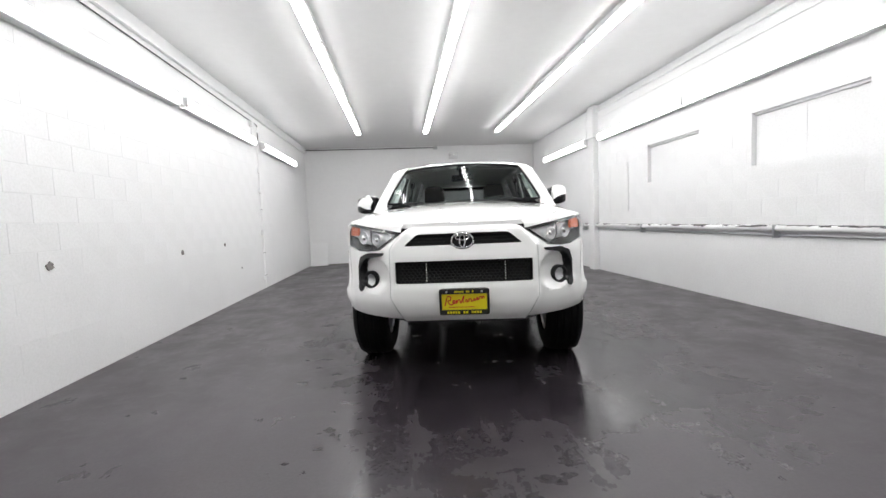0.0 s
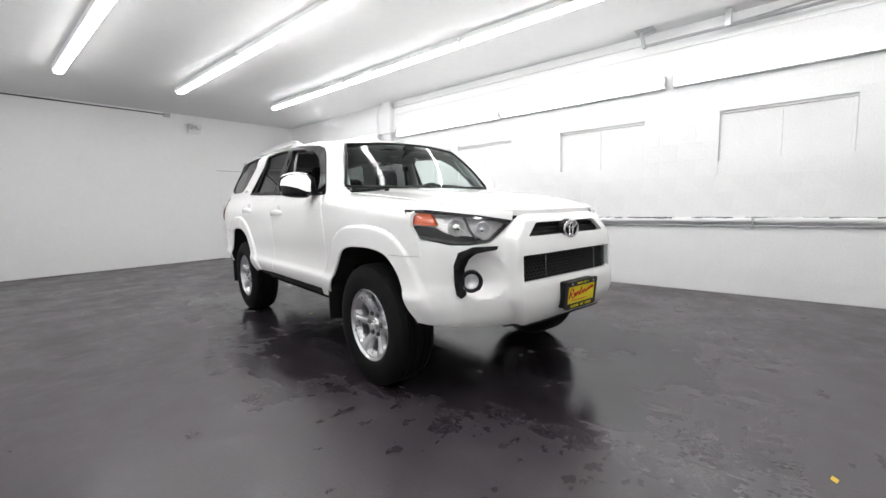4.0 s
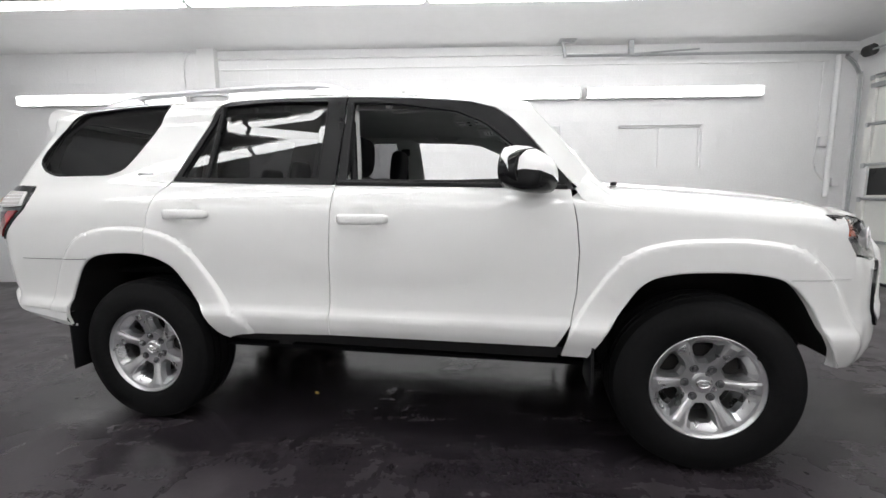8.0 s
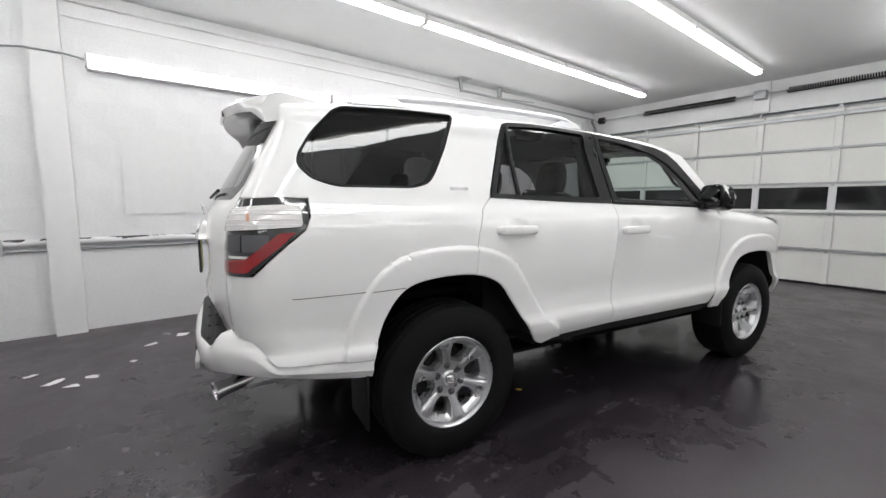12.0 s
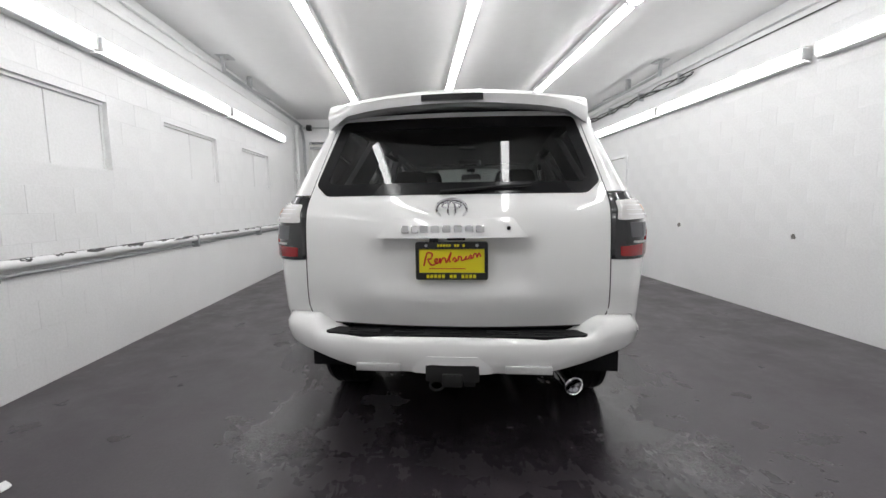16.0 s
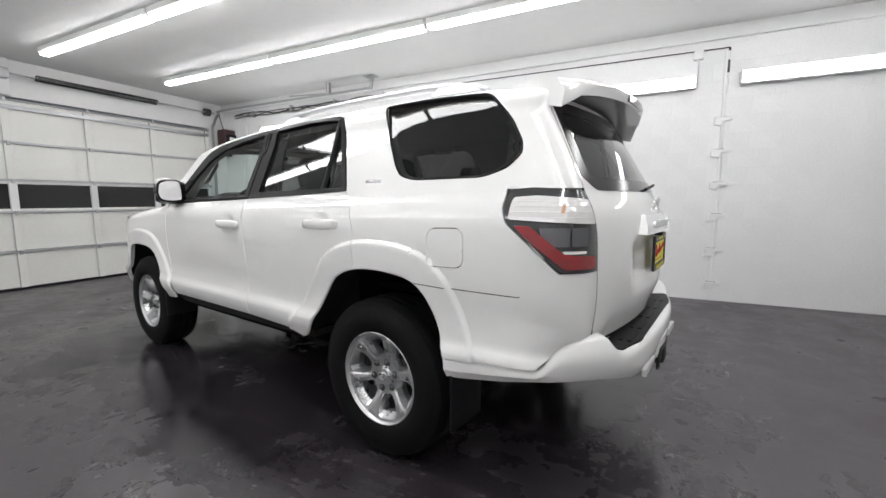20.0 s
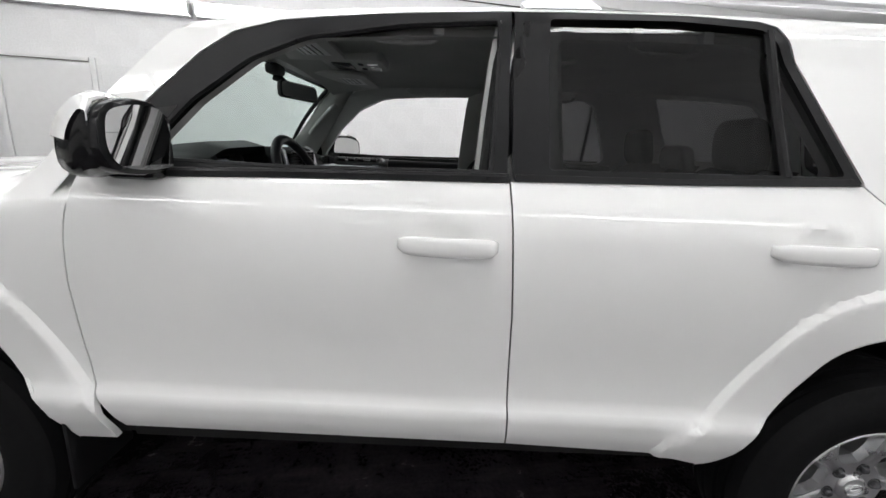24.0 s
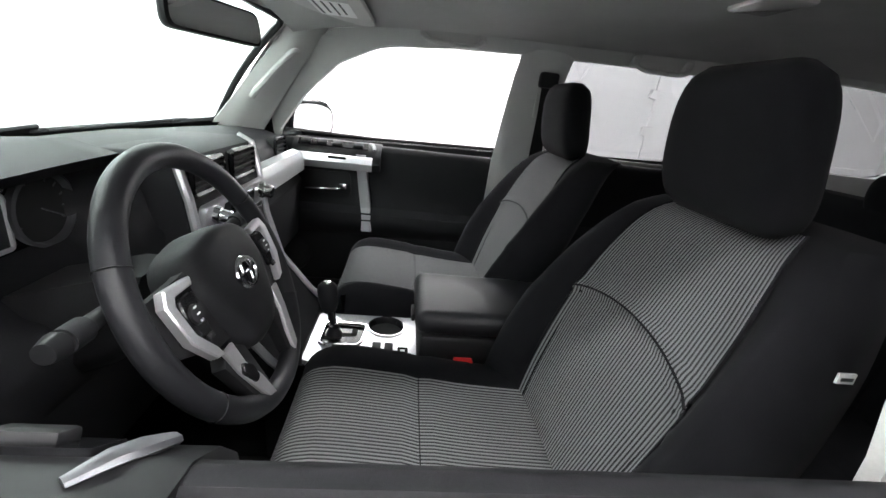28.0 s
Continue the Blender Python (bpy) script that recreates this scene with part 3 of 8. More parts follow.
first = strip_lamp(2.4, True)
spots = [pose(x, -4.79 + 1.21 + k * 2.43, 3.165) for x in (-1.61, -0.065, 1.627) for k in range(4)]
first.matrix_basis = spots[0]
first["group"] = "ceiling strip lights"
for m in spots[1:]:
    copy_thing(first, m)
side = strip_lamp(2.4, False)
side["group"] = "wall strip lights"
spots = [pose(XR - 0.07, y, 2.6) for y in (-3.24, -0.75, 1.7, 4.7)] + [pose(XL + 0.07, y, 2.64, 0, 0, 180) for y in (-3.36, -0.9, 1.62, 4.46)]
side.matrix_basis = spots[0]
for m in spots[1:]:
    copy_thing(side, m)

# --- roll-up door ---
door = thing("garage_door", "white sectional roll-up garage door with a row of dark windows", "garage door", kind="structure")
STILES = [2.93, 2.0, 1.07, 0.09, -0.87, -1.84, -2.88]
LEVELS = [0.0, 0.55, 1.12, 1.57, 2.1, 2.70]
for k, (z0, z1) in enumerate(zip(LEVELS, LEVELS[1:])):
    if k == 2:
        for a, b in zip(STILES, STILES[1:]):
            part("pane", box(b + 0.05, a - 0.05, YF + 0.0, YF + 0.01, z0 + 0.05, z1 - 0.05), DARKGLASS, door, "dark window pane")
        part("rail", box(-2.88, 2.93, YF - 0.02, YF + 0.02, z0, z0 + 0.05, 0.004), DOORWHITE, door)
        part("rail", box(-2.88, 2.93, YF - 0.02, YF + 0.02, z1 - 0.05, z1 - 0.002, 0.004), DOORWHITE, door)
    else:
        for a, b in zip(STILES, STILES[1:]):
            part("panel", box(b + 0.004, a - 0.004, YF - 0.03, YF + 0.005, z0 + 0.02, z1 - 0.02, 0.004, 1), DOORWHITE, door)
    for zz in ([z0 + 0.008] if z0 else [0.008]) + ([z1 - 0.008]):
        part("seam_rail", box(-2.89, 2.94, YF - 0.02, YF + 0.035, zz - 0.008, zz + 0.008, 0.003, 1), STEEL, door)
for x in STILES:
    for z0, z1 in zip(LEVELS, LEVELS[1:]):
        part("stile", box(x - 0.045, x + 0.045, YF + 0.003, YF + 0.045, z0 + 0.02, z1 - 0.02, 0.004, 1), DOORWHITE if LEVELS.index(z0) != 2 else CEIL, door)
        part("hinge", box(x - 0.02, x + 0.02, YF + 0.045, YF + 0.07, z1 - 0.04, z1 + 0.02, 0.003, 1), STEEL, door)
# 35 mm tall: its black also stands in for the shade in the gap
part("bottom_seal", box(-2.89, 2.94, YF - 0.02, YF + 0.047, 0.0, 0.035, 0.006), SEAL, door, "black rubber bottom seal, made taller to draw the dark gap under the door")
part("top_strut", box(-2.89, 2.94, YF + 0.01, YF + 0.06, 2.56, 2.62, 0.006), STEEL, door)

for x, s, label in ((3.06, 1, "east"), (-2.98, -1, "west")):
    track = thing("door_track", "galvanised garage door track hung from a ceiling bracket", "track", group="door tracks")
    line = [(x, YF + 0.08, 0.02), (x, YF + 0.08, 2.5), (x, YF + 0.12, 2.8), (x, YF + 0.3, 3.0), (x, YF + 0.6, 3.06), (x, -1.72, 3.06)]
    for d in (-0.022, 0.022):
        part("rail", tube([(p[0] + d, p[1], p[2]) for p in spline(line, per=4)], 0.009, 6), STEEL, track)
    part("web", loft([[(p[0] - 0.025, p[1], p[2] + 0.01), (p[0] + 0.025, p[1], p[2] + 0.01), (p[0] + 0.025, p[1] - 0.004, p[2] + 0.014), (p[0] - 0.025, p[1] - 0.004, p[2] + 0.014)] for p in spline(line, per=4)]), STEEL, track)
    part("bracket", prism([(-1.74, 3.04), (-1.70, 3.04), (-1.66, H - 0.004), (-1.82, H - 0.004), (-1.82, H - 0.02), (-1.70, H - 0.03)], x - 0.02, x + 0.02, "X"), STEEL, track, "triangular galvanised hanger bracket")
    part("bracket_plate", box(x - 0.11, x + 0.07, -1.84, -1.62, H - 0.008, H - 0.002), STEEL, track)
    part("brace", tube([(x, -2.6, 3.075), (x, -3.5, 3.13)], 0.012, 6), STEEL, track)
    part("spreader", box(x - 0.03, x + 0.03, -2.62, -2.56, 3.06, H - 0.002, 0.003), STEEL, track)
    part("drum", lathe([(-0.05, 0.02), (-0.05, 0.07), (0.05, 0.07), (0.05, 0.02)], 20), DARKPIPE, track).matrix_basis = pose(x - s * 0.14, YF + 0.14, 3.03)

shaft = thing("spring_shaft", "steel torsion shaft with two dark springs over the door", "spring", kind="")
part("shaft", tube([(-3.0, YF + 0.14, 3.03), (3.05, YF + 0.14, 3.03)], 0.013, 10), STEEL, shaft)
for x0, x1 in ((-1.9, -0.25), (0.45, 2.0)):
    coil = [(x0 + (x1 - x0) * k / 480, YF + 0.14 + 0.04 * math.cos(k * math.tau / 8), 3.03 + 0.04 * math.sin(k * math.tau / 8)) for k in range(481)]
    part("spring", tube(coil, 0.0085, 4), DARK, shaft, "dark coiled torsion spring")
part("bearing_plate", box(0.03, 0.19, YF + 0.003, YF + 0.16, 2.96, 3.1, 0.01), STEEL, shaft)
slab("door_post", box(0.0, 0.22, YF + 0.002, YF + 0.05, DZ + 0.01, H - 0.002, 0.004), PLASTER, "white post over the garage door")

motor = thing("door_opener", "dark red jackshaft door opener on the wall", "motor")
part("casing", box(-3.29, -3.03, -5.62, -5.38, 2.36, 2.72, 0.03), MOTORRED, motor)
part("cover", box(-3.27, -3.06, -5.40, -5.33, 2.4, 2.62, 0.02), BLACK, motor)
part("gearbox", lathe([(-0.09, 0.0), (-0.09, 0.07), (0.09, 0.07), (0.09, 0.0)], 20, "Z"), BLACK, motor).matrix_basis = pose(-3.16, -5.48, 2.28)
part("nameplate", box(-3.22, -3.1, -5.332, -5.327, 2.5, 2.56), WHITEMARK, motor, "pale plate with unreadable print")
part("chain", tube([(-3.1, -5.5, 2.72), (-3.05, -5.55, 3.02)], 0.01, 6), DARKPIPE, motor)

# --- back wall ---
bd = thing("door_2", "white flush door in the back wall, closed", "door", kind="structure")
part("leaf", box(1.3, 2.15, YB - 0.012, YB - 0.002, 0.005, 2.05, 0.003, 1), PLASTER, bd)
part("head_trim", box(1.26, 2.19, YB - 0.02, YB - 0.002, 2.06, 2.075), STEEL, bd)
part("door_handle", tube([(1.38, YB - 0.012, 1.0), (1.38, YB - 0.06, 1.0), (1.46, YB - 0.07, 1.0)], 0.011, 8), STEEL, bd)
em = thing("emergency_light", "small white twin-head emergency light on the back wall", "light")
part("box", box(0.72, 0.98, YB - 0.07, YB - 0.003, 2.86, 2.97, 0.012), CEIL, em)
for x in (0.77, 0.93):
    part("head", lathe([(-0.05, 0.025), (-0.045, 0.05), (0.03, 0.055), (0.035, 0.04)], 16, "Y"), CEIL, em).matrix_basis = pose(x, YB - 0.1, 3.0)
board = thing("panel_board", "white sheet of board leaning against the back wall", "board")
part("sheet", box(-3.28, -2.8, -0.008, 0.008, 0, 0.66), PLASTER, board)
board.matrix_basis = pose(0, YB - 0.2, 0.003, -14, 0, 0)
cd = thing("conduit", "dark thin conduit along the top of the back wall", "conduit")
part("pipe", tube([(XL + 0.05, YB - 0.02, 3.2), (0.3, YB - 0.02, 3.2)], 0.012, 6), DARKPIPE, cd)
part("box", box(0.28, 0.4, YB - 0.06, YB - 0.003, 3.15, 3.23, 0.006), STEEL, cd)
bs = thing("baseboard", "dark gap line along the back wall", "baseboard", kind="structure")
part("strip", box(XL, XR, YB - 0.008, YB - 0.001, 0.0, 0.02), SCAR, bs)

# --- west wall ---
wd = thing("door_1", "white side door set flush in the block wall, closed", "door", kind="structure")
part("leaf", box(XL + 0.003, XL + 0.016, -4.03, -3.2, 0.01, 2.05, 0.003, 1), PLASTER, wd)
part("door_frame", box(XL + 0.003, XL + 0.03, -4.09, -4.04, 0, 2.1, 0.004), PLASTER, wd)
part("door_frame", box(XL + 0.003, XL + 0.03, -3.19, -3.14, 0, 2.1, 0.004), PLASTER, wd)
part("head", box(XL + 0.003, XL + 0.03, -4.03, -3.2, 2.058, 2.1, 0.004), PLASTER, wd)
part("head_gap", box(XL + 0.02, XL + 0.032, -4.02, -3.2, 2.05, 2.058), SCAR, wd)
part("door_handle", lathe([(0, 0.012), (0.035, 0.012), (0.04, 0.026), (0.065, 0.024), (0.07, 0.0)], 16), STEEL, wd).matrix_basis = pose(XL + 0.016, -3.3, 1.0)
part("threshold", box(XL + 0.003, XL + 0.06, -4.04, -3.19, 0.001, 0.012), SCAR, wd)


def spot(name, y, z, r, label, material, seed):
    rng = random.Random(seed)
    sp = thing(name, label, "mark")
    pts = [(y + r * math.cos(a * 0.5236) * rng.uniform(0.6, 1.1), z + r * math.sin(a * 0.5236) * rng.uniform(0.6, 1.1)) for a in range(12)]
    part("chip", prism(pts, XL + 0.001, XL + 0.0125, "X"), material, sp)


spot("wall_mark", -1.6, 0.907, 0.035, "dark chipped hole in the white block wall", SCAR, 1)
spot("wall_mark", 1.42, 0.9, 0.024, "small chipped hole in the white block wall", SCAR, 3)
spot("wall_mark", 0.24, 0.87, 0.03, "small chip in the white block wall", SCAR, 4)
spot("wall_mark", 2.0, 0.5, 0.012, "tiny chip in the white block wall", SCAR, 5)
scars = thing("wall_scar", "row of broken block stubs where a partition stood", "scar")
for k, z in enumerate((2.18, 1.81, 1.42, 1.04, 0.62, 0.2)):
    rng = random.Random(k)
    pts = [(3.02, z - 0.05), (3.1, z - 0.06), (3.12, z - 0.01), (3.21, z + 0.005), (3.2, z + 0.035), (3.03, z + 0.04)]
    part("stub", prism([(a + rng.uniform(-0.012, 0.012), b + rng.uniform(-0.01, 0.01)) for a, b in pts], XL + 0.001, XL + 0.03 + rng.uniform(0, 0.02), "X", 0.004, 1), PLASTER, scars)
    # thin strip in the scar colour paints the shadow along the stub's top
    part("shadow_line", box(XL + 0.008, XL + 0.027, 3.04 + rng.uniform(0, 0.05), 3.12 + rng.uniform(0, 0.07), z + 0.036, z + 0.041), SCAR, scars)
part("edge_strip", box(XL + 0.001, XL + 0.018, 3.1, 3.135, 0.0, 3.05, 0.004, 1), PLASTER, scars)

cw = thing("conduit", "painted conduit run with a junction box on the block wall", "conduit")
part("pipe", tube([(XL + 0.02, -1.5, 3.04), (XL + 0.02, 3.14, 3.0)], 0.007, 8), DARKPIPE, cw)
part("elbow", tube([(XL + 0.02, 3.14, 3.002), (XL + 0.02, 3.14, 2.965)], 0.012, 8), DARKPIPE, cw)
part("drop", tube([(XL + 0.02, 3.14, 2.965), (XL + 0.02, 3.14, 2.5)], 0.009, 8), PLASTER, cw)
part("clamp", tube([(XL + 0.024, 3.14, 2.86), (XL + 0.024, 3.14, 2.72)], 0.011, 8), DARKPIPE, cw)
part("junction_box", box(XL + 0.004, XL + 0.06, 2.78, 2.88, 2.9, 3.0, 0.006), PLASTER, cw)
part("nipple", tube([(XL + 0.03, 2.83, 2.72), (XL + 0.03, 2.83, 2.9)], 0.01, 8), PLASTER, cw)
cab = thing("cable_bundle", "tangled dark cables strapped along the top of the wall", "cable")
for k in range(4):
    rng = random.Random(20 + k)
    pts = [(XL + 0.05 + rng.uniform(0, 0.03), -5.3 + j * 0.28, 2.98 + 0.035 * math.sin(j * 0.9 + k * 2) + rng.uniform(-0.02, 0.02)) for j in range(15)]
    part("cable", tube(spline(pts, per=4), 0.008 + 0.004 * (k == 0), 6), DARKPIPE if k < 3 else STEEL, cab)
for j in range(4):
    part("strap", box(XL + 0.008, XL + 0.1, -4.8 + j * 1.05, -4.78 + j * 1.05, 2.93, 3.05), STEEL, cab)
for y, z0, z1 in ((-5.05, 1.3, 3.0), (-4.6, 1.95, 2.95), (-5.2, 0.3, 3.0)):
    dc = thing("conduit", "white painted vertical conduit with a switch box", "conduit", group="vertical conduits")
    part("pipe", tube([(XL + 0.02, y, z0), (XL + 0.02, y, z1)], 0.012, 8), PLASTER, dc)
    part("switch_box", box(XL + 0.003, XL + 0.05, y - 0.04, y + 0.04, z0 - 0.11, z0, 0.006), CEIL, dc)
br = thing("broom", "yellow-handled scoop standing in the corner", "broom")
part("handle", tube([(-3.2, -5.3, 0.03), (-3.24, -5.35, 0.34)], 0.018, 8), YELLOWTOOL, br)
part("head", box(-3.28, -3.1, -5.4, -5.2, 0.0, 0.05, 0.01), BLACK, br)
wp = thing("drip_tray", "white plastic tray lying on the floor by the door", "tray")
part("tray", box(-3.25, -2.9, -5.15, -4.85, 0.001, 0.03, 0.01), CEIL, wp)

# --- east wall ---
led = thing("wall_pipe", "white pipe on the block wall with peeling, blackened paint", "pipe")
part("pipe", tube([(XR - 0.045, YF + 0.1, 0.885), (XR - 0.045, YB - 0.05, 0.9)], 0.034, 12), CHIPS, led)
part("thin_pipe", tube([(XR - 0.02, YF + 0.1, 0.82), (XR - 0.02, YB - 0.05, 0.82)], 0.014, 8), STEEL, led)
rng = random.Random(5)
for k in range(190):
    y = rng.uniform(YF + 0.2, 4.5)
    ln = rng.uniform(0.03, 0.22)
    a0 = rng.uniform(20, 130)
    ring = []
    for j in range(5):
        yy = y + ln * j / 4
        a1, a2 = a0 + rng.uniform(-14, 10), a0 + rng.uniform(18, 60)
        zc = 0.885 + 0.015 * (yy - YF - 0.1) / (YB - YF)
        ring.append([(XR - 0.045 - r * math.cos(radians(a)), yy, zc + r * math.sin(radians(a))) for r, a in ((0.033, a1), (0.0362, a1 + 4), (0.0362, a2 - 4), (0.033, a2))])
    part("bare_patch", loft(ring), DARKPIPE, led, "")
for y in (-4.9, -2.9, -0.9, 1.5, 3.6):
    part("clamp", box(XR - 0.09, XR - 0.006, y - 0.012, y + 0.012, 0.79, 0.93, 0.004, 1), STEEL, led)
ce = thing("conduit", "thin white conduit along the top of the block wall", "conduit")
part("pipe", tube([(XR - 0.02, YF + 0.4, 2.99), (XR - 0.02, 3.05, 2.99)], 0.01, 8), PLASTER, ce)
part("drop", tube(spline([(XR - 0.02, 3.36, H - 0.03), (XR - 0.02, 3.5, H - 0.05), (XR - 0.02, 3.55, H - 0.2), (XR - 0.02, 3.55, 2.7)], per=4), 0.01, 8), PLASTER, ce)
part("lamp_link", tube([(XR - 0.02, 2.9, 2.62), (XR - 0.13, 3.05, 2.62), (XR - 0.13, 3.32, 2.62), (XR - 0.02, 3.5, 2.62)], 0.009, 6), STEEL, ce)
dp = thing("down_pipe", "white painted down pipe beside the garage door", "pipe")
part("pipe", tube([(XR - 0.05, -5.45, 1.15), (XR - 0.05, -5.45, 3.05)], 0.035, 12), PLASTER, dp)
part("thin_conduit", tube(spline([(XR - 0.02, -5.28, 3.0), (XR - 0.02, -5.28, 1.9), (XR - 0.02, -5.3, 1.55), (XR - 0.04, -5.5, 1.3)], per=4), 0.01, 8), PLASTER, dp)
part("switch_box", box(XR - 0.06, XR - 0.006, -5.4, -5.3, 1.85, 1.98, 0.006), PLASTER, dp)
part("switch_box", box(XR - 0.06, XR - 0.006, -5.62, -5.52, 1.3, 1.42, 0.006), PLASTER, dp)

# --- bits on the floor ---
rng = random.Random(11)
for k, (x, y, s) in enumerate(((2.0, 3.35, 0.05), (1.75, 3.2, 0.08), (1.72, 3.0, 0.07), (1.6, 3.1, 0.06), (2.3, 2.6, 0.06), (1.9, 2.75, 0.04), (2.45, 2.35, 0.09), (2.0, 3.6, 0.05))):
    fl = thing("paint_flake", "curled flake of white paint lying on the floor", "flake", group="paint flakes on the floor")
    pts = [(s * rng.uniform(0.5, 1.1) * math.cos(a * math.tau / 9), s * 0.6 * rng.uniform(0.5, 1.1) * math.sin(a * math.tau / 9)) for a in range(9)]
    part("flake", prism(pts, 0.001, 0.004, "Z"), CHIPS, fl)
    fl.matrix_basis = pose(x, y, 0.002, rng.uniform(-2, 2), 3, rng.uniform(0, 180))
lf = thing("leaf", "small yellow leaf lying on the floor", "leaf")
part("blade", prism([(-0.02, 0), (0, 0.012), (0.025, 0.002), (0.004, -0.012)], 0.001, 0.003, "Z"), YELLOWTOOL, lf)
lf.matrix_basis = pose(-0.353, 0.693, 0.001, 0, 0, 40)
lf2 = thing("leaf", "small yellow leaf lying on the floor", "leaf")
part("blade", prism([(-0.025, 0), (0, 0.014), (0.03, 0.002), (0.004, -0.014)], 0.001, 0.003, "Z"), YELLOWTOOL, lf2)
lf2.matrix_basis = pose(-0.55, -3.45, 0.001, 0, 0, 10)

# ---------------- the car: its own coordinates, nose towards -Y, left side +X ----------------
car = thing("car", "white four-door sport utility vehicle with black trim, front windows down", "car", CAR)

SECTION = [(0.44, 0.875), (0.53, 0.902), (0.59, 0.924), (0.635, 0.928), (0.675, 0.909), (0.76, 0.903), (0.95, 0.914), (1.06, 0.919), (1.12, 0.918), (1.16, 0.914), (1.196, 0.904), (1.22, 0.893), (1.24, 0.881), (1.26, 0.867), (1.28, 0.855)]
LENGTH = [(-2.3, 0.55), (-2.2, 0.70), (-2.1, 0.82), (-2.0, 0.893), (-1.9, 0.936), (-1.8, 0.958), (-1.6, 0.984), (-1.2, 1.0), (1.3, 1.0), (1.8, 0.99), (2.1, 0.975), (2.4, 0.95)]
FRONT_LIP = spline([(-0.895, 0.505), (-1.03, 0.735), (-1.115, 0.848), (-1.22, 0.888), (-1.345, 0.899), (-1.508, 0.897), (-1.648, 0.866), (-1.742, 0.774), (-1.805, 0.655), (-1.855, 0.56), (-1.885, 0.50)], per=5)
TUMBLE = 0.44
REAR_LIP = spline([(0.845, 0.512), (0.91, 0.545), (1.0, 0.68), (1.067, 0.778), (1.155, 0.882), (1.31, 0.936), (1.52, 0.937), (1.67, 0.896), (1.765, 0.776), (1.82, 0.62), (1.835, 0.53)], per=5)
LIPS = np.array([tuple(Vector(a).lerp(Vector(b), k / 8)) for lip in (FRONT_LIP, REAR_LIP) for a, b in zip(lip, lip[1:]) for k in range(8)])


def beside(lip, d):
    """Points at a distance outside a wheel arch's lip, about 12 mm apart."""
    line = [Vector(p) for p in lip]
    mid = Vector((sum(p.x for p in line) / len(line), 0.45))
    out = []
    for a, b in zip(line, line[1:]):
        k = max(1, round((b - a).length * 1.2 / 0.012))
        n = Vector((a.y - b.y, b.x - a.x)).normalized()
        n = n if n.dot(a - mid) > 0 else -n
        out += [tuple(a.lerp(b, i / k) + n * d) for i in range(k)]
    return out


CREASE = [p for lip in (FRONT_LIP, REAR_LIP) for d in (0.1135, 0.119, 0.1245, 0.1325) for p in beside(lip, d)]


def step_(t):
    t = max(0.0, min(1.0, t))
    return t * t * (3 - 2 * t)


def flare(y, z):
    d = math.sqrt(((LIPS - (y, z)) ** 2).sum(1).min())
    return 0.017 * step_((0.131 - d) / 0.016)


def half_width(y, z, bulge=True):
    k = smooth_table(LENGTH, y)
    if z <= 1.28:
        w = smooth_table(SECTION, z) * k
    else:
        w = 0.855 * k - TUMBLE * (z - 1.28)
    if bulge and 1.06 < z < 1.21:
        for yc, zc in ((0.105, 1.128), (1.035, 1.154)):
            w -= 0.016 * step_((1 - ((y - yc) / 0.078) ** 2 - ((z - zc) / 0.043) ** 2) / 1.0)
    return w + (flare(y, z) if bulge and z < 1.15 else 0)


def roof_z(x, y):
    return smooth_table([(-0.72, 1.645), (-0.6, 1.69), (-0.42, 1.733), (-0.2, 1.757), (0.2, 1.777), (0.8, 1.789), (1.4, 1.789), (1.8, 1.775), (2.1, 1.748)], y) - 0.042 * (x / 0.62) ** 2


def tail_y(x, z):
    """The tailgate's skin."""
    return smooth_table([(0.55, 2.40), (0.68, 2.405), (0.75, 2.44), (0.9, 2.455), (1.1, 2.45), (1.2, 2.435), (1.28, 2.395), (1.45, 2.30), (1.64, 2.19), (1.74, 2.13)], z) - 0.09 * (x / 0.7) ** 2


def tail_x(z):
    return lerp_table([(1.25, 0.70), (1.70, 0.585)], z)


def side_skin(y, b, out=0.0):
    """Body side: b is the height up to 1.62, then runs round the cant rail to the roof; far back the surface turns round the corner."""
    z, x = min(b, 1.62), 0.0
    ac = tail_y(tail_x(z), z) - 0.2
    yy = min(y, ac)
    w = half_width(yy, z)
    if y > ac:
        th = min(1.0, (y - ac) / 0.28) * math.pi / 2
        xt = tail_x(z)
        x, yy = xt + (w - xt) * math.cos(th) ** 0.8, ac + 0.2 * math.sin(th)
    else:
        x = w
    if b > 1.62:
        th = min(1.0, (b - 1.62) / 0.16) * math.pi / 2
        x, z = 0.60 + (x - 0.60) * math.cos(th), 1.62 + (roof_z(0.6, yy) - 1.62) * math.sin(th)
    return (x + out, yy, z)


def hood_z(x, y):
    return smooth_table([(-2.32, 1.068), (-2.2, 1.105), (-2.05, 1.153), (-1.9, 1.19), (-1.7, 1.222), (-1.3, 1.262), (-0.9, 1.293)], y) - 0.035 * (x / 0.7) ** 2 - 0.012 * step_((abs(x) - 0.42) / 0.1)


def fender_skin(y, b, out=0.0):
    zt = hood_z(0.70, y)
    lim = zt - 0.1
    if b <= lim:
        return (half_width(y, b) + out, y, b)
    th = min(1.0, (b - lim) / 0.25) * math.pi / 2
    w = half_width(y, lim)
    return (0.70 + (w - 0.70) * math.cos(th) ** 0.9 + out, y, lim + 0.1 * math.sin(th))


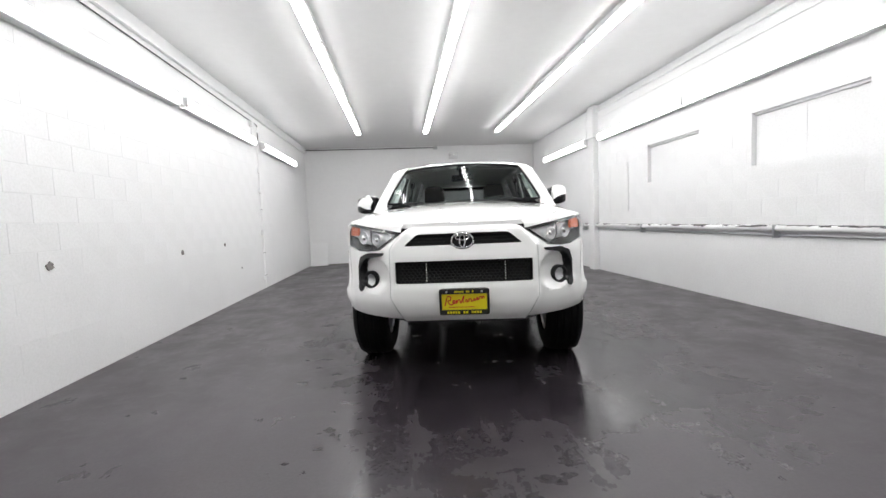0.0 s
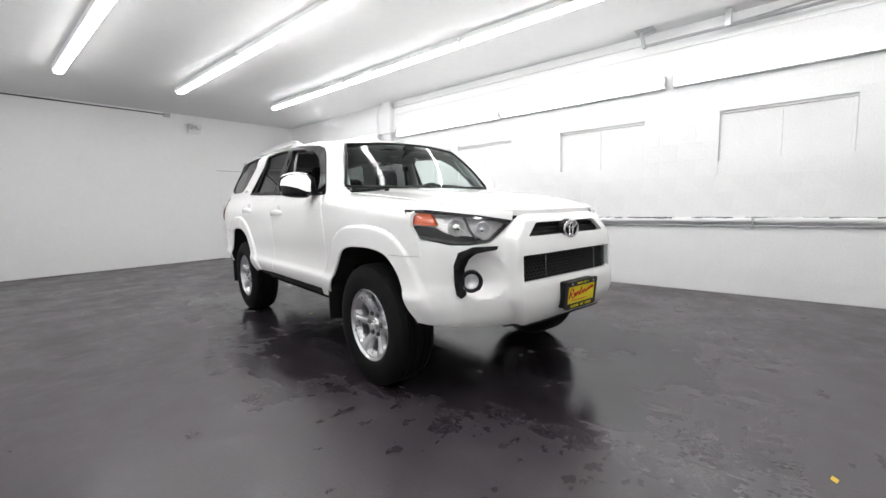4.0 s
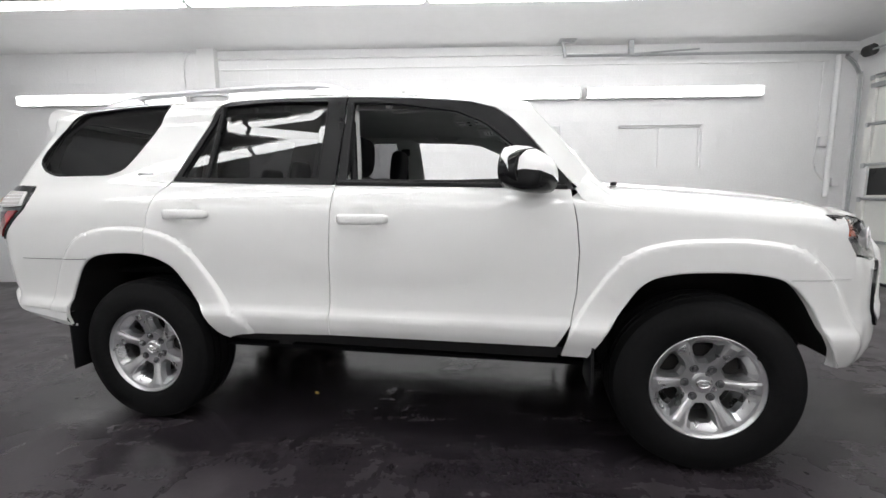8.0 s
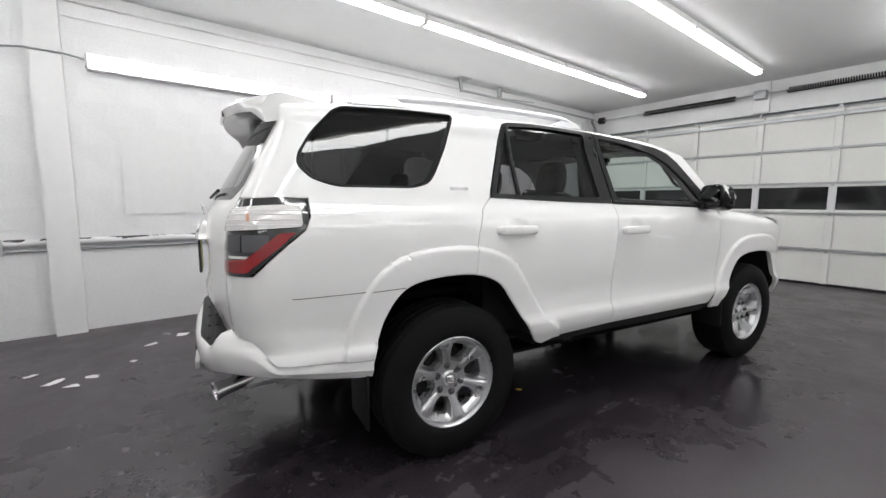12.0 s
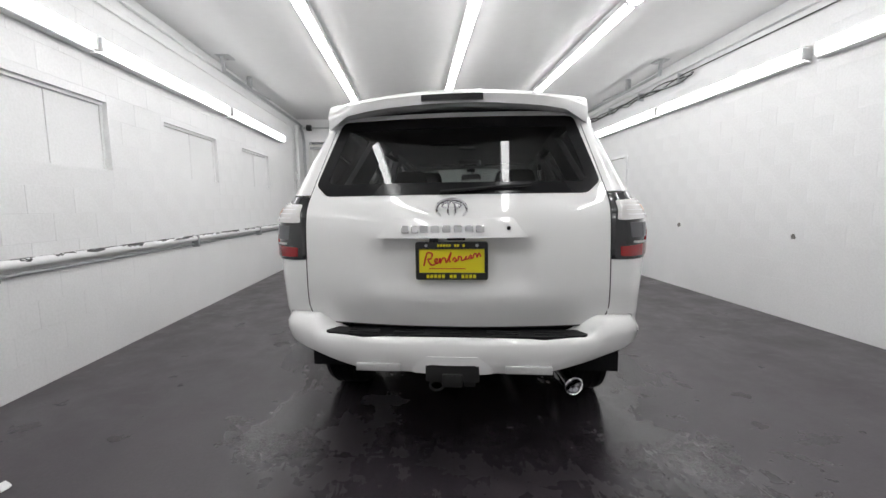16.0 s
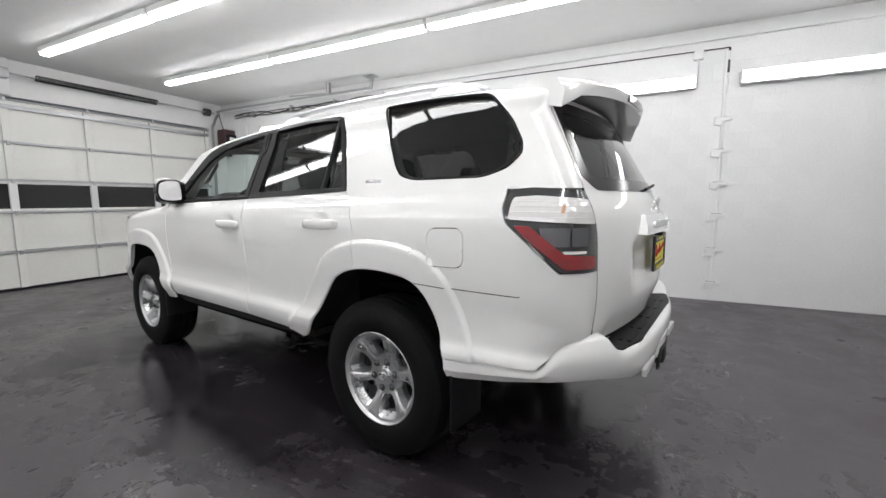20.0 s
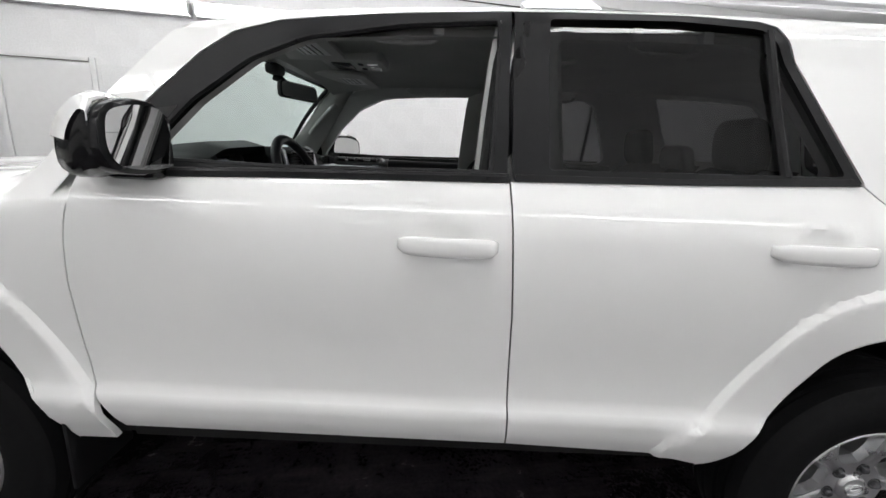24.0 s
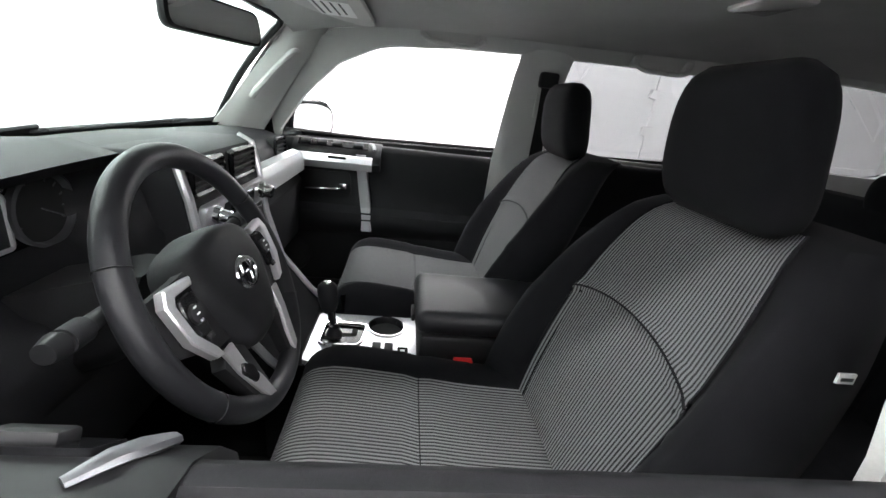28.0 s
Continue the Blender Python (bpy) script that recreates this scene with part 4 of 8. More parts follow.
# the nose in plan, from the middle to the side
NOSE = spline([(0, -2.29), (0.25, -2.282), (0.42, -2.252), (0.55, -2.205), (0.66, -2.14), (0.745, -2.065), (0.80, -2.00), (0.835, -1.945), (0.855, -1.89), (0.868, -1.82), (0.878, -1.74), (0.895, -1.6), (0.90, -1.45)], per=6)
ARC = [0.0]
for p, q in zip(NOSE, NOSE[1:]):
    ARC.append(ARC[-1] + math.dist(p, q))


def nose_at(s):
    x = lerp_table(list(zip(ARC, [p[0] for p in NOSE])), s)
    y = lerp_table(list(zip(ARC, [p[1] for p in NOSE])), s)
    return x, y


def s_x(x):
    return lerp_table(list(zip([p[0] for p in NOSE], ARC)), x)


def s_y(y):
    return lerp_table(list(zip([p[1] for p in NOSE], ARC)), y)


NOSE_BACK = [(0.42, 0.14), (0.46, 0.07), (0.53, 0.015), (0.6, 0.0), (0.68, 0.003), (0.72, 0.014), (0.87, 0.02), (0.95, 0.036), (1.03, 0.062), (1.08, 0.085), (1.15, 0.14)]


def nose_skin(s, z, out=0.0):
    sg = -1 if s < 0 else 1
    x, y = nose_at(abs(s))
    n = Vector((x * 0.6, y + 1.55)).normalized()
    k = step_((-y - 1.66) / 0.4)
    back = smooth_table(NOSE_BACK, z) * k
    edge = 0.455 - 0.8 * max(0.0, z - 0.945) - 0.5 * max(0.0, 0.62 - z)
    raised = (0.03 + 0.17 * min(x, 0.46) ** 2) * step_((edge + 0.045 - x) / 0.06) * step_((1.10 - z) / 0.05)
    dish = 0.05 * max(0.0, 1 - ((x - 0.61) / 0.115) ** 2 - ((z - 0.76) / 0.125) ** 2) ** 0.7
    tuck = 0.10 * max(0.0, 0.6 - z) * (1 - k)
    d = raised - dish + out
    x2, y2 = x + n.x * d, y + back + n.y * d
    if y > -2.02:
        w = half_width(y, z) + out
        m = step_((y + 2.02) / 0.10)
        x2 = x2 * (1 - m) + w * m
    return (sg * (x2 - tuck), y2, z)


def mirrored(f, sg):
    return lambda a, b, *r: (sg * f(a, b, *r)[0], *f(a, b, *r)[1:])


def inward_side(sg):
    return lambda a, b: (-sg, 0, 0)


FDOOR_FRONT = [(-0.765, 0.545), (-0.825, 0.652), (-0.848, 0.795), (-0.853, 0.965), (-0.841, 1.088), (-0.815, 1.236)]
RDOOR_REAR = [(1.165, 1.303), (1.235, 1.24), (1.275, 1.13), (1.29, 1.03), (1.295, 0.935)]
SPLIT = [(0.262, 1.270), (0.277, 1.08), (0.289, 0.938), (0.303, 0.545)]
TOPLINE = [(1.005, 1.66), (0.978, 1.697), (0.93, 1.715), (0.748, 1.727), (0.348, 1.722), (0.26, 1.718), (-0.067, 1.70), (-0.368, 1.672), (-0.48, 1.63), (-0.567, 1.565), (-0.66, 1.46), (-0.80, 1.287)]


def handle(parent, sg, y0, y1, z, key):
    """Pull handle in body colour over the cup in the door skin."""
    rings = []
    for k in range(17):
        t = k / 16
        y = y0 + (y1 - y0) * t
        round_ = max(0.02, 1 - abs(2 * t - 1) ** 6) ** 0.5
        hump = 0.033 * math.sin(math.pi * t) ** 0.3
        h = (0.0235 + 0.003 * t) * (0.45 + 0.55 * round_)
        cx = half_width(y, z, False) - 0.004 + hump
        rings.append([(sg * (cx + 0.011 * math.copysign(abs(math.cos(a)) ** 0.8, math.cos(a))), y, z + h * math.copysign(abs(math.sin(a)) ** 0.8, math.sin(a))) for a in [j * math.tau / 14 for j in range(14)]])
    grip = part("door_handle", loft(rings), PAINT, parent, sharp=60)
    if key:
        part("key_lock", lathe([(0, 0.0), (0.001, 0.006), (0, 0.010), (-0.004, 0.0105)], 14), ALLOYSHADE, grip).matrix_basis = pose(sg * (half_width(y1 - 0.025, z) + 0.022), y1 - 0.025, z, 0, 0, 0 if sg > 0 else 180)


def side_glass(name, outline, sg, material, parent, sink=0.014):
    return part(name, panel(outline, lambda a, b: (sg * (side_skin(a, b)[0] - sink), a, side_skin(a, b)[2]), step=0.07, rim=0.004, inward=inward_side(sg)), material, parent)


def seal_frame(name, outer, inner, sg, material, parent, out=0.002, deep=0.016):
    """A flat band between two outlines, following the glasshouse."""
    return part(name, panel(outer, lambda a, b: (sg * (side_skin(a, b)[0] + out), a, side_skin(a, b)[2]), holes=[inner], step=0.05, rim=deep, inward=lambda a, b: (-sg * (0.15 if b < 1.31 else 1.0), 0, 0)), material, parent)


def inset(poly, d):
    """The outline drawn in by d."""
    n = len(poly)
    area = sum(poly[i][0] * poly[(i + 1) % n][1] - poly[(i + 1) % n][0] * poly[i][1] for i in range(n))
    sg = 1 if area > 0 else -1
    out = []
    for i in range(n):
        a, p, b = Vector(poly[i - 1]), Vector(poly[i]), Vector(poly[(i + 1) % n])
        u, v = (p - a).normalized(), (b - p).normalized()
        m = Vector((-(u.y + v.y), u.x + v.x)) * sg
        ln = m.length
        if ln < 1e-6:
            out.append(tuple(p))
            continue
        out.append(tuple(p + m / ln * d / max(0.35, math.sqrt((1 + u.dot(v)) / 2))))
    return out


FWIN_OUT = [(0.255, 1.276), (0.257, 1.714), (-0.067, 1.696), (-0.366, 1.668), (-0.476, 1.626), (-0.562, 1.561), (-0.655, 1.456), (-0.793, 1.287), (-0.81, 1.242), (-0.305, 1.262)]
FWIN_IN = rounded([(0.215, 1.290), (0.228, 1.68), (-0.03, 1.662), (-0.296, 1.618), (-0.44, 1.552), (-0.575, 1.435), (-0.69, 1.282), (-0.305, 1.278)], [0.01, 0.02, 0.02, 0.03, 0.03, 0.02, 0.02, 0.0])
RWIN_OUT = [(0.268, 1.277), (0.265, 1.716), (0.348, 1.718), (0.748, 1.723), (0.928, 1.711), (0.974, 1.693), (1.0, 1.657), (1.16, 1.307), (0.70, 1.289)]
RWIN_IN = rounded([(0.362, 1.304), (0.36, 1.69), (0.70, 1.698), (0.935, 1.685), (0.975, 1.65), (1.122, 1.322)], [0.008, 0.015, 0, 0.02, 0.02, 0.02])
QWIN = rounded([(2.078, 1.43), (2.07, 1.475), (2.01, 1.57), (1.915, 1.68), (1.87, 1.708), (1.60, 1.714), (1.29, 1.712), (1.37, 1.55), (1.46, 1.41), (1.50, 1.368), (1.58, 1.345), (1.94, 1.345), (2.04, 1.38)], [0.02, 0.02, 0.03, 0.03, 0.03, 0.02, 0.025, 0.03, 0.03, 0.03, 0.04, 0.04, 0.03])


for sg in (-1, 1):
    sk = mirrored(side_skin, sg)
    inn = inward_side(sg)
    # front door
    g = 0.0022
    out = [(y + g, z) for y, z in FDOOR_FRONT] + [(-0.305, 1.254), (0.262 - g, 1.267)] + [(y - g, z) for y, z in SPLIT[1:]]
    fd = part("front_door", panel(out, sk, step=0.018, rim=0.02, inward=inn, extra=CREASE), PAINT, car, "white front door, its window wound down")
    seal_frame("window_frame", FWIN_OUT, FWIN_IN, sg, SATIN, fd, deep=0.05)
    rows = []
    for y in (-0.80, -0.6, -0.3, 0.0, 0.258):
        zb = lerp_table([(-0.81, 1.236), (-0.305, 1.255), (0.256, 1.269)], y)
        w = half_width(y, zb, False)
        rows.append([(sg * (w + dx), y, zb + dz) for dx, dz in ((-0.006, -0.004), (0.006, 0.0), (0.006, 0.014), (-0.002, 0.021), (-0.012, 0.0215), (-0.016, 0.012), (-0.022, 0.0125), (-0.027, 0.019), (-0.036, 0.018), (-0.040, 0.010), (-0.046, 0.0105), (-0.050, 0.0165), (-0.056, 0.0155), (-0.059, 0.004), (-0.059, -0.06))])
    part("belt_seal", loft(rows, close_ring=False, caps=False), SEAL, fd, "black ribbed window seal, damp")
    part("run_channel", tube([(sg * (side_skin(y, z)[0] - 0.004), y, side_skin(y, z)[2]) for y, z in dense(FWIN_IN, 0.03)], 0.008, 6, closed=True), SEAL, fd)
    handle(fd, sg, -0.012, 0.238, 1.111, sg > 0)
    # rear door: its lower rear corner follows the wheel arch
    arch = [p for p in REAR_LIP if p[0] < 1.29]
    out = [(y + g, z) for y, z in SPLIT[::-1]] + [(0.70, 1.282), (1.165 - g, 1.30)] + [(y - g, z) for y, z in RDOOR_REAR[1:]] + arch[::-1] + [(0.77, 0.53)]
    rd = part("rear_door", panel(out, sk, step=0.018, rim=0.02, inward=inn, extra=CREASE), PAINT, car, "white rear door, window up")
    seal_frame("window_frame", RWIN_OUT, RWIN_IN, sg, SATIN, rd)
    side_glass("window", inset(RWIN_IN, -0.006), sg, PRIVACY, rd)
    part("division_bar", tube([(sg * (side_skin(y, z)[0] - 0.006), y, side_skin(y, z)[2]) for y, z in ((0.972, 1.312), (0.965, 1.5), (0.955, 1.682))], 0.013, 8), SEAL, rd)
    part("belt_seal", panel([(0.275, 1.272), (0.70, 1.283), (1.155, 1.302), (1.14, 1.318), (0.70, 1.297), (0.275, 1.289)], lambda a, b: (sg * (half_width(a, b, False) + 0.006), a, b), step=0.04, rim=0.02, inward=inn), SEAL, rd)
    handle(rd, sg, 0.912, 1.172, 1.137, False)
    # fender
    front = [p for p in FRONT_LIP if p[0] > -1.655]
    ftop = [(y, hood_z(0.70, y) - 0.1 + 0.25) for y in (-1.862, -1.8, -1.6, -1.4, -1.2, -1.0, -0.87)]
    out = [(-0.79, 0.507)] + [(y - g, z) for y, z in FDOOR_FRONT[1:]] + [(-0.835, 1.262), (-0.86, 1.30)] + ftop[::-1] + [(-1.862, 1.145), (-1.862, 1.03), (-1.905, 0.965), (-1.916, 0.867), (-1.655, 0.867)] + front[::-1]
    part("fender", panel(out, mirrored(fender_skin, sg), step=0.018, rim=0.02, inward=inn, extra=CREASE), PAINT, car)
    # quarter, pillars and cant rail in one pressing
    end = [(tail_y(tail_x(min(b, 1.62)), min(b, 1.62)) + 0.08, b) for b in (0.74, 0.85, 0.99)]
    lamp_top = [(2.27, 0.99), (2.16, 1.10), (2.08, 1.165), (2.055, 1.22), (2.055, 1.295)]
    up = [(tail_y(tail_x(min(b, 1.62)), min(b, 1.62)) + 0.08, b) for b in (1.295, 1.35, 1.45, 1.55, 1.62, 1.68)] + [(2.02, 1.78)]
    lower = [p for p in REAR_LIP if p[0] > 1.30 and p[1] > 0.612]
    roofline = [(y, 1.78) for y in (1.6, 1.0, 0.4, -0.1, -0.4)] + [(-0.56, 1.75), (-0.63, 1.64), (-0.70, 1.56), (-0.80, 1.43), (-0.885, 1.31), (-0.84, 1.245)]
    fuel = rounded([(1.725, 0.975), (1.905, 0.98), (1.905, 1.145), (1.725, 1.14)], 0.05, 6)
    body = [(y + g, z) for y, z in RDOOR_REAR[::-1]] + [(1.168, 1.31)] + TOPLINE
    shell = lower + [(1.8235, 0.604), (2.0, 0.614), (2.2, 0.628), (2.29, 0.725), (2.34, 0.738)] + end + lamp_top + up + roofline + body[::-1]
    q = part("quarter_panel", panel(shell, sk, holes=[QWIN] + ([fuel] if sg > 0 else []), step=0.019, rim=0.014, inward=inn, extra=CREASE), PAINT, car, "white body side with pillars")
    part("quarter_window", panel(inset(QWIN, -0.004), lambda a, b: (sg * (0.855 * (1 - 0.024 * ((a - 1.2) / 0.9) ** 2) - TUMBLE * (b - 1.28) - 0.008), a, side_skin(a, b)[2]), step=0.06, rim=0.004, inward=inn), PRIVACY, q)
    part("window_seal", tube([(sg * (side_skin(y, z)[0] - 0.002), side_skin(y, z)[1], side_skin(y, z)[2]) for y, z in dense(QWIN, 0.03)], 0.006, 6, closed=True), SEAL, q)
    seam = [(1.665, 0.899), (1.75, 0.896), (1.9, 0.893), (2.10, 0.892), (2.14, 0.894)]
    part("panel_gap", tube([(sg * (side_skin(y, z)[0] - 0.0004), side_skin(y, z)[1], z) for y, z in spline(seam, per=6)], 0.0019, 5), SEAL, q, "thin dark gap over the bumper side")
    if sg > 0:
        fl = part("fuel_door", panel(inset(fuel, 0.004), sk, step=0.035, rim=0.01, inward=inn), PAINT, q)
        part("pull_tab", lathe([(0, 0.009), (0.004, 0.008), (0.005, 0.0)], 12), PAINT, fl).matrix_basis = pose(half_width(1.895, 1.06) + 0.0, 1.895, 1.06)
        part("fuel_recess", box(0.80, 0.84, 1.70, 1.93, 0.95, 1.17), DARK, q)
    # A pillar between body side and windscreen
    strip = []
    for k in range(9):
        t = k / 8
        a = Vector(side_skin(*((-0.885 + t * 0.255, 1.31 + t * 0.33) if t < 1 else (-0.63, 1.64))))
        b = Vector((0.748 - 0.17 * t, -0.885 + 0.30 * t, 1.297 + 0.358 * t))
        mid = (a + b) / 2 + Vector((0.012, -0.02, 0.014))
        strip.append([(sg * p.x, p.y, p.z) for p in (a, a.lerp(mid, 0.55), mid, mid.lerp(b, 0.6), b)])
    a, b = Vector(side_skin(-0.50, 1.77)), Vector((0.555, -0.57, 1.69))
    strip.append([(sg * p.x, p.y, p.z) for p in (a, a.lerp(b, 0.3), a.lerp(b, 0.5), a.lerp(b, 0.75), b)])
    part("a_pillar", loft(strip, close_ring=False, caps=False), PAINT, car)
    # the pillar's foot runs out into the fender
    foot = [Vector((sg * p[0], p[1], p[2])) for p in strip[0]]
    low = [Vector(fender_skin(-1.03, hood_z(0.70, -1.03) - 0.1 + d, 0.0015)) for d in (0.03, 0.09, 0.15, 0.2, 0.248)]
    foot = [Vector(side_skin(-0.832, 1.236, 0.001))] + foot
    low = [Vector(fender_skin(-0.87, 1.205, 0.0015))] + low
    rows = []
    for k in range(7):
        t = k / 6
        rows.append([(sg * q.x, q.y, q.z) for q in [a.lerp(b, t) + Vector((0, 0, -0.02 * math.sin(math.pi * t) * (0 if n_ == 0 else 1))) for n_, (a, b) in enumerate(zip(foot, low))]])
    part("pillar_foot", loft(rows, close_ring=False, caps=False), PAINT, car, sharp=70)
    # added dark box, unseen, stops light leaking through above the wheel arch
    part("inner_fender", box(*sorted((sg * 0.45, sg * 0.80)), -1.72, -0.98, 0.945, 1.10), DARK, car)
    # name emblem on the quarter
    part("emblem", box(sg * half_width(1.34, 1.35) - 0.006, sg * half_width(1.34, 1.35) + 0.006, 1.29, 1.39, 1.332, 1.352, 0.003), CHROME, q, "small chrome trim emblem")
    # black sill under the doors
    part("sill_trim", panel([(-0.78, 0.475), (0.83, 0.485), (0.80, 0.53), (0.3, 0.545), (-0.77, 0.54)], lambda a, b: (sg * (half_width(a, b, False) - 0.03), a, b), step=0.06, rim=0.06, inward=inn), DARK, car)
    # wheel house
    for lip, yc in ((FRONT_LIP, -1.395), (REAR_LIP, 1.395)):
        rings = []
        for d in (0.012, 0.06, 0.2, 0.46):
            rings.append([(sg * (half_width(max(-1.8, min(2.0, y)), min(z, 1.0)) - d), y + (yc - y) * (-0.02 if d > 0.05 else 0), z + (0.015 if d > 0.05 else 0)) for y, z in lip])
        part("wheel_house", loft(rings, close_ring=False, caps=False), DARK, car)
        part("arch_lip", tube([(sg * (half_width(y, z) - 0.008), y, z) for y, z in lip], 0.008, 6), PAINT, car)
    part("mud_flap", box(sg * 0.79 - 0.12, sg * 0.79 + 0.12, 1.84, 1.852, 0.27, 0.66, 0.004), BLACK, car)
    part("mud_flap", box(sg * 0.82 - 0.11, sg * 0.82 + 0.11, -0.925, -0.913, 0.34, 0.6, 0.004), BLACK, car)
    # roof rail
    rail = part("roof_rail", tube(spline([(sg * 0.585, 0.30, roof_z(0.58, 0.3) + 0.004), (sg * 0.585, 0.36, roof_z(0.58, 0.36) + 0.032), (sg * 0.585, 0.5, 1.80), (sg * 0.585, 1.0, 1.806), (sg * 0.58, 1.5, 1.798), (sg * 0.575, 1.72, 1.775), (sg * 0.57, 1.82, roof_z(0.57, 1.82) + 0.004)], per=5), 0.017, 10), SILVERTRIM, car, "silver roof rail")
    for y0, y1 in ((0.30, 0.52), (1.52, 1.80)):
        part("rail_foot", loft([[(sg * 0.585 + dx, y, roof_z(0.585, y) + dz) for dx, dz in ((-0.03, 0.0), (-0.022, h), (0.022, h), (0.03, 0.0))] for y, h in ((y0, 0.006), (y0 + 0.05, 0.036), (y1 - 0.06, 0.038), (y1, 0.006))]), SILVERTRIM, rail)
    # door mirror: white cap in front, black lower shell and bezel, flat glass behind
    bowl = ((0.885, -0.665, 0.06, 1.325, 0.05), (0.905, -0.665, 0.095, 1.33, 0.083), (0.945, -0.655, 0.11, 1.335, 0.09), (0.99, -0.645, 0.105, 1.337, 0.087), (1.03, -0.63, 0.085, 1.337, 0.074), (1.048, -0.615, 0.045, 1.337, 0.045))

    wide = 1.42 if sg < 0 else 0.9
    bowl = [(0.885 + (x - 0.885) * wide, yc, ry, zc, rz) for x, yc, ry, zc, rz in bowl]
    shape = lambda angles, grow: [[(sg * (x + grow * (x > 1.0)), min(-0.60 if sg > 0 else -0.625, yc + (ry * (1.0 if sg < 0 else 0.88) + grow) * math.cos(a)), zc - 0.036 * max(0.0, -math.cos(a)) + (rz + grow) * math.copysign(abs(math.sin(a)) ** 0.75, math.sin(a))) for a in angles((x - 0.885) / wide / 0.163)] for x, yc, ry, zc, rz in bowl]
    mir = part("door_mirror", loft(shape(lambda u: [j * math.tau / 24 for j in range(24)], 0.0)), GLOSSBLACK, car, "black door mirror with a white upper cap")
    cap = part("mirror_cap", loft(shape(lambda u: [0.4 + j * (math.pi - 0.4 + 0.12 - 0.42 * u) / 14 for j in range(15)], 0.004), close_ring=False, caps=False), PAINT, mir, "white upper cap")
    lens = spline([(0.872, 1.268), (0.90, 1.254), (0.96, 1.25), (1.02, 1.262), (1.046, 1.296), (1.05, 1.34), (1.036, 1.39), (0.99, 1.412), (0.93, 1.416), (0.885, 1.40), (0.87, 1.34)], True, 4)
    lens = [(0.885 + (a - 0.885) * wide, b) for a, b in lens]
    swing = pose(-0.93, -0.63, -0.018, 0, 0, -32) @ pose(0.93, 0.63, 0) if sg < 0 else pose(0.93, -0.66, 0, 0, 0, -6) @ pose(-0.93, 0.63, 0)
    for ob in (mir, cap):
        ob.data.transform(swing)
    turn = swing @ (pose(0, -0.052, 0) if sg < 0 else pose(0.967, -0.595, 0, 0, 0, -8) @ pose(-0.967, 0.585, 0))
    part("mirror_bezel", prism([(sg * a, b) for a, b in lens], -0.64, -0.556, "Y", 0.006, 2), GLOSSBLACK, mir, "black mirror bezel").matrix_basis = turn
    part("mirror_face", prism(inset([(sg * a, b) for a, b in lens], 0.013), -0.557, -0.5545, "Y"), MIRROR, mir, "mirror glass").matrix_basis = turn @ (pose(0.96, -0.546, 1.33, 3, 0, -9) @ pose(-0.96, 0.557, -1.33) if sg > 0 else Matrix())
    if sg > 0:
        part("mirror_inner", prism(rounded([(-0.715, 1.262), (-0.62, 1.255), (-0.585, 1.27), (-0.58, 1.385), (-0.62, 1.408), (-0.70, 1.395), (-0.735, 1.35)], 0.025, 3), sg * 0.862, sg * 0.894, "X", 0.006, 2), GLOSSBLACK, mir, "black inner end of the mirror")
    part("mirror_arm", box(*sorted((sg * 0.83, sg * 0.93)), -0.715, -0.59, 1.235, 1.285, 0.018), GLOSSBLACK, mir)
    part("sail", panel([(-0.69, 1.25), (-0.60, 1.42), (-0.70, 1.40), (-0.80, 1.285), (-0.825, 1.236)], lambda a, b: (sg * (half_width(a, b, False) + 0.004), a, b), step=0.05, rim=0.012, inward=inn), GLOSSBLACK, fd)

# --- bonnet, windscreen, roof ---
half = [(0.0, -2.217), (0.28, -2.207), (0.385, -2.178), (0.50, -2.105), (0.60, -2.01), (0.66, -1.92), (0.697, -1.80), (0.697, -1.3), (0.697, -0.90), (0.55, -0.952), (0.3, -0.995), (0.0, -1.01)]
full = half + [(-x, y) for x, y in half[-2:0:-1]]
part("bonnet", panel(full, lambda x, y: (x, y, hood_z(x, y) + 0.004), step=0.045, rim=0.03, inward=lambda a, b: (0, 0, -1)), PAINT, car)


def screen(u, v):
    base = Vector((0.748 * u, -1.0 + 0.115 * u * u, 1.282 + 0.012 * u * u))
    top = Vector((0.578 * u, -0.675 + 0.09 * u * u, 1.678 - 0.028 * u * u))
    p = base.lerp(top, v)
    return (p.x, p.y - 0.018 * math.sin(math.pi * v), p.z + 0.008 * math.sin(math.pi * v))


ws = part("windscreen", panel([(-1, 0), (1, 0), (1, 1), (-1, 1)], screen, step=0.07, rim=0.005, inward=lambda a, b: (0, 0.8, -0.6)), GLASS, car, "clear windscreen")
part("screen_seal", tube([screen(u, v) for u, v in dense(rounded([(-0.99, 0.01), (0.99, 0.01), (0.99, 0.985), (-0.99, 0.985)], 0.04, 3), 0.08)], 0.011, 6, closed=True), SEAL, ws)
part("cowl_panel", loft([[(x, -1.03 + 0.115 * (x / 0.748) ** 2, 1.262), (x, -0.985 + 0.115 * (x / 0.748) ** 2, 1.268), (x, -0.955 + 0.115 * (x / 0.748) ** 2, 1.295)] for x in [i * 0.1 - 0.7 for i in range(15)]], close_ring=False, caps=False), BLACK, car)
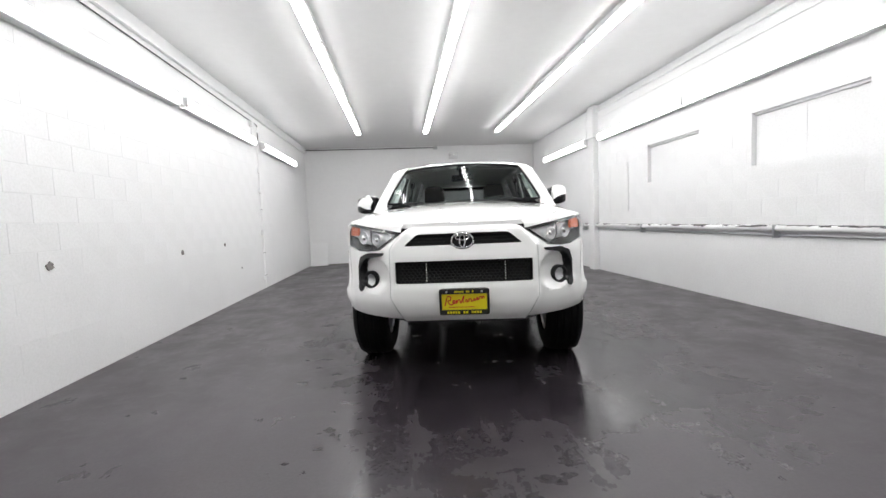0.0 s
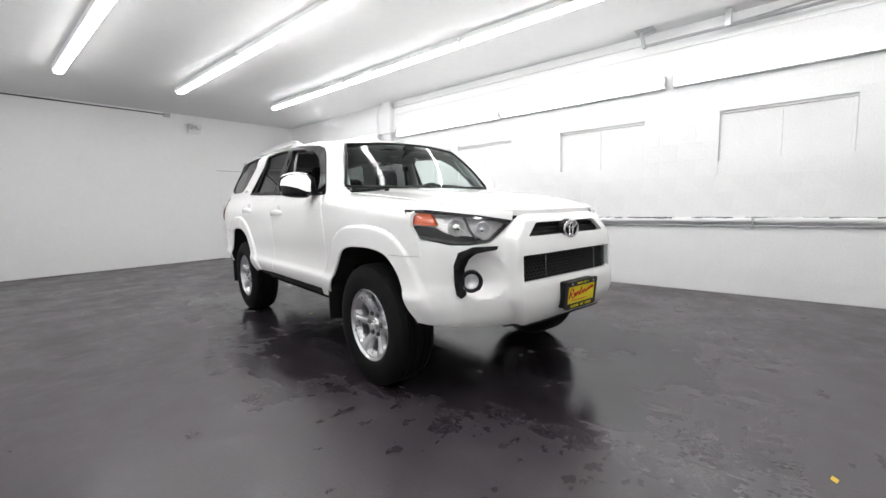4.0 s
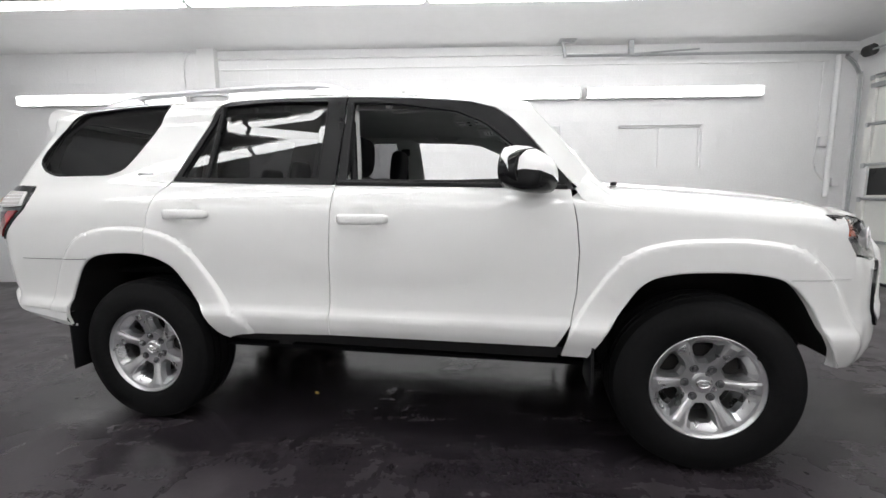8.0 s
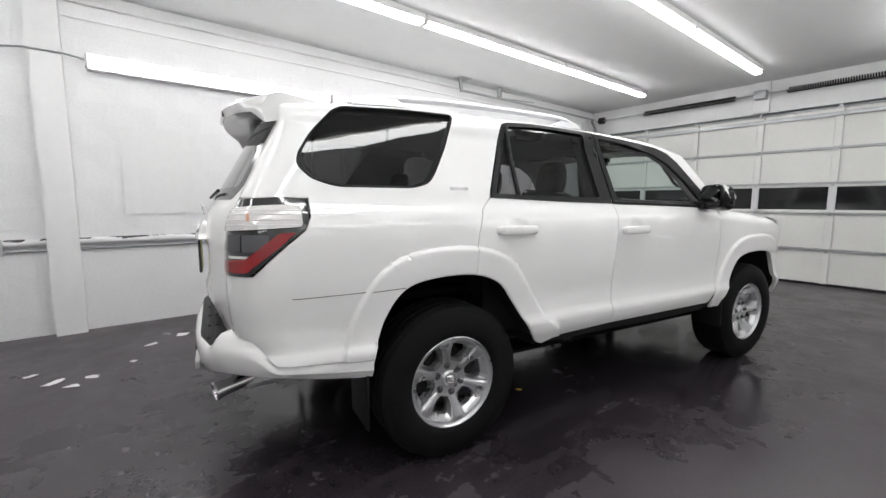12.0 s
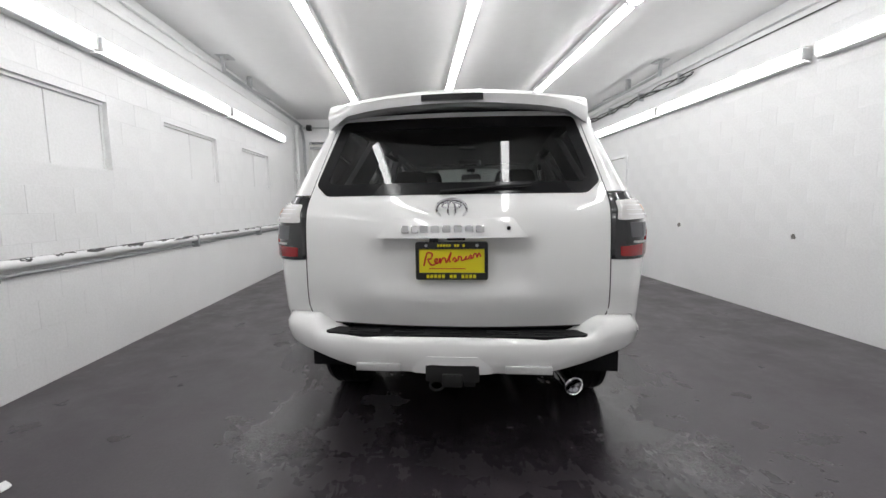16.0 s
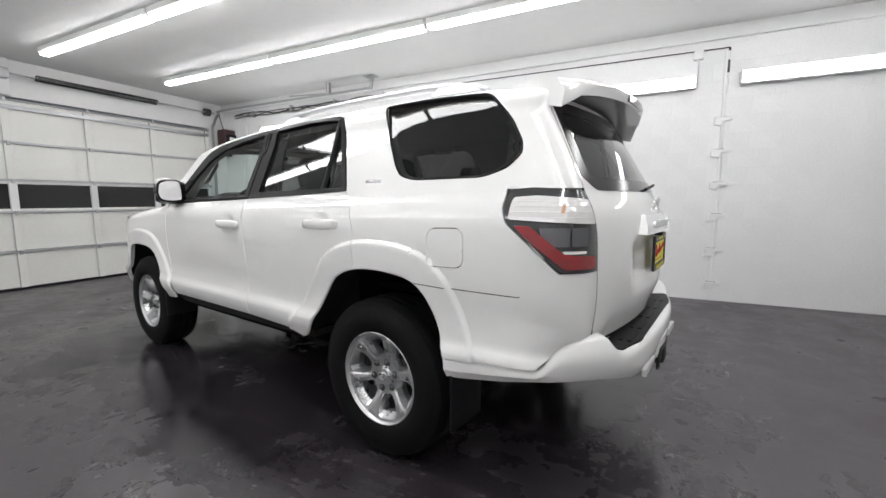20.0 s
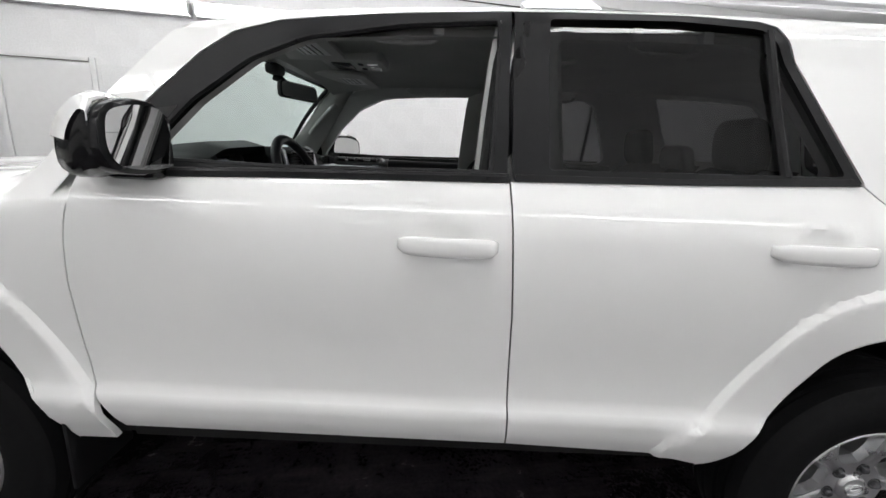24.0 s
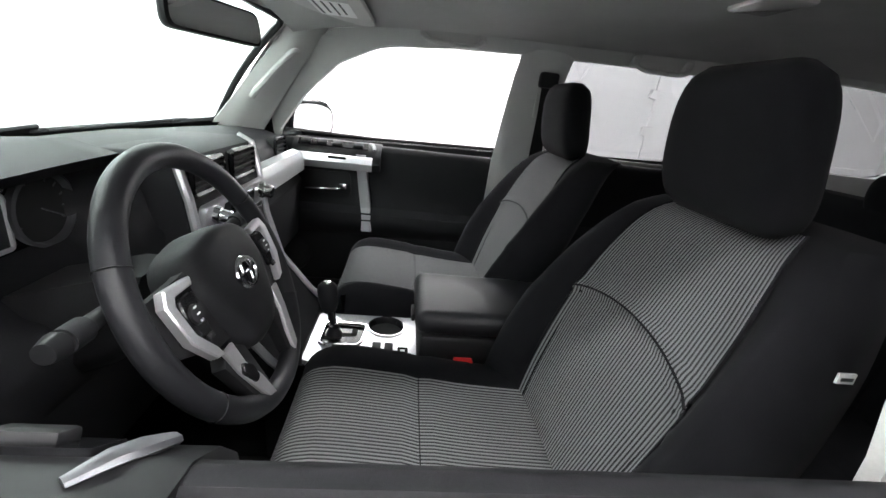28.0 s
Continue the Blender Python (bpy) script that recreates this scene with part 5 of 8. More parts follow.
for x0, x1, tip in ((0.60, -0.05, 0.02), (0.0, -0.58, 0.03)):
    wip = part("wiper", tube([(x0, -1.0 + 0.1 * (x0 / 0.75) ** 2, 1.279), (x1, -0.99 + 0.1 * (x1 / 0.75) ** 2, 1.297)], 0.007, 6), BLACK, car)
    part("blade", tube([(x0 - 0.1, -0.99 + 0.1 * ((x0 - 0.1) / 0.75) ** 2, 1.288), (x1 - 0.02, -0.985 + 0.1 * (x1 / 0.75) ** 2, 1.302)], 0.006, 6), SEAL, wip)
part("washer_jet", box(-0.515, -0.485, -1.08, -1.05, hood_z(0.5, -1.06) + 0.004, hood_z(0.5, -1.06) + 0.022, 0.006), BLACK, car)
roof = part("roof", panel([(-0.598, -0.585), (-0.3, -0.645), (0, -0.665), (0.3, -0.645), (0.598, -0.585), (0.598, 2.0), (-0.598, 2.0)], lambda x, y: (x, y, roof_z(x, y) + 0.003), step=0.08, rim=0.012, inward=lambda a, b: (0, 0, -1)), PAINT, car)
part("antenna_fin", loft([[(-w, y, z0), (0, y + 0.01, z1), (w, y, z0)] for y, w, z0, z1 in ((1.62, 0.004, roof_z(0, 1.62), roof_z(0, 1.62) + 0.008), (1.70, 0.022, roof_z(0, 1.7), roof_z(0, 1.7) + 0.03), (1.78, 0.024, roof_z(0, 1.78), roof_z(0, 1.78) + 0.06), (1.81, 0.02, roof_z(0, 1.81), roof_z(0, 1.81) + 0.058))]), PAINT, car)

# --- nose ---
def both(pts):
    """A right-hand outline from the middle round and back, with its mirror image."""
    return pts + [(-a, b) for a, b in pts[::-1] if abs(a) > 1e-6]


lipfront = [(s_y(y), z) for y, z in FRONT_LIP if y <= -1.66][::-1]
right = [(0, 0.462), (0.38, 0.463), (s_x(0.50), 0.47), (s_x(0.62), 0.476), (s_x(0.74), 0.482), (s_x(0.81), 0.49)] + lipfront + [(s_y(-1.665), 0.8635), (s_y(-1.918), 0.8635), (s_y(-1.908), 0.962), (s_x(0.80), 0.948), (s_x(0.74), 0.927), (s_x(0.65), 0.924), (s_x(0.56), 0.934), (s_x(0.405), 1.042), (0.35, 1.076), (0.30, 1.083), (0, 1.083)]
UP_HOLE = rounded([(-0.37, 0.960), (0.37, 0.960), (0.285, 1.034), (-0.285, 1.034)], 0.018, 3)
LOW_HOLE = rounded([(-0.425, 0.716), (0.425, 0.716), (0.425, 0.862), (-0.425, 0.862)], 0.012, 3)
FOG = [[(sg * (s_x(0.665) + 0.058 * math.cos(k * math.tau / 20)), 0.727 + 0.058 * math.sin(k * math.tau / 20)) for k in range(20)] for sg in (-1, 1)]
nose = part("front_bumper", panel(both(right), nose_skin, holes=[UP_HOLE, LOW_HOLE] + FOG, step=0.0145, rim=0.03, inward=lambda s, z: (0, 1, 0) if abs(s) < 0.9 else (-math.copysign(1, s), 0.3, 0)), PAINT, car, "white front bumper with grille surround")
# grilles
gr = part("upper_grille", panel(inset(UP_HOLE, -0.01), lambda s, z: nose_skin(s, z, -0.045), step=0.08, rim=0.01, inward=lambda a, b: (0, 1, 0)), DARK, nose, "black upper grille")
for z in (0.978, 0.998, 1.018):
    part("slat", tube([nose_skin(s, z, -0.03) for s in [i * 0.05 - 0.35 for i in range(15)]], 0.005, 6), BLACK, gr)
gl = part("lower_grille", panel(inset(LOW_HOLE, -0.01), lambda s, z: nose_skin(s, z, -0.05), step=0.08, rim=0.01, inward=lambda a, b: (0, 1, 0)), DARK, nose, "black honeycomb lower grille")
mesh = bmesh.new()
for r in range(8):
    for c in range(32):
        s0, z0 = -0.42 + c * 0.027 + (r % 2) * 0.0135, 0.725 + r * 0.0185
        if abs(s0) > 0.418:
            continue
        ring = [nose_skin(s0 + 0.0155 * math.cos(radians(30 + 60 * k)), z0 + 0.0122 * math.sin(radians(30 + 60 * k)), -0.03) for k in range(6)]
        ring2 = [nose_skin(s0 + 0.0115 * math.cos(radians(30 + 60 * k)), z0 + 0.0085 * math.sin(radians(30 + 60 * k)), -0.034) for k in range(6)]
        va, vb = [mesh.verts.new(p) for p in ring], [mesh.verts.new(p) for p in ring2]
        for k in range(6):
            mesh.faces.new((va[k], va[(k + 1) % 6], vb[(k + 1) % 6], vb[k]))
part("honeycomb", mesh, DARK, gl)
# small chrome pieces in two upright columns before the honeycomb
for s in (-0.235, 0.265):
    for r in range(7):
        part("bright_clip", box(*[v for c, d in zip(nose_skin(s, 0.735 + r * 0.0175, -0.024), (0.003, 0.003, 0.004)) for v in (c - d, c + d)]), CHROME, gl)


def ring_emblem(r, parent, m):
    """A round badge of three ovals, plain."""
    ov = lambda a, b, cy, n=28: [(a * math.cos(k * math.tau / n), 0, cy + b * math.sin(k * math.tau / n)) for k in range(n)]
    em = part("badge", tube(ov(r, r * 0.68, 0), r * 0.10, 8, closed=True), CHROME, parent, "chrome oval badge")
    em.matrix_basis = m
    part("oval", tube(ov(r * 0.62, r * 0.22, r * 0.28), r * 0.075, 8, closed=True), CHROME, em)
    part("oval", tube(ov(r * 0.25, r * 0.58, 0), r * 0.075, 8, closed=True), CHROME, em)
    return em


bx, by, bz = nose_skin(0, 0.985)
part("badge_plate", lathe([(0, 0.0), (-0.012, 0.06), (-0.006, 0.078), (0.03, 0.082)], 32, "Y"), GLOSSBLACK, nose).matrix_basis = Matrix.Translation((0, by - 0.002, 0.983)) @ Matrix.Diagonal((1, 1, 0.76, 1))
ring_emblem(0.07, nose, pose(0, by - 0.017, 0.985))


def plate(m, parent, up):
    """A dealer's plate in a black frame."""
    pl = new("licence_plate")
    pl["label"] = "yellow dealer plate with red script in a black frame"
    pl.parent, pl.matrix_basis = parent, m
    part("frame", panel(rounded([(-0.157, -0.083), (0.157, -0.083), (0.157, 0.083), (-0.157, 0.083)], 0.012, 3), lambda a, b: (a, -0.012, b), holes=[[(-0.142, -0.052), (0.142, -0.052), (0.142, 0.052), (-0.142, 0.052)]], step=0.08, rim=0.012, inward=lambda a, b: (0, 1, 0)), PLATEBLACK, pl)
    part("plate", box(-0.15, 0.15, -0.006, 0.0, -0.076, 0.076), YELLOW, pl)
    wave = [(-0.122, -0.022), (-0.108, 0.03), (-0.098, 0.036), (-0.084, 0.03), (-0.09, 0.01), (-0.104, 0.006), (-0.088, -0.018), (-0.07, -0.012), (-0.062, 0.008), (-0.072, 0.006), (-0.07, -0.012), (-0.056, -0.006), (-0.05, 0.012), (-0.05, -0.01), (-0.038, 0.012), (-0.028, 0.01), (-0.022, -0.008), (-0.006, 0.03), (-0.002, 0.036), (-0.012, 0.004), (-0.016, 0.01), (-0.004, -0.006)]
    wave2 = [(0.004, 0.0), (0.012, 0.014), (0.02, 0.004), (0.012, -0.004), (0.028, 0.004), (0.03, 0.018), (0.042, 0.016), (0.044, 0.002), (0.056, 0.006), (0.066, 0.022), (0.058, 0.008), (0.072, 0.01), (0.082, 0.026), (0.086, 0.012), (0.078, 0.012), (0.092, 0.014), (0.098, 0.03), (0.108, 0.028), (0.11, 0.016), (0.118, 0.034), (0.126, 0.018)]
    for line in (wave, wave2):
        part("script_stroke", tube([(a, -0.0063, b) for a, b in spline(line, per=5)], 0.0036, 6), PLATERED, pl)
    part("script_underline", box(-0.10, 0.06, -0.0073, -0.006, -0.036, -0.0325), PLATERED, pl)
    for z, n, w, h in ((-0.067, 13, 0.0125, 0.015), (0.067, 10, 0.009, 0.011)):
        for k in range(n):
            if k in (5, 8):
                continue
            part("frame_bar", box((k - n / 2) * w * 1.35, (k - n / 2) * w * 1.35 + w, -0.0136, -0.0125, z - h / 2, z + h / 2), YELLOW, pl)
    for s in (-1, 1):
        part("bolt", lathe([(-0.0155, 0.0), (-0.0155, 0.006), (-0.012, 0.007)], 10, "Y"), STEEL, pl).matrix_basis = pose(s * 0.11, 0, 0.067)
    return pl


fp = nose_skin(0, 0.6)
plate(pose(0, fp[1] - 0.036, 0.607, 6, 0, 0), car, True)
part("plate_bracket", box(-0.15, 0.15, fp[1] - 0.033, fp[1] + 0.02, 0.53, 0.685, 0.01), BLACK, nose)
part("lower_lip", tube([nose_skin(s, 0.465, -0.008) for s in [i * 0.06 - 0.48 for i in range(17)]], 0.012, 6), BLACK, nose)
part("skid_plate", loft([[(-0.46, y, z), (0.46, y, z)] for y, z in ((-2.17, 0.475), (-2.0, 0.46), (-1.7, 0.45), (-1.2, 0.44))], close_ring=False, caps=False), DARK, car)

for sg in (-1, 1):
    ns = lambda s, z, out=0.0, sg=sg: (sg * nose_skin(s, z, out)[0], *nose_skin(s, z, out)[1:])
    # headlamp
    HL = rounded([(s_y(-1.912), 0.972), (s_y(-1.868), 1.03), (s_y(-1.866), 1.124), (s_x(0.80), 1.114), (s_x(0.73), 1.10), (s_x(0.58), 1.074), (s_x(0.412), 1.044), (s_x(0.565), 0.94), (s_x(0.65), 0.93), (s_x(0.74), 0.933), (s_x(0.785), 0.952)], 0.012, 2)
    hl = part("headlamp", panel(HL, lambda s, z: ns(s, z, -0.05), step=0.03, rim=0.0), REFLECTOR, car, "clear headlamp with amber corner")
    part("housing", panel(HL, lambda s, z: ns(s, z, -0.004), holes=[inset(HL, 0.014)], step=0.03, rim=0.045, inward=lambda s, z: (-sg * 0.6, 0.8, 0)), SMOKELENS, hl, "dark lamp rim")
    part("black_base", panel([(s_y(-1.91), 0.985), (s_y(-1.88), 1.035), (s_x(0.785), 1.022), (s_x(0.74), 0.985), (s_x(0.62), 0.966), (s_x(0.585), 0.945), (s_x(0.65), 0.936), (s_x(0.735), 0.94), (s_x(0.78), 0.958)], lambda s, z: ns(s, z, -0.02), step=0.04, rim=0.01, inward=lambda s, z: (0, 1, 0)), GLOSSBLACK, hl)
    part("turn_signal", panel(rounded([(s_y(-1.878), 1.04), (s_y(-1.876), 1.114), (s_x(0.785), 1.102), (s_x(0.775), 1.03)], 0.008, 2), lambda s, z: ns(s, z, -0.014), step=0.03, rim=0.02, inward=lambda s, z: (-sg, 0.3, 0)), AMBER, hl, "amber turn signal")
    for s0, z0, r in ((s_x(0.70), 1.02, 0.046), (s_x(0.59), 1.005, 0.04)):
        c, d = Vector(ns(s0, z0, -0.03)), Vector(ns(s0, z0, 0.0))
        bowl = part("reflector_bowl", lathe([(0.0, 0.0), (0.004, r * 0.6), (0.02, r * 0.9), (0.03, r), (0.026, r * 1.06)], 24), REFLECTOR, hl)
        bowl.matrix_basis = Matrix.Translation(c) @ Vector((d - c).normalized()).to_track_quat("X", "Z").to_matrix().to_4x4()
        part("bulb_lens", lathe([(0.012, r * 0.5), (0.026, r * 0.42), (0.034, r * 0.2), (0.036, 0.0)], 18), CHROME, bowl)
    part("chrome_strip", tube([ns(s_x(x), z, -0.02) for x, z in ((0.77, 1.098), (0.70, 1.086), (0.58, 1.064), (0.44, 1.038))], 0.008, 8), CHROME, hl)
    part("chrome_strip", tube([ns(s_x(x), z, -0.02) for x, z in ((0.545, 0.965), (0.50, 0.995), (0.445, 1.03))], 0.009, 8), CHROME, hl)
    part("divider", tube([ns(s_x(x), z, -0.022) for x, z in ((0.655, 1.07), (0.645, 1.0), (0.625, 0.955))], 0.007, 6), ALLOYSHADE, hl)
    part("lens", panel(HL, lambda s, z: ns(s, z, 0.003), step=0.04, rim=0.012, inward=lambda s, z: (-sg * 0.6, 0.8, 0)), LENS, hl, "clear outer lens")
    # bonnet shoulder above the lamp
    low_ = [ns(s_y(-1.86), 1.129), ns(s_x(0.80), 1.119), ns(s_x(0.73), 1.106), ns(s_x(0.58), 1.08), ns(s_x(0.41), 1.049)]
    high_ = [(sg * x, y, hood_z(x, y) + 0.001) for x, y in ((0.70, -1.83), (0.664, -1.92), (0.604, -2.012), (0.504, -2.107), (0.39, -2.176))]
    part("lamp_shoulder", loft([[Vector(a).lerp(Vector(b), t) + Vector((0, 0, 0.012 * math.sin(math.pi * t))) for t in (0, 0.25, 0.5, 0.75, 1)] for a, b in zip(low_, high_)], close_ring=False, caps=False), PAINT, car)
    part("bonnet_gap", tube([Vector(p) + Vector((0, 0, -0.002)) for p in low_[1:]], 0.0035, 6), SEAL, car)
    # black strake beside the fog lamp
    STR = rounded([(s_x(0.53), 0.917), (s_x(0.65), 0.917), (s_x(0.715), 0.888), (s_x(0.735), 0.82), (s_x(0.735), 0.665), (s_x(0.716), 0.645), (s_x(0.695), 0.665), (s_x(0.69), 0.80), (s_x(0.672), 0.852), (s_x(0.64), 0.882), (s_x(0.54), 0.898)], 0.006, 2)
    part("strake", panel(STR, lambda s, z: ns(s, z, 0.011), step=0.018, rim=0.02, inward=lambda s, z: (-sg * 0.5, 0.8, 0)), GLOSSBLACK, nose, "black vertical strake")
    fx, fy, fz = ns(s_x(0.665), 0.727)
    fog = part("fog_lamp", lathe([(0.03, 0.04), (-0.012, 0.043), (-0.02, 0.052), (-0.016, 0.062), (0.02, 0.066)], 28, "Y"), BLACK, nose, "round fog lamp in a black ring")
    fog.matrix_basis = pose(fx, fy - 0.004, fz, 0, 0, sg * 30)
    part("reflector", lathe([(0.02, 0.0), (0.012, 0.03), (-0.002, 0.042)], 24, "Y"), REFLECTOR, fog)
    part("lens", lathe([(-0.012, 0.0), (-0.009, 0.025), (-0.003, 0.042)], 24, "Y"), LENS, fog)

# --- tail ---
TG = rounded([(-0.655, 0.69), (0.655, 0.69), (0.695, 0.76), (0.695, 1.255), (0.585, 1.69), (-0.585, 1.69), (-0.695, 1.255), (-0.695, 0.76)], [0.03, 0.03, 0.05, 0.03, 0.03, 0.03, 0.03, 0.05], 3)
GLS = rounded([(-0.60, 1.287), (0.60, 1.287), (0.662, 1.34), (0.655, 1.375), (0.572, 1.665), (-0.572, 1.665), (-0.655, 1.375), (-0.662, 1.34)], [0.02, 0.02, 0.02, 0.02, 0.03, 0.03, 0.02, 0.02], 3)


def gate(x, z, out=0.0):
    cave = 0.012 * step_((0.80 - z) / 0.05) * step_((z - 0.70) / 0.03) * step_((0.60 - abs(x)) / 0.05)
    dish = 0.02 * step_((0.40 - abs(x)) / 0.08) * step_((1.08 - z) / 0.03) * step_((z - 0.85) / 0.06)
    return (x, tail_y(x, z) + out - cave - dish, z)


tg = part("tailgate", panel(TG, gate, holes=[inset(GLS, 0.002)], step=0.04, rim=0.02, inward=lambda a, b: (0, -1, 0)), PAINT, car, "white tailgate")
# black tube laid in to paint the shade of the gap round the tailgate
for ring_, dz in ((TG, -0.004),):
    part("gap_seal", tube([gate(x, z, dz) for x, z in dense(inset(ring_, -0.003), 0.05)], 0.0045, 6, closed=True), SEAL, tg)
part("rear_window", panel(inset(GLS, 0.05), lambda x, z: gate(x, z, 0.0), step=0.08, rim=0.004, inward=lambda a, b: (0, -1, 0)), PRIVACY, tg, "dark tinted rear window")
part("window_surround", panel(GLS, lambda x, z: gate(x, z, 0.002), holes=[inset(GLS, 0.055)], step=0.05, rim=0.01, inward=lambda a, b: (0, -1, 0)), GLOSSBLACK, tg)
part("rear_wiper", tube([gate(0.05, 1.30, 0.02), gate(-0.35, 1.33, 0.025)], 0.008, 6), BLACK, tg)
GAR = rounded([(-0.335, 1.10), (0.335, 1.10), (0.305, 1.125), (0.265, 1.185), (-0.265, 1.185), (-0.305, 1.125)], 0.012, 2)
ga = part("garnish", panel(GAR, lambda x, z: (x, tail_y(x, z) + 0.035 - 0.25 * abs(z - 1.115) * (z > 1.115), z), step=0.04, rim=0.045, inward=lambda a, b: (0, -1, 0)), PAINT, tg, "white garnish with chrome lettering")
bars = [(-0.20, 0.035), (-0.158, 0.03), (-0.118, 0.036), (-0.07, 0.036), (-0.02, 0.036), (0.03, 0.036), (0.078, 0.033), (0.124, 0.036)]
for x, w in bars:
    part("chrome_bar", prism(rounded([(-x - w * 0.5, 1.122), (-x + w * 0.5, 1.122), (-x + w * 0.5, 1.154), (-x - w * 0.5, 1.154)], 0.006, 2), tail_y(0, 1.14) + 0.022, tail_y(0, 1.14) + 0.034, "Y", 0.002, 1), CHROME, ga)
part("badge_dot", lathe([(0.0, 0.009), (0.004, 0.008), (0.005, 0.0)], 12, "Y"), BLACK, ga).matrix_basis = pose(-0.245, tail_y(0.245, 1.14) + 0.03, 1.14)
ring_emblem(0.066, tg, pose(0, tail_y(0, 1.222) + 0.01, 1.222, 14, 0, 180))
part("camera_button", box(0.055, 0.095, tail_y(0, 1.09) + 0.005, tail_y(0, 1.09) + 0.04, 1.083, 1.099, 0.004), BLACK, tg)
part("plate_lamp", box(-0.06, 0.02, tail_y(0, 1.09) - 0.005, tail_y(0, 1.09) + 0.025, 1.09, 1.099, 0.003), BLACK, tg)
plate(pose(0, tail_y(0, 1.0) + 0.008, 1.0, 0, 0, 180), car, False)

# spoiler
rings = []
for k in range(13):
    x = -0.625 + k * 1.25 / 12
    e = abs(x) / 0.625
    yb, zt = 2.335 - 0.14 * e ** 2.2, 1.768 - 0.03 * e ** 2
    drop = 0.052 * step_((e - 0.8) / 0.2)
    rings.append([(x, 1.96, roof_z(min(0.6, abs(x)), 1.96) + 0.004), (x, 2.12, zt + 0.012), (x, yb - 0.03, zt - 0.008), (x, yb, zt - 0.03 - drop * 0.5), (x, yb - 0.012, zt - 0.07 - drop), (x, yb - 0.10, zt - 0.06 - drop * 0.8), (x, 2.02, roof_z(min(0.6, abs(x)), 2.02) - 0.05)])
sp = part("spoiler", loft(rings), PAINT, car, "white roof spoiler", sharp=50)
part("stop_lamp", loft([[(x, 2.335 - 0.14 * (abs(x) / 0.625) ** 2.2 + 0.003, z) for z in (1.708, 1.735)] + [(x, 2.315 - 0.14 * (abs(x) / 0.625) ** 2.2, z) for z in (1.737, 1.706)] for x in [-0.14 + i * 0.04 for i in range(8)]]), SMOKELENS, sp, "dark high stop lamp")

for sg in (-1, 1):
    sk = lambda y, b, out=0.0, sg=sg: (sg * side_skin(y, b, out)[0], side_skin(y, b, out)[1] + out * 0.7, side_skin(y, b)[2])
    e = [(tail_y(tail_x(b), b) + 0.076, b) for b in (0.992, 1.06, 1.13, 1.2, 1.285)]
    TL = rounded([(2.275, 0.995)] + e + [(2.145, 1.298), (2.07, 1.29), (2.06, 1.25), (2.07, 1.185), (2.09, 1.162), (2.165, 1.105)], 0.012, 2)
    tl = part("tail_lamp", panel(TL, lambda a, b: sk(a, b, 0.006), step=0.025, rim=0.03, inward=lambda a, b: (-sg, -0.5, 0)), SMOKELENS, car, "tail lamp with clear upper and red lower lens")
    CL = [(2.083, 1.182)] + [(tail_y(tail_x(b), b) + 0.07, b) for b in (1.165, 1.252)] + [(2.165, 1.268), (2.085, 1.262)]
    part("clear_lens", panel(rounded(CL, 0.014, 3), lambda a, b: sk(a, b, 0.017), step=0.025, rim=0.014, inward=lambda a, b: (-sg, -0.5, 0)), PALELENS, tl, "clear reversing and signal lens")
    for zz in (1.19, 1.21, 1.23, 1.247):
        part("lens_rib", tube([sk(a, zz, 0.018) for a in (2.09, 2.14, 2.19, 2.24, 2.29, 2.34, 2.39)], 0.0016, 5), REFLECTOR, tl)
    RL = [(2.11, 1.16), (2.17, 1.158), (2.285, 1.062), (tail_y(tail_x(1.05), 1.05) + 0.06, 1.05), (tail_y(tail_x(1.02), 1.02) + 0.06, 1.006), (2.285, 1.008), (2.17, 1.105)]
    part("red_lens", panel(rounded(RL, 0.006, 2), lambda a, b: sk(a, b, 0.011), step=0.02, rim=0.006, inward=lambda a, b: (-sg, -0.5, 0)), REDLENS, tl, "red lower lens")
    part("reversing_lens", panel(rounded([(2.285, 1.063), (2.37, 1.063), (2.37, 1.073), (2.275, 1.073)], 0.004, 2), lambda a, b: sk(a, b, 0.0125), step=0.03, rim=0.006, inward=lambda a, b: (-sg, -0.5, 0)), PALELENS, tl, "pale reversing lens")
    part("signal_bulb", panel(rounded([(2.262, 1.205), (2.275, 1.205), (2.275, 1.235), (2.262, 1.235)], 0.004, 2), lambda a, b: sk(a, b, 0.0185), step=0.02, rim=0.003, inward=lambda a, b: (-sg, -0.5, 0)), BULB, tl, "pale amber bulb behind the clear lens")
    for k in range(2):
        a0 = 2.235 + k * 0.075
        part("reflector_cell", panel(rounded([(a0 - 0.012 * (k == 0), 1.088), (a0 + 0.068, 1.088), (a0 + 0.068, 1.153), (a0 - 0.035 * (k == 0), 1.153)], 0.006, 2), lambda a, b: sk(a, b, 0.009), step=0.03, rim=0.004, inward=lambda a, b: (-sg, -0.5, 0)), ALLOYSHADE, tl)

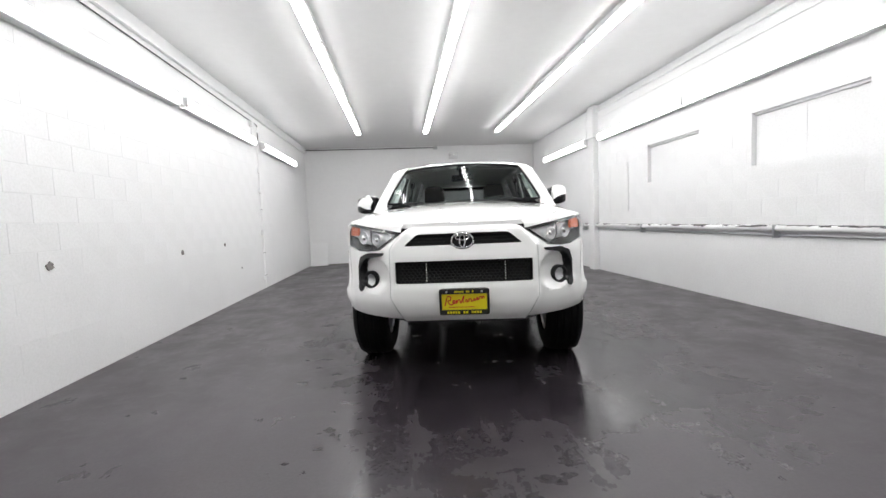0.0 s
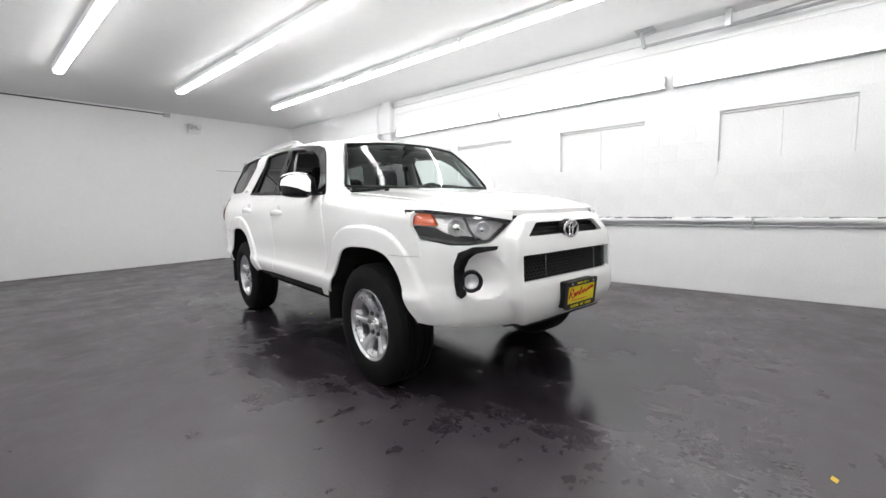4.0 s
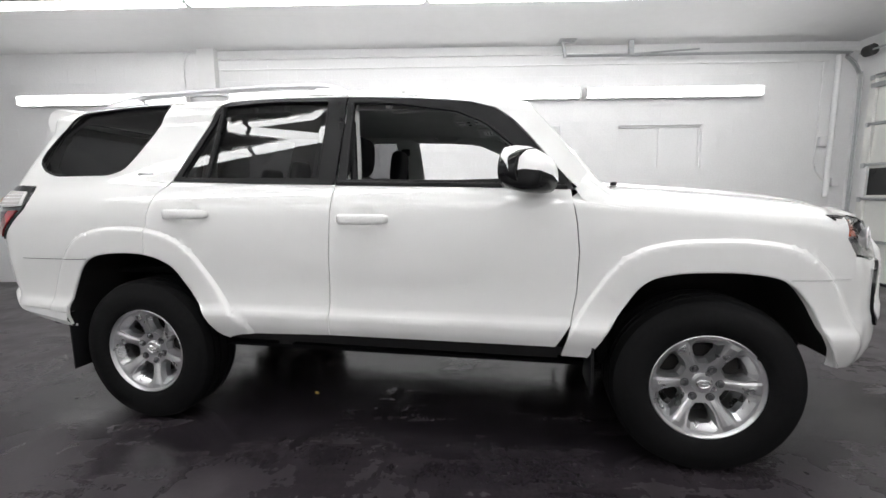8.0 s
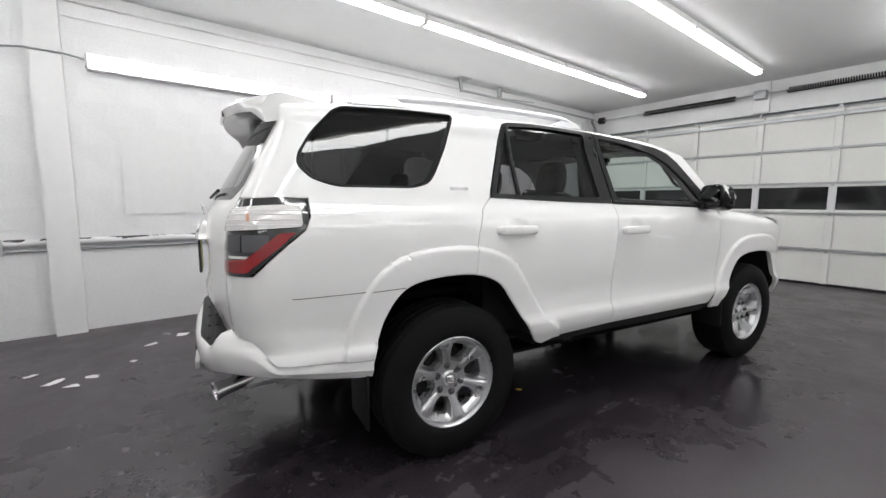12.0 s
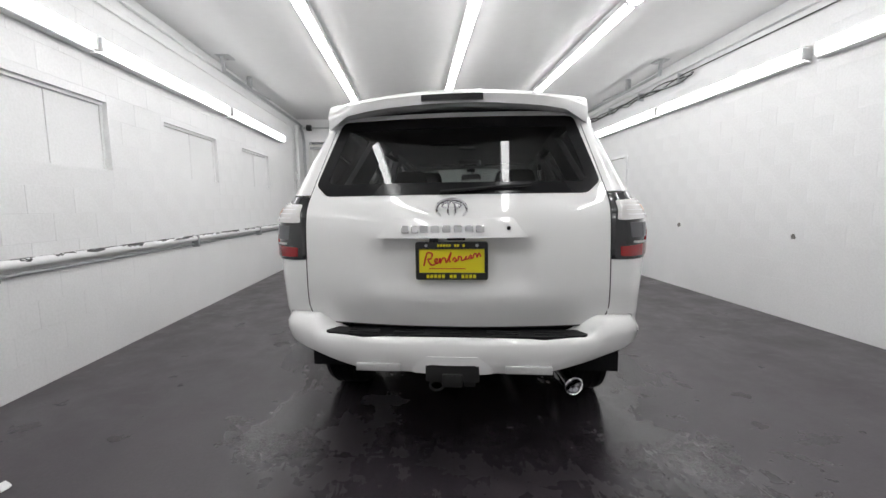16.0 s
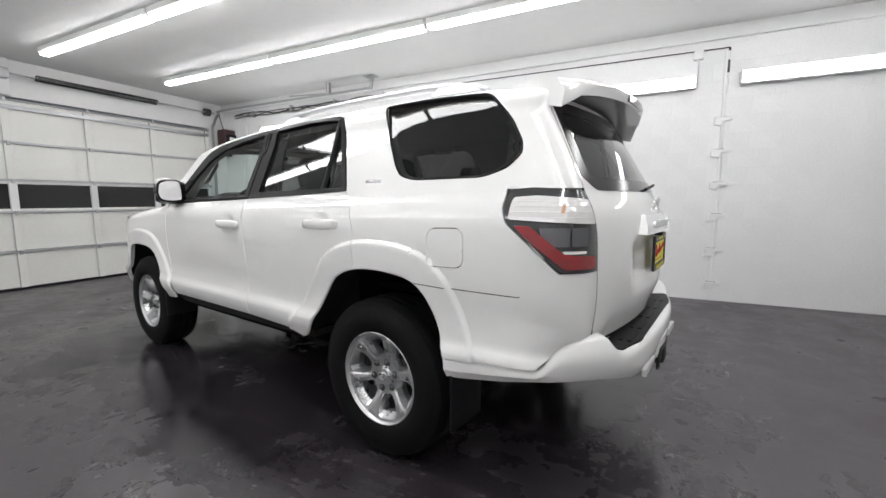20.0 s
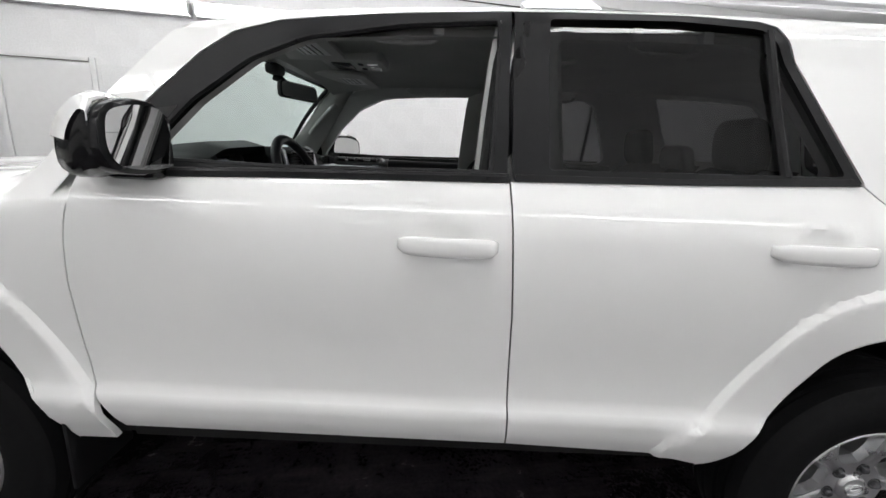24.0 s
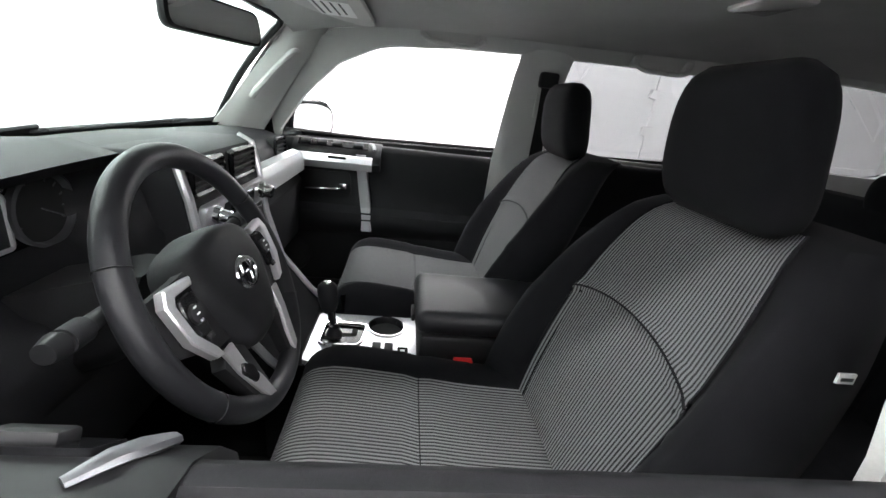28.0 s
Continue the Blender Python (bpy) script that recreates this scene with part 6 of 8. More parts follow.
# rear bumper: swept section round the tail
plan = spline([(0.934, 1.825), (0.925, 1.88), (0.9095, 1.96), (0.899, 2.08), (0.880, 2.19), (0.848, 2.28), (0.782, 2.36), (0.69, 2.42), (0.55, 2.468), (0.3, 2.502), (0.0, 2.51)], per=5)
path = plan + [(-x, y) for x, y in plan[-2::-1]]
rings = []
for k, (x, y) in enumerate(path):
    s = abs(x)
    n = Vector((x * 1.1, (y - 1.75) * 1.5 * step_((0.93 - s) / 0.12))).normalized()
    horn = step_((y - 2.20) / 0.11) * step_((s - 0.60) / 0.09)
    mid = step_((0.70 - s) / 0.09)
    top = 0.601 + 0.022 * step_((y - 1.84) / 0.4) + 0.112 * horn + 0.038 * mid * (1 - horn)
    bot = 0.514 + 0.058 * step_((y - 1.84) / 0.5) - 0.075 * step_((0.80 - s) / 0.45)
    f = lambda d, z: (x - n.x * d, y - n.y * d, z)
    lean, soft = 0.012 * horn, 0.2 + 0.8 * step_((y - 2.0) / 0.15)
    deep = 0.04 + 0.10 * step_((y - 1.9) / 0.2)
    rings.append([f(deep, top + 0.002 * soft), f(0.03 + 0.02 * soft + lean, top + 0.003 * soft), f(0.022 * soft + lean, top), f(0.008 * soft + lean, top - 0.01 * soft), f(0.0, top - 0.03 * soft - 0.02 * horn), f(0.0, (top + bot) / 2), f(0.010, bot + 0.03), f(0.024, bot + 0.008), f(0.05, bot), f(0.012 + deep, bot + 0.012)])
rb = part("rear_bumper", loft(rings, close_ring=False, caps=False), PAINT, car, "white rear bumper with black step pad")
part("step_pad", panel(rounded([(-0.60, 2.36), (0.60, 2.36), (0.59, 2.438), (0.4, 2.478), (-0.4, 2.478), (-0.59, 2.438)], 0.015, 2), lambda x, y: (x, y, 0.669), step=0.06, rim=0.02, inward=lambda a, b: (0, 0, -1)), BLACK, rb, "black ribbed step pad")
for k in range(5):
    for r in range(2):
        part("tread_rib", box(-0.5 + k * 0.21, -0.36 + k * 0.21, 2.40 + r * 0.034, 2.418 + r * 0.034, 0.669, 0.674, 0.002, 1), BLACK, rb)
for s in (-1, 1):
    part("rear_reflector", box(s * 0.33 - 0.1, s * 0.33 + 0.1, 2.488, 2.507, 0.512, 0.546, 0.004), principled("pale_grey_tape", (0.55, 0.55, 0.55), 0.4) if s < 0 else bpy.data.materials["pale_grey_tape"], rb, "pale grey bumper insert")
part("hitch_surround", panel(rounded([(-0.185, 0.505), (0.185, 0.505), (0.15, 0.585), (-0.15, 0.585)], 0.02, 3), lambda x, z: (x, 2.516 - 0.02 * (x / 0.19) ** 2 - 0.2 * max(0.0, 0.53 - z), z), holes=[rounded([(-0.12, 0.51), (0.12, 0.51), (0.105, 0.548), (-0.105, 0.548)], 0.012, 2)], step=0.05, rim=0.03, inward=lambda a, b: (0, -1, 0)), PAINT, rb)
hitch = part("tow_hitch", box(-0.045, 0.045, 2.30, 2.52, 0.448, 0.51, 0.008), DARK, car, "black tow hitch receiver")
part("hitch_plate", box(-0.118, 0.118, 2.44, 2.511, 0.47, 0.546, 0.006), DARK, hitch)
part("chain_loop", tube([(0.07 + 0.03 * math.cos(k), 2.50, 0.45 + 0.022 * math.sin(k)) for k in [j * math.tau / 12 for j in range(12)]], 0.006, 6, closed=True), DARK, hitch)
part("connector", box(-0.10, -0.05, 2.44, 2.5, 0.445, 0.48, 0.006), DARK, hitch)
ex = part("exhaust_tip", lathe([(-0.2, 0.03), (-0.03, 0.036), (0.0, 0.043), (0.006, 0.04), (0.0, 0.036), (-0.15, 0.033)], 24, "Y"), CHROME, car, "polished exhaust tip")
ex.matrix_basis = pose(-0.535, 2.43, 0.434, -9, 0, 14)

# --- wheels ---
def wheel(label):
    """Six-spoke wheel, outer face towards +X, hub at the origin."""
    w = new("wheel")
    w["label"] = label
    prof = [(-0.125, 0.231), (-0.135, 0.25), (-0.138, 0.30), (-0.13, 0.345), (-0.112, 0.378), (-0.09, 0.387)]
    tread = []
    for x in (-0.072, -0.03, 0.03, 0.072):
        tread += [(x - 0.009, 0.391), (x - 0.006, 0.381), (x + 0.006, 0.381), (x + 0.009, 0.391)]
    prof += tread + [(0.09, 0.387), (0.112, 0.378), (0.122, 0.362), (0.124, 0.352), (0.13, 0.345), (0.138, 0.30), (0.135, 0.266), (0.128, 0.244), (0.118, 0.231)]
    ty = part("tyre", lathe(prof, 72), RUBBER, w, "black all-terrain tyre")
    rim = part("rim", lathe([(0.03, 0.228), (0.108, 0.230), (0.118, 0.233), (0.121, 0.228), (0.113, 0.221), (0.095, 0.214), (-0.1, 0.205), (-0.11, 0.228)], 60), ALLOY, w, "silver alloy rim")

    def dish(a, b, deep=0.0):
        r = math.hypot(a, b)
        return (lerp_table([(0.0, 0.062), (0.05, 0.066), (0.085, 0.068), (0.12, 0.077), (0.17, 0.092), (0.22, 0.106)], r) - deep, a, b)
    def turned(shape, k):
        c, s = math.cos(radians(30 + 60 * k)), math.sin(radians(30 + 60 * k))
        return [(c * u - s * v, s * u + c * v) for u, v in shape]
    # every window is a black opening at the bottom of a bevelled pocket
    pocket = [(0.090, -0.022), (0.118, -0.044), (0.150, -0.056), (0.190, -0.064), (0.204, -0.048), (0.209, 0.0), (0.204, 0.048), (0.190, 0.064), (0.150, 0.056), (0.118, 0.044), (0.090, 0.022)]
    opening = [(0.102, -0.020), (0.123, -0.036), (0.148, -0.046), (0.172, -0.049), (0.182, -0.038), (0.185, 0.0), (0.182, 0.038), (0.172, 0.049), (0.148, 0.046), (0.123, 0.036), (0.102, 0.020)]
    disc = [(0.219 * math.cos(k * math.tau / 60), 0.219 * math.sin(k * math.tau / 60)) for k in range(60)]
    face = part("spokes", panel(disc, dish, holes=[turned(pocket, k) for k in range(6)], step=0.02, rim=0.0), ALLOY, rim)
    for k in range(6):
        out_, in_ = turned(pocket, k), turned(opening, k)
        part("pocket", loft([[dish(a, b) for a, b in out_], [dish(a, b, 0.004) for a, b in [(p[0] * 0.93 + q[0] * 0.07, p[1] * 0.93 + q[1] * 0.07) for p, q in zip(out_, in_)]], [dish(a, b, 0.026) for a, b in in_], [dish(a * 0.99, b * 0.99, 0.06) for a, b in in_]], caps=False), ALLOY, face, sharp=20)
        m = Matrix.Rotation(radians(60 * k), 4, "X")
        ridge = loft([[(dish(r, 0)[0] + 0.0005, r, -wd), (dish(r, 0)[0] + h * 0.75, r, -wd * 0.62), (dish(r, 0)[0] + h, r, 0.0), (dish(r, 0)[0] + h * 0.75, r, wd * 0.62), (dish(r, 0)[0] + 0.0005, r, wd)] for r, wd, h in ((0.088, 0.012, 0.002), (0.10, 0.014, 0.007), (0.15, 0.019, 0.009), (0.195, 0.029, 0.008), (0.214, 0.031, 0.001))], close_ring=False, caps=False)
        ridge.transform(m)
        part("spoke_ridge", ridge, ALLOY, face, sharp=15)
        t = radians(60 * k)
        nut = lathe([(0.06, 0.0125), (0.078, 0.0125), (0.083, 0.008), (0.084, 0.0)], 6)
        nut.transform(Matrix.Translation((0, 0.072 * math.cos(t), 0.072 * math.sin(t))))
        part("lug_nut", nut, ALLOYSHADE, w)
        seat = lathe([(0.0665, 0.019), (0.0705, 0.018), (0.069, 0.014), (0.055, 0.013)], 14)
        seat.transform(Matrix.Translation((0, 0.072 * math.cos(t), 0.072 * math.sin(t))))
        part("nut_seat", seat, ALLOYSHADE, w)
    cap = part("hub_cap", lathe([(0.055, 0.046), (0.07, 0.044), (0.078, 0.036), (0.08, 0.0)], 30), ALLOY, w)
    oval = lambda a, b, cz, n=20: [(0.0805, a * math.cos(i * math.tau / n), cz + b * math.sin(i * math.tau / n)) for i in range(n)]
    part("emblem", tube(oval(0.026, 0.018, 0), 0.003, 6, closed=True), CHROME, cap)
    part("emblem", tube(oval(0.016, 0.006, 0.006), 0.0025, 6, closed=True), CHROME, cap)
    part("brake_disc", lathe([(0.0, 0.06), (0.0, 0.155), (-0.024, 0.155), (-0.024, 0.06)], 40), DARKIRON, w)
    part("caliper", box(-0.04, 0.03, 0.07, 0.16, 0.02, 0.13, 0.015), DARKIRON, w)
    part("drum", lathe([(-0.02, 0.0), (-0.02, 0.1), (-0.12, 0.1), (-0.12, 0.0)], 24), DARK, w)
    return w


w0 = wheel("black tyre on a silver six-spoke alloy wheel")
w0.parent = car
HUBZ = 0.39
w0.matrix_basis = pose(0.768, -1.395, HUBZ, 0, 0, 0)
for x, y, rx, rz in ((0.768, 1.395, 14, 0), (-0.768, -1.395, 0, 180), (-0.768, 1.395, -20, 180)):
    copy_thing(w0, pose(x, y, HUBZ, rx, 0, rz))

# --- underneath ---
# added unseen box, blocks light coming across between the front wheel wells
part("engine_block", box(-0.45, 0.45, -1.88, -0.97, 0.575, 1.06, 0.02), DARK, car)
ub = part("underbody", box(-0.60, 0.60, -1.9, 2.2, 0.48, 0.58, 0.02), DARK, car)
for s in (-1, 1):
    part("frame_rail", box(s * 0.52 - 0.05, s * 0.52 + 0.05, -1.72, 1.9, 0.38, 0.49, 0.01), DARK, ub)
    part("sill_box", box(*sorted((s * 0.6, s * 0.86)), -0.9, 0.88, 0.49, 0.53), DARK, ub)
part("rear_axle", tube([(-0.7, 1.395, 0.39), (0.7, 1.395, 0.39)], 0.05, 12), DARK, ub)
part("differential", lathe([(-0.12, 0.0), (-0.1, 0.1), (0, 0.14), (0.1, 0.1), (0.12, 0.0)], 20), DARK, ub).matrix_basis = pose(0.05, 1.395, 0.39)
part("front_axle", tube([(-0.7, -1.395, 0.39), (0.7, -1.395, 0.39)], 0.035, 10), DARK, ub)
part("exhaust_pipe", tube(spline([(-0.3, -0.5, 0.36), (-0.35, 0.6, 0.36), (-0.55, 1.2, 0.55), (-0.55, 1.7, 0.5), (-0.5, 2.3, 0.43)], per=4), 0.03, 10), STEEL, ub)
part("spare_tyre", lathe([(-0.1, 0.2), (-0.11, 0.3), (-0.08, 0.37), (0.08, 0.37), (0.11, 0.3), (0.1, 0.2)], 36, "Z"), RUBBER, ub).matrix_basis = pose(0.1, 1.98, 0.56)
part("fuel_tank", box(0.1, 0.5, 0.3, 1.0, 0.34, 0.45, 0.03), DARK, ub)
part("side_step_bracket", box(-0.84, -0.6, 0.55, 0.62, 0.46, 0.5), DARK, ub)

# ---------------- cabin ----------------
DOORS = {-1: bpy.data.objects["front_door"], 1: bpy.data.objects["front_door.001"]}
REARDOORS = {-1: bpy.data.objects["rear_door"], 1: bpy.data.objects["rear_door.001"]}


def sheet(fn, us, vs, uv=None):
    """A grid of faces on fn(u, v); uv(u, v) gives texture coordinates."""
    bm = bmesh.new()
    lay = bm.loops.layers.uv.new("UVMap") if uv else None
    g = [[bm.verts.new(fn(u, v)) for u in us] for v in vs]
    for j in range(len(vs) - 1):
        for i in range(len(us) - 1):
            f = bm.faces.new((g[j][i], g[j][i + 1], g[j + 1][i + 1], g[j + 1][i]))
            if uv:
                for lp, (a, b) in zip(f.loops, ((i, j), (i + 1, j), (i + 1, j + 1), (i, j + 1))):
                    lp[lay].uv = uv(us[a], vs[b])
    return bm


def steps(a, b, n):
    return [a + (b - a) * i / n for i in range(n + 1)]


def ring_body(fn, back, us, vs):
    """Bolsters, sides and back of a padded form whose front is fn(u, v) and whose other side is back(v)."""
    rings = []
    for v in vs:
        rings.append([fn(u, v) for u in us] + back(v))
    return loft(rings)


# --- seats ---
def seat(name, label, xc, dy=0.0, half=1.0, striped=True, tall=1.0):
    ycl = [(0, 0.115), (0.25, 0.155), (0.5, 0.20), (0.75, 0.25), (0.93, 0.30), (1.0, 0.345)]
    zcl = [(0, 0.84), (0.25, 0.97), (0.5, 1.10), (0.75, 1.225), (0.93, 1.315), (1.0, 1.345)]
    wid = [(0, 0.225), (0.25, 0.258), (0.5, 0.268), (0.7, 0.255), (0.85, 0.23), (0.93, 0.205), (1.0, 0.165)]
    fwd = [(0, 0.085), (0.3, 0.082), (0.55, 0.06), (0.8, 0.03), (1.0, 0.0)]

    def front(u, v):
        a = abs(u)
        f = step_((a - 0.5) / 0.26) - 0.75 * step_((a - 0.82) / 0.18)
        dent = 0.008 * math.cos(min(1, a / 0.5) * math.pi / 2) - 0.006 * math.exp(-((v - 0.56 - 0.06 * (1 - (a / 0.55) ** 2)) / 0.02) ** 2)
        return (xc + half * smooth_table(wid, v) * math.sin(u * 1.35) / math.sin(1.35), dy + smooth_table(ycl, v) - smooth_table(fwd, v) * f + dent, smooth_table(zcl, v) * tall + 0.84 * (1 - tall))

    def back(v):
        w, y, z = smooth_table(wid, v) * half, dy + smooth_table(ycl, v), smooth_table(zcl, v) * tall + 0.84 * (1 - tall)
        return [(xc + w * a, y + b, z) for a, b in ((1.04, 0.03), (1.0, 0.075), (0.8, 0.115), (0.3, 0.125), (-0.3, 0.125), (-0.8, 0.115), (-1.0, 0.075), (-1.04, 0.03))]
    vs = steps(0, 1, 26)
    us = [-1, -0.95, -0.9, -0.84, -0.78, -0.72, -0.66, -0.6, -0.55, -0.4, -0.2, 0, 0.2, 0.4, 0.55, 0.6, 0.66, 0.72, 0.78, 0.84, 0.9, 0.95, 1]
    root = part(name, ring_body(front, back, us, vs), FABRIC, car, label, 60)
    cover = STRIPED if striped else FABRIC

    def lifted(u, v):
        p = front(u, v)
        return (p[0], p[1] - 0.003, p[2] + 0.001)
    cu = steps(-0.55, 0.55, 16)
    part("backrest_centre", sheet(lifted, cu, steps(0, 1, 40), lambda u, v: (front(u, 0.5)[0] - xc, v * 0.5)), cover, root, "grey striped fabric" if striped else "", 60)
    for u in (-0.55, 0.55):
        part("piping", tube([lifted(u, v) for v in vs], 0.003, 5), FABRIC, root)
    part("seam", tube([lifted(u, 0.56 + 0.06 * (1 - (u / 0.55) ** 2)) for u in cu], 0.002, 5), FABRIC, root)
    # cushion
    zt = [(0, 0.885), (0.3, 0.895), (0.6, 0.915), (0.85, 0.925), (0.93, 0.915), (0.98, 0.885), (1.0, 0.83)]
    yt = [(0, 0.15), (0.93, -0.325), (0.98, -0.35), (1.0, -0.362)]

    def top(u, v):
        a = abs(u)
        f = step_((a - 0.48) / 0.3) - 1.1 * step_((a - 0.84) / 0.16)
        z = smooth_table(zt, v) + 0.026 * f * (1 - 0.7 * step_((v - 0.8) / 0.2)) - 0.005 * math.cos(min(1, a / 0.5) * math.pi / 2) - 0.005 * math.exp(-((v - 0.5) / 0.02) ** 2)
        return (xc + half * 0.228 * math.sin(u * 1.35) / math.sin(1.35), dy + lerp_table(yt, v), z - 0.012)

    def under(v):
        y = dy + lerp_table(yt, v)
        return [(xc + half * a, y + (0.04 if v > 0.9 else 0), z) for a, z in ((0.24, 0.84), (0.238, 0.78), (0.21, 0.70), (-0.21, 0.70), (-0.238, 0.78), (-0.24, 0.84))]
    cvs = steps(0, 0.9, 16) + [0.93, 0.955, 0.98, 0.99, 1.0]
    part("seat_cushion", ring_body(top, under, us, cvs), FABRIC, root, "", 60)

    def ctop(u, v):
        p = top(u, v)
        return (p[0], p[1], p[2] + 0.003)
    part("cushion_centre", sheet(ctop, cu, cvs[:-2], lambda u, v: (top(u, 0.5)[0] - xc, v * 0.5)), cover, root, "grey striped fabric" if striped else "", 60)
    part("seam", tube([ctop(u, 0.5) for u in cu], 0.0016, 5), FABRIC, root)
    part("seat_base", box(xc - 0.21 * half, xc + 0.21 * half, dy - 0.30, dy + 0.2, 0.42, 0.72, 0.02), BLACK, root)
    return root


def headrest(root, xc, y, z, w=0.132, h=0.215, d=0.10, lean=0.05):
    rings = []
    for k in range(15):
        t = k / 14
        s = max(0.0, 1 - abs(2 * t - 1) ** 3.5) ** 0.5
        ww, dd = w * (0.72 + 0.28 * s) * (1.0 - 0.16 * t * t), d / 2 * (0.45 + 0.55 * s)
        yc, zz = y + d / 2 - lean * t + 0.025 * t * t, z + h * t
        rings.append([(xc + ww * math.copysign(abs(math.cos(a)) ** 0.55, math.cos(a)), yc + dd * math.copysign(abs(math.sin(a)) ** 0.7, math.sin(a)) - 0.012 * math.cos(a) ** 2, zz) for a in [j * math.tau / 28 for j in range(28)]])
    hr = part("headrest", loft(rings), FABRIC, root, "", 60)
    for s in (-1, 1):
        part("headrest_post", tube([(xc + s * 0.055, y + 0.06, z - 0.09), (xc + s * 0.055, y + 0.055, z + 0.02)], 0.006, 8), CHROME, hr)
    return hr


drv = seat("driver_seat", "black fabric driver seat with grey striped centre", 0.37)
headrest(drv, 0.372, 0.272, 1.335)
psg = seat("passenger_seat", "black fabric passenger seat with grey striped centre", -0.37)
headrest(psg, -0.37, 0.285, 1.335)
part("label_tag", box(0.632, 0.635, 0.270, 0.290, 1.236, 1.248, 0.0008), WHITEMARK, drv, "small white fabric label")
part("tag_text", box(0.6345, 0.636, 0.273, 0.286, 1.240, 1.2435), ALLOYSHADE, drv)
part("belt_buckle", box(0.135, 0.165, -0.02, 0.022, 0.76, 0.90, 0.006), BLACK, drv)
part("buckle_button", box(0.138, 0.162, -0.024, 0.02, 0.892, 0.908, 0.003), REDBUTTON, drv, "red release button")
part("recline_lever", box(0.625, 0.64, -0.02, 0.12, 0.76, 0.80, 0.006), BLACK, drv)
for nm, xc, hf in (("rear_seat", 0.40, 0.98), ("rear_seat", -0.22, 1.5)):
    rs = seat(nm, "black fabric rear seat section", xc, 0.80, hf, False, 0.96)
    headrest(rs, 0.40 if xc > 0 else -0.40, 1.115, 1.315, 0.125, 0.18, 0.09)
    if xc < 0:
        headrest(rs, 0.0, 1.12, 1.29, 0.11, 0.12, 0.08)

# --- floor, bulkhead, load bay ---
part("cabin_floor", box(-0.74, 0.74, -0.98, 1.3, 0.40, 0.42), CARPET, car)
part("bulkhead", prism([(-1.02, 0.42), (-0.98, 0.42), (-0.90, 0.7), (-0.93, 1.24), (-1.0, 1.24)], -0.76, 0.76, "X"), CARPET, car)
part("load_floor", box(-0.66, 0.66, 1.2, 2.28, 0.78, 0.82, 0.01), CARPET, car)
part("load_front", box(-0.66, 0.66, 1.18, 1.2, 0.42, 0.82), CARPET, car)
part("centre_tunnel", prism(rounded([(-0.15, 0.42), (0.15, 0.42), (0.12, 0.62), (-0.12, 0.62)], 0.04, 3), -0.98, 1.2, "Y"), CARPET, car)

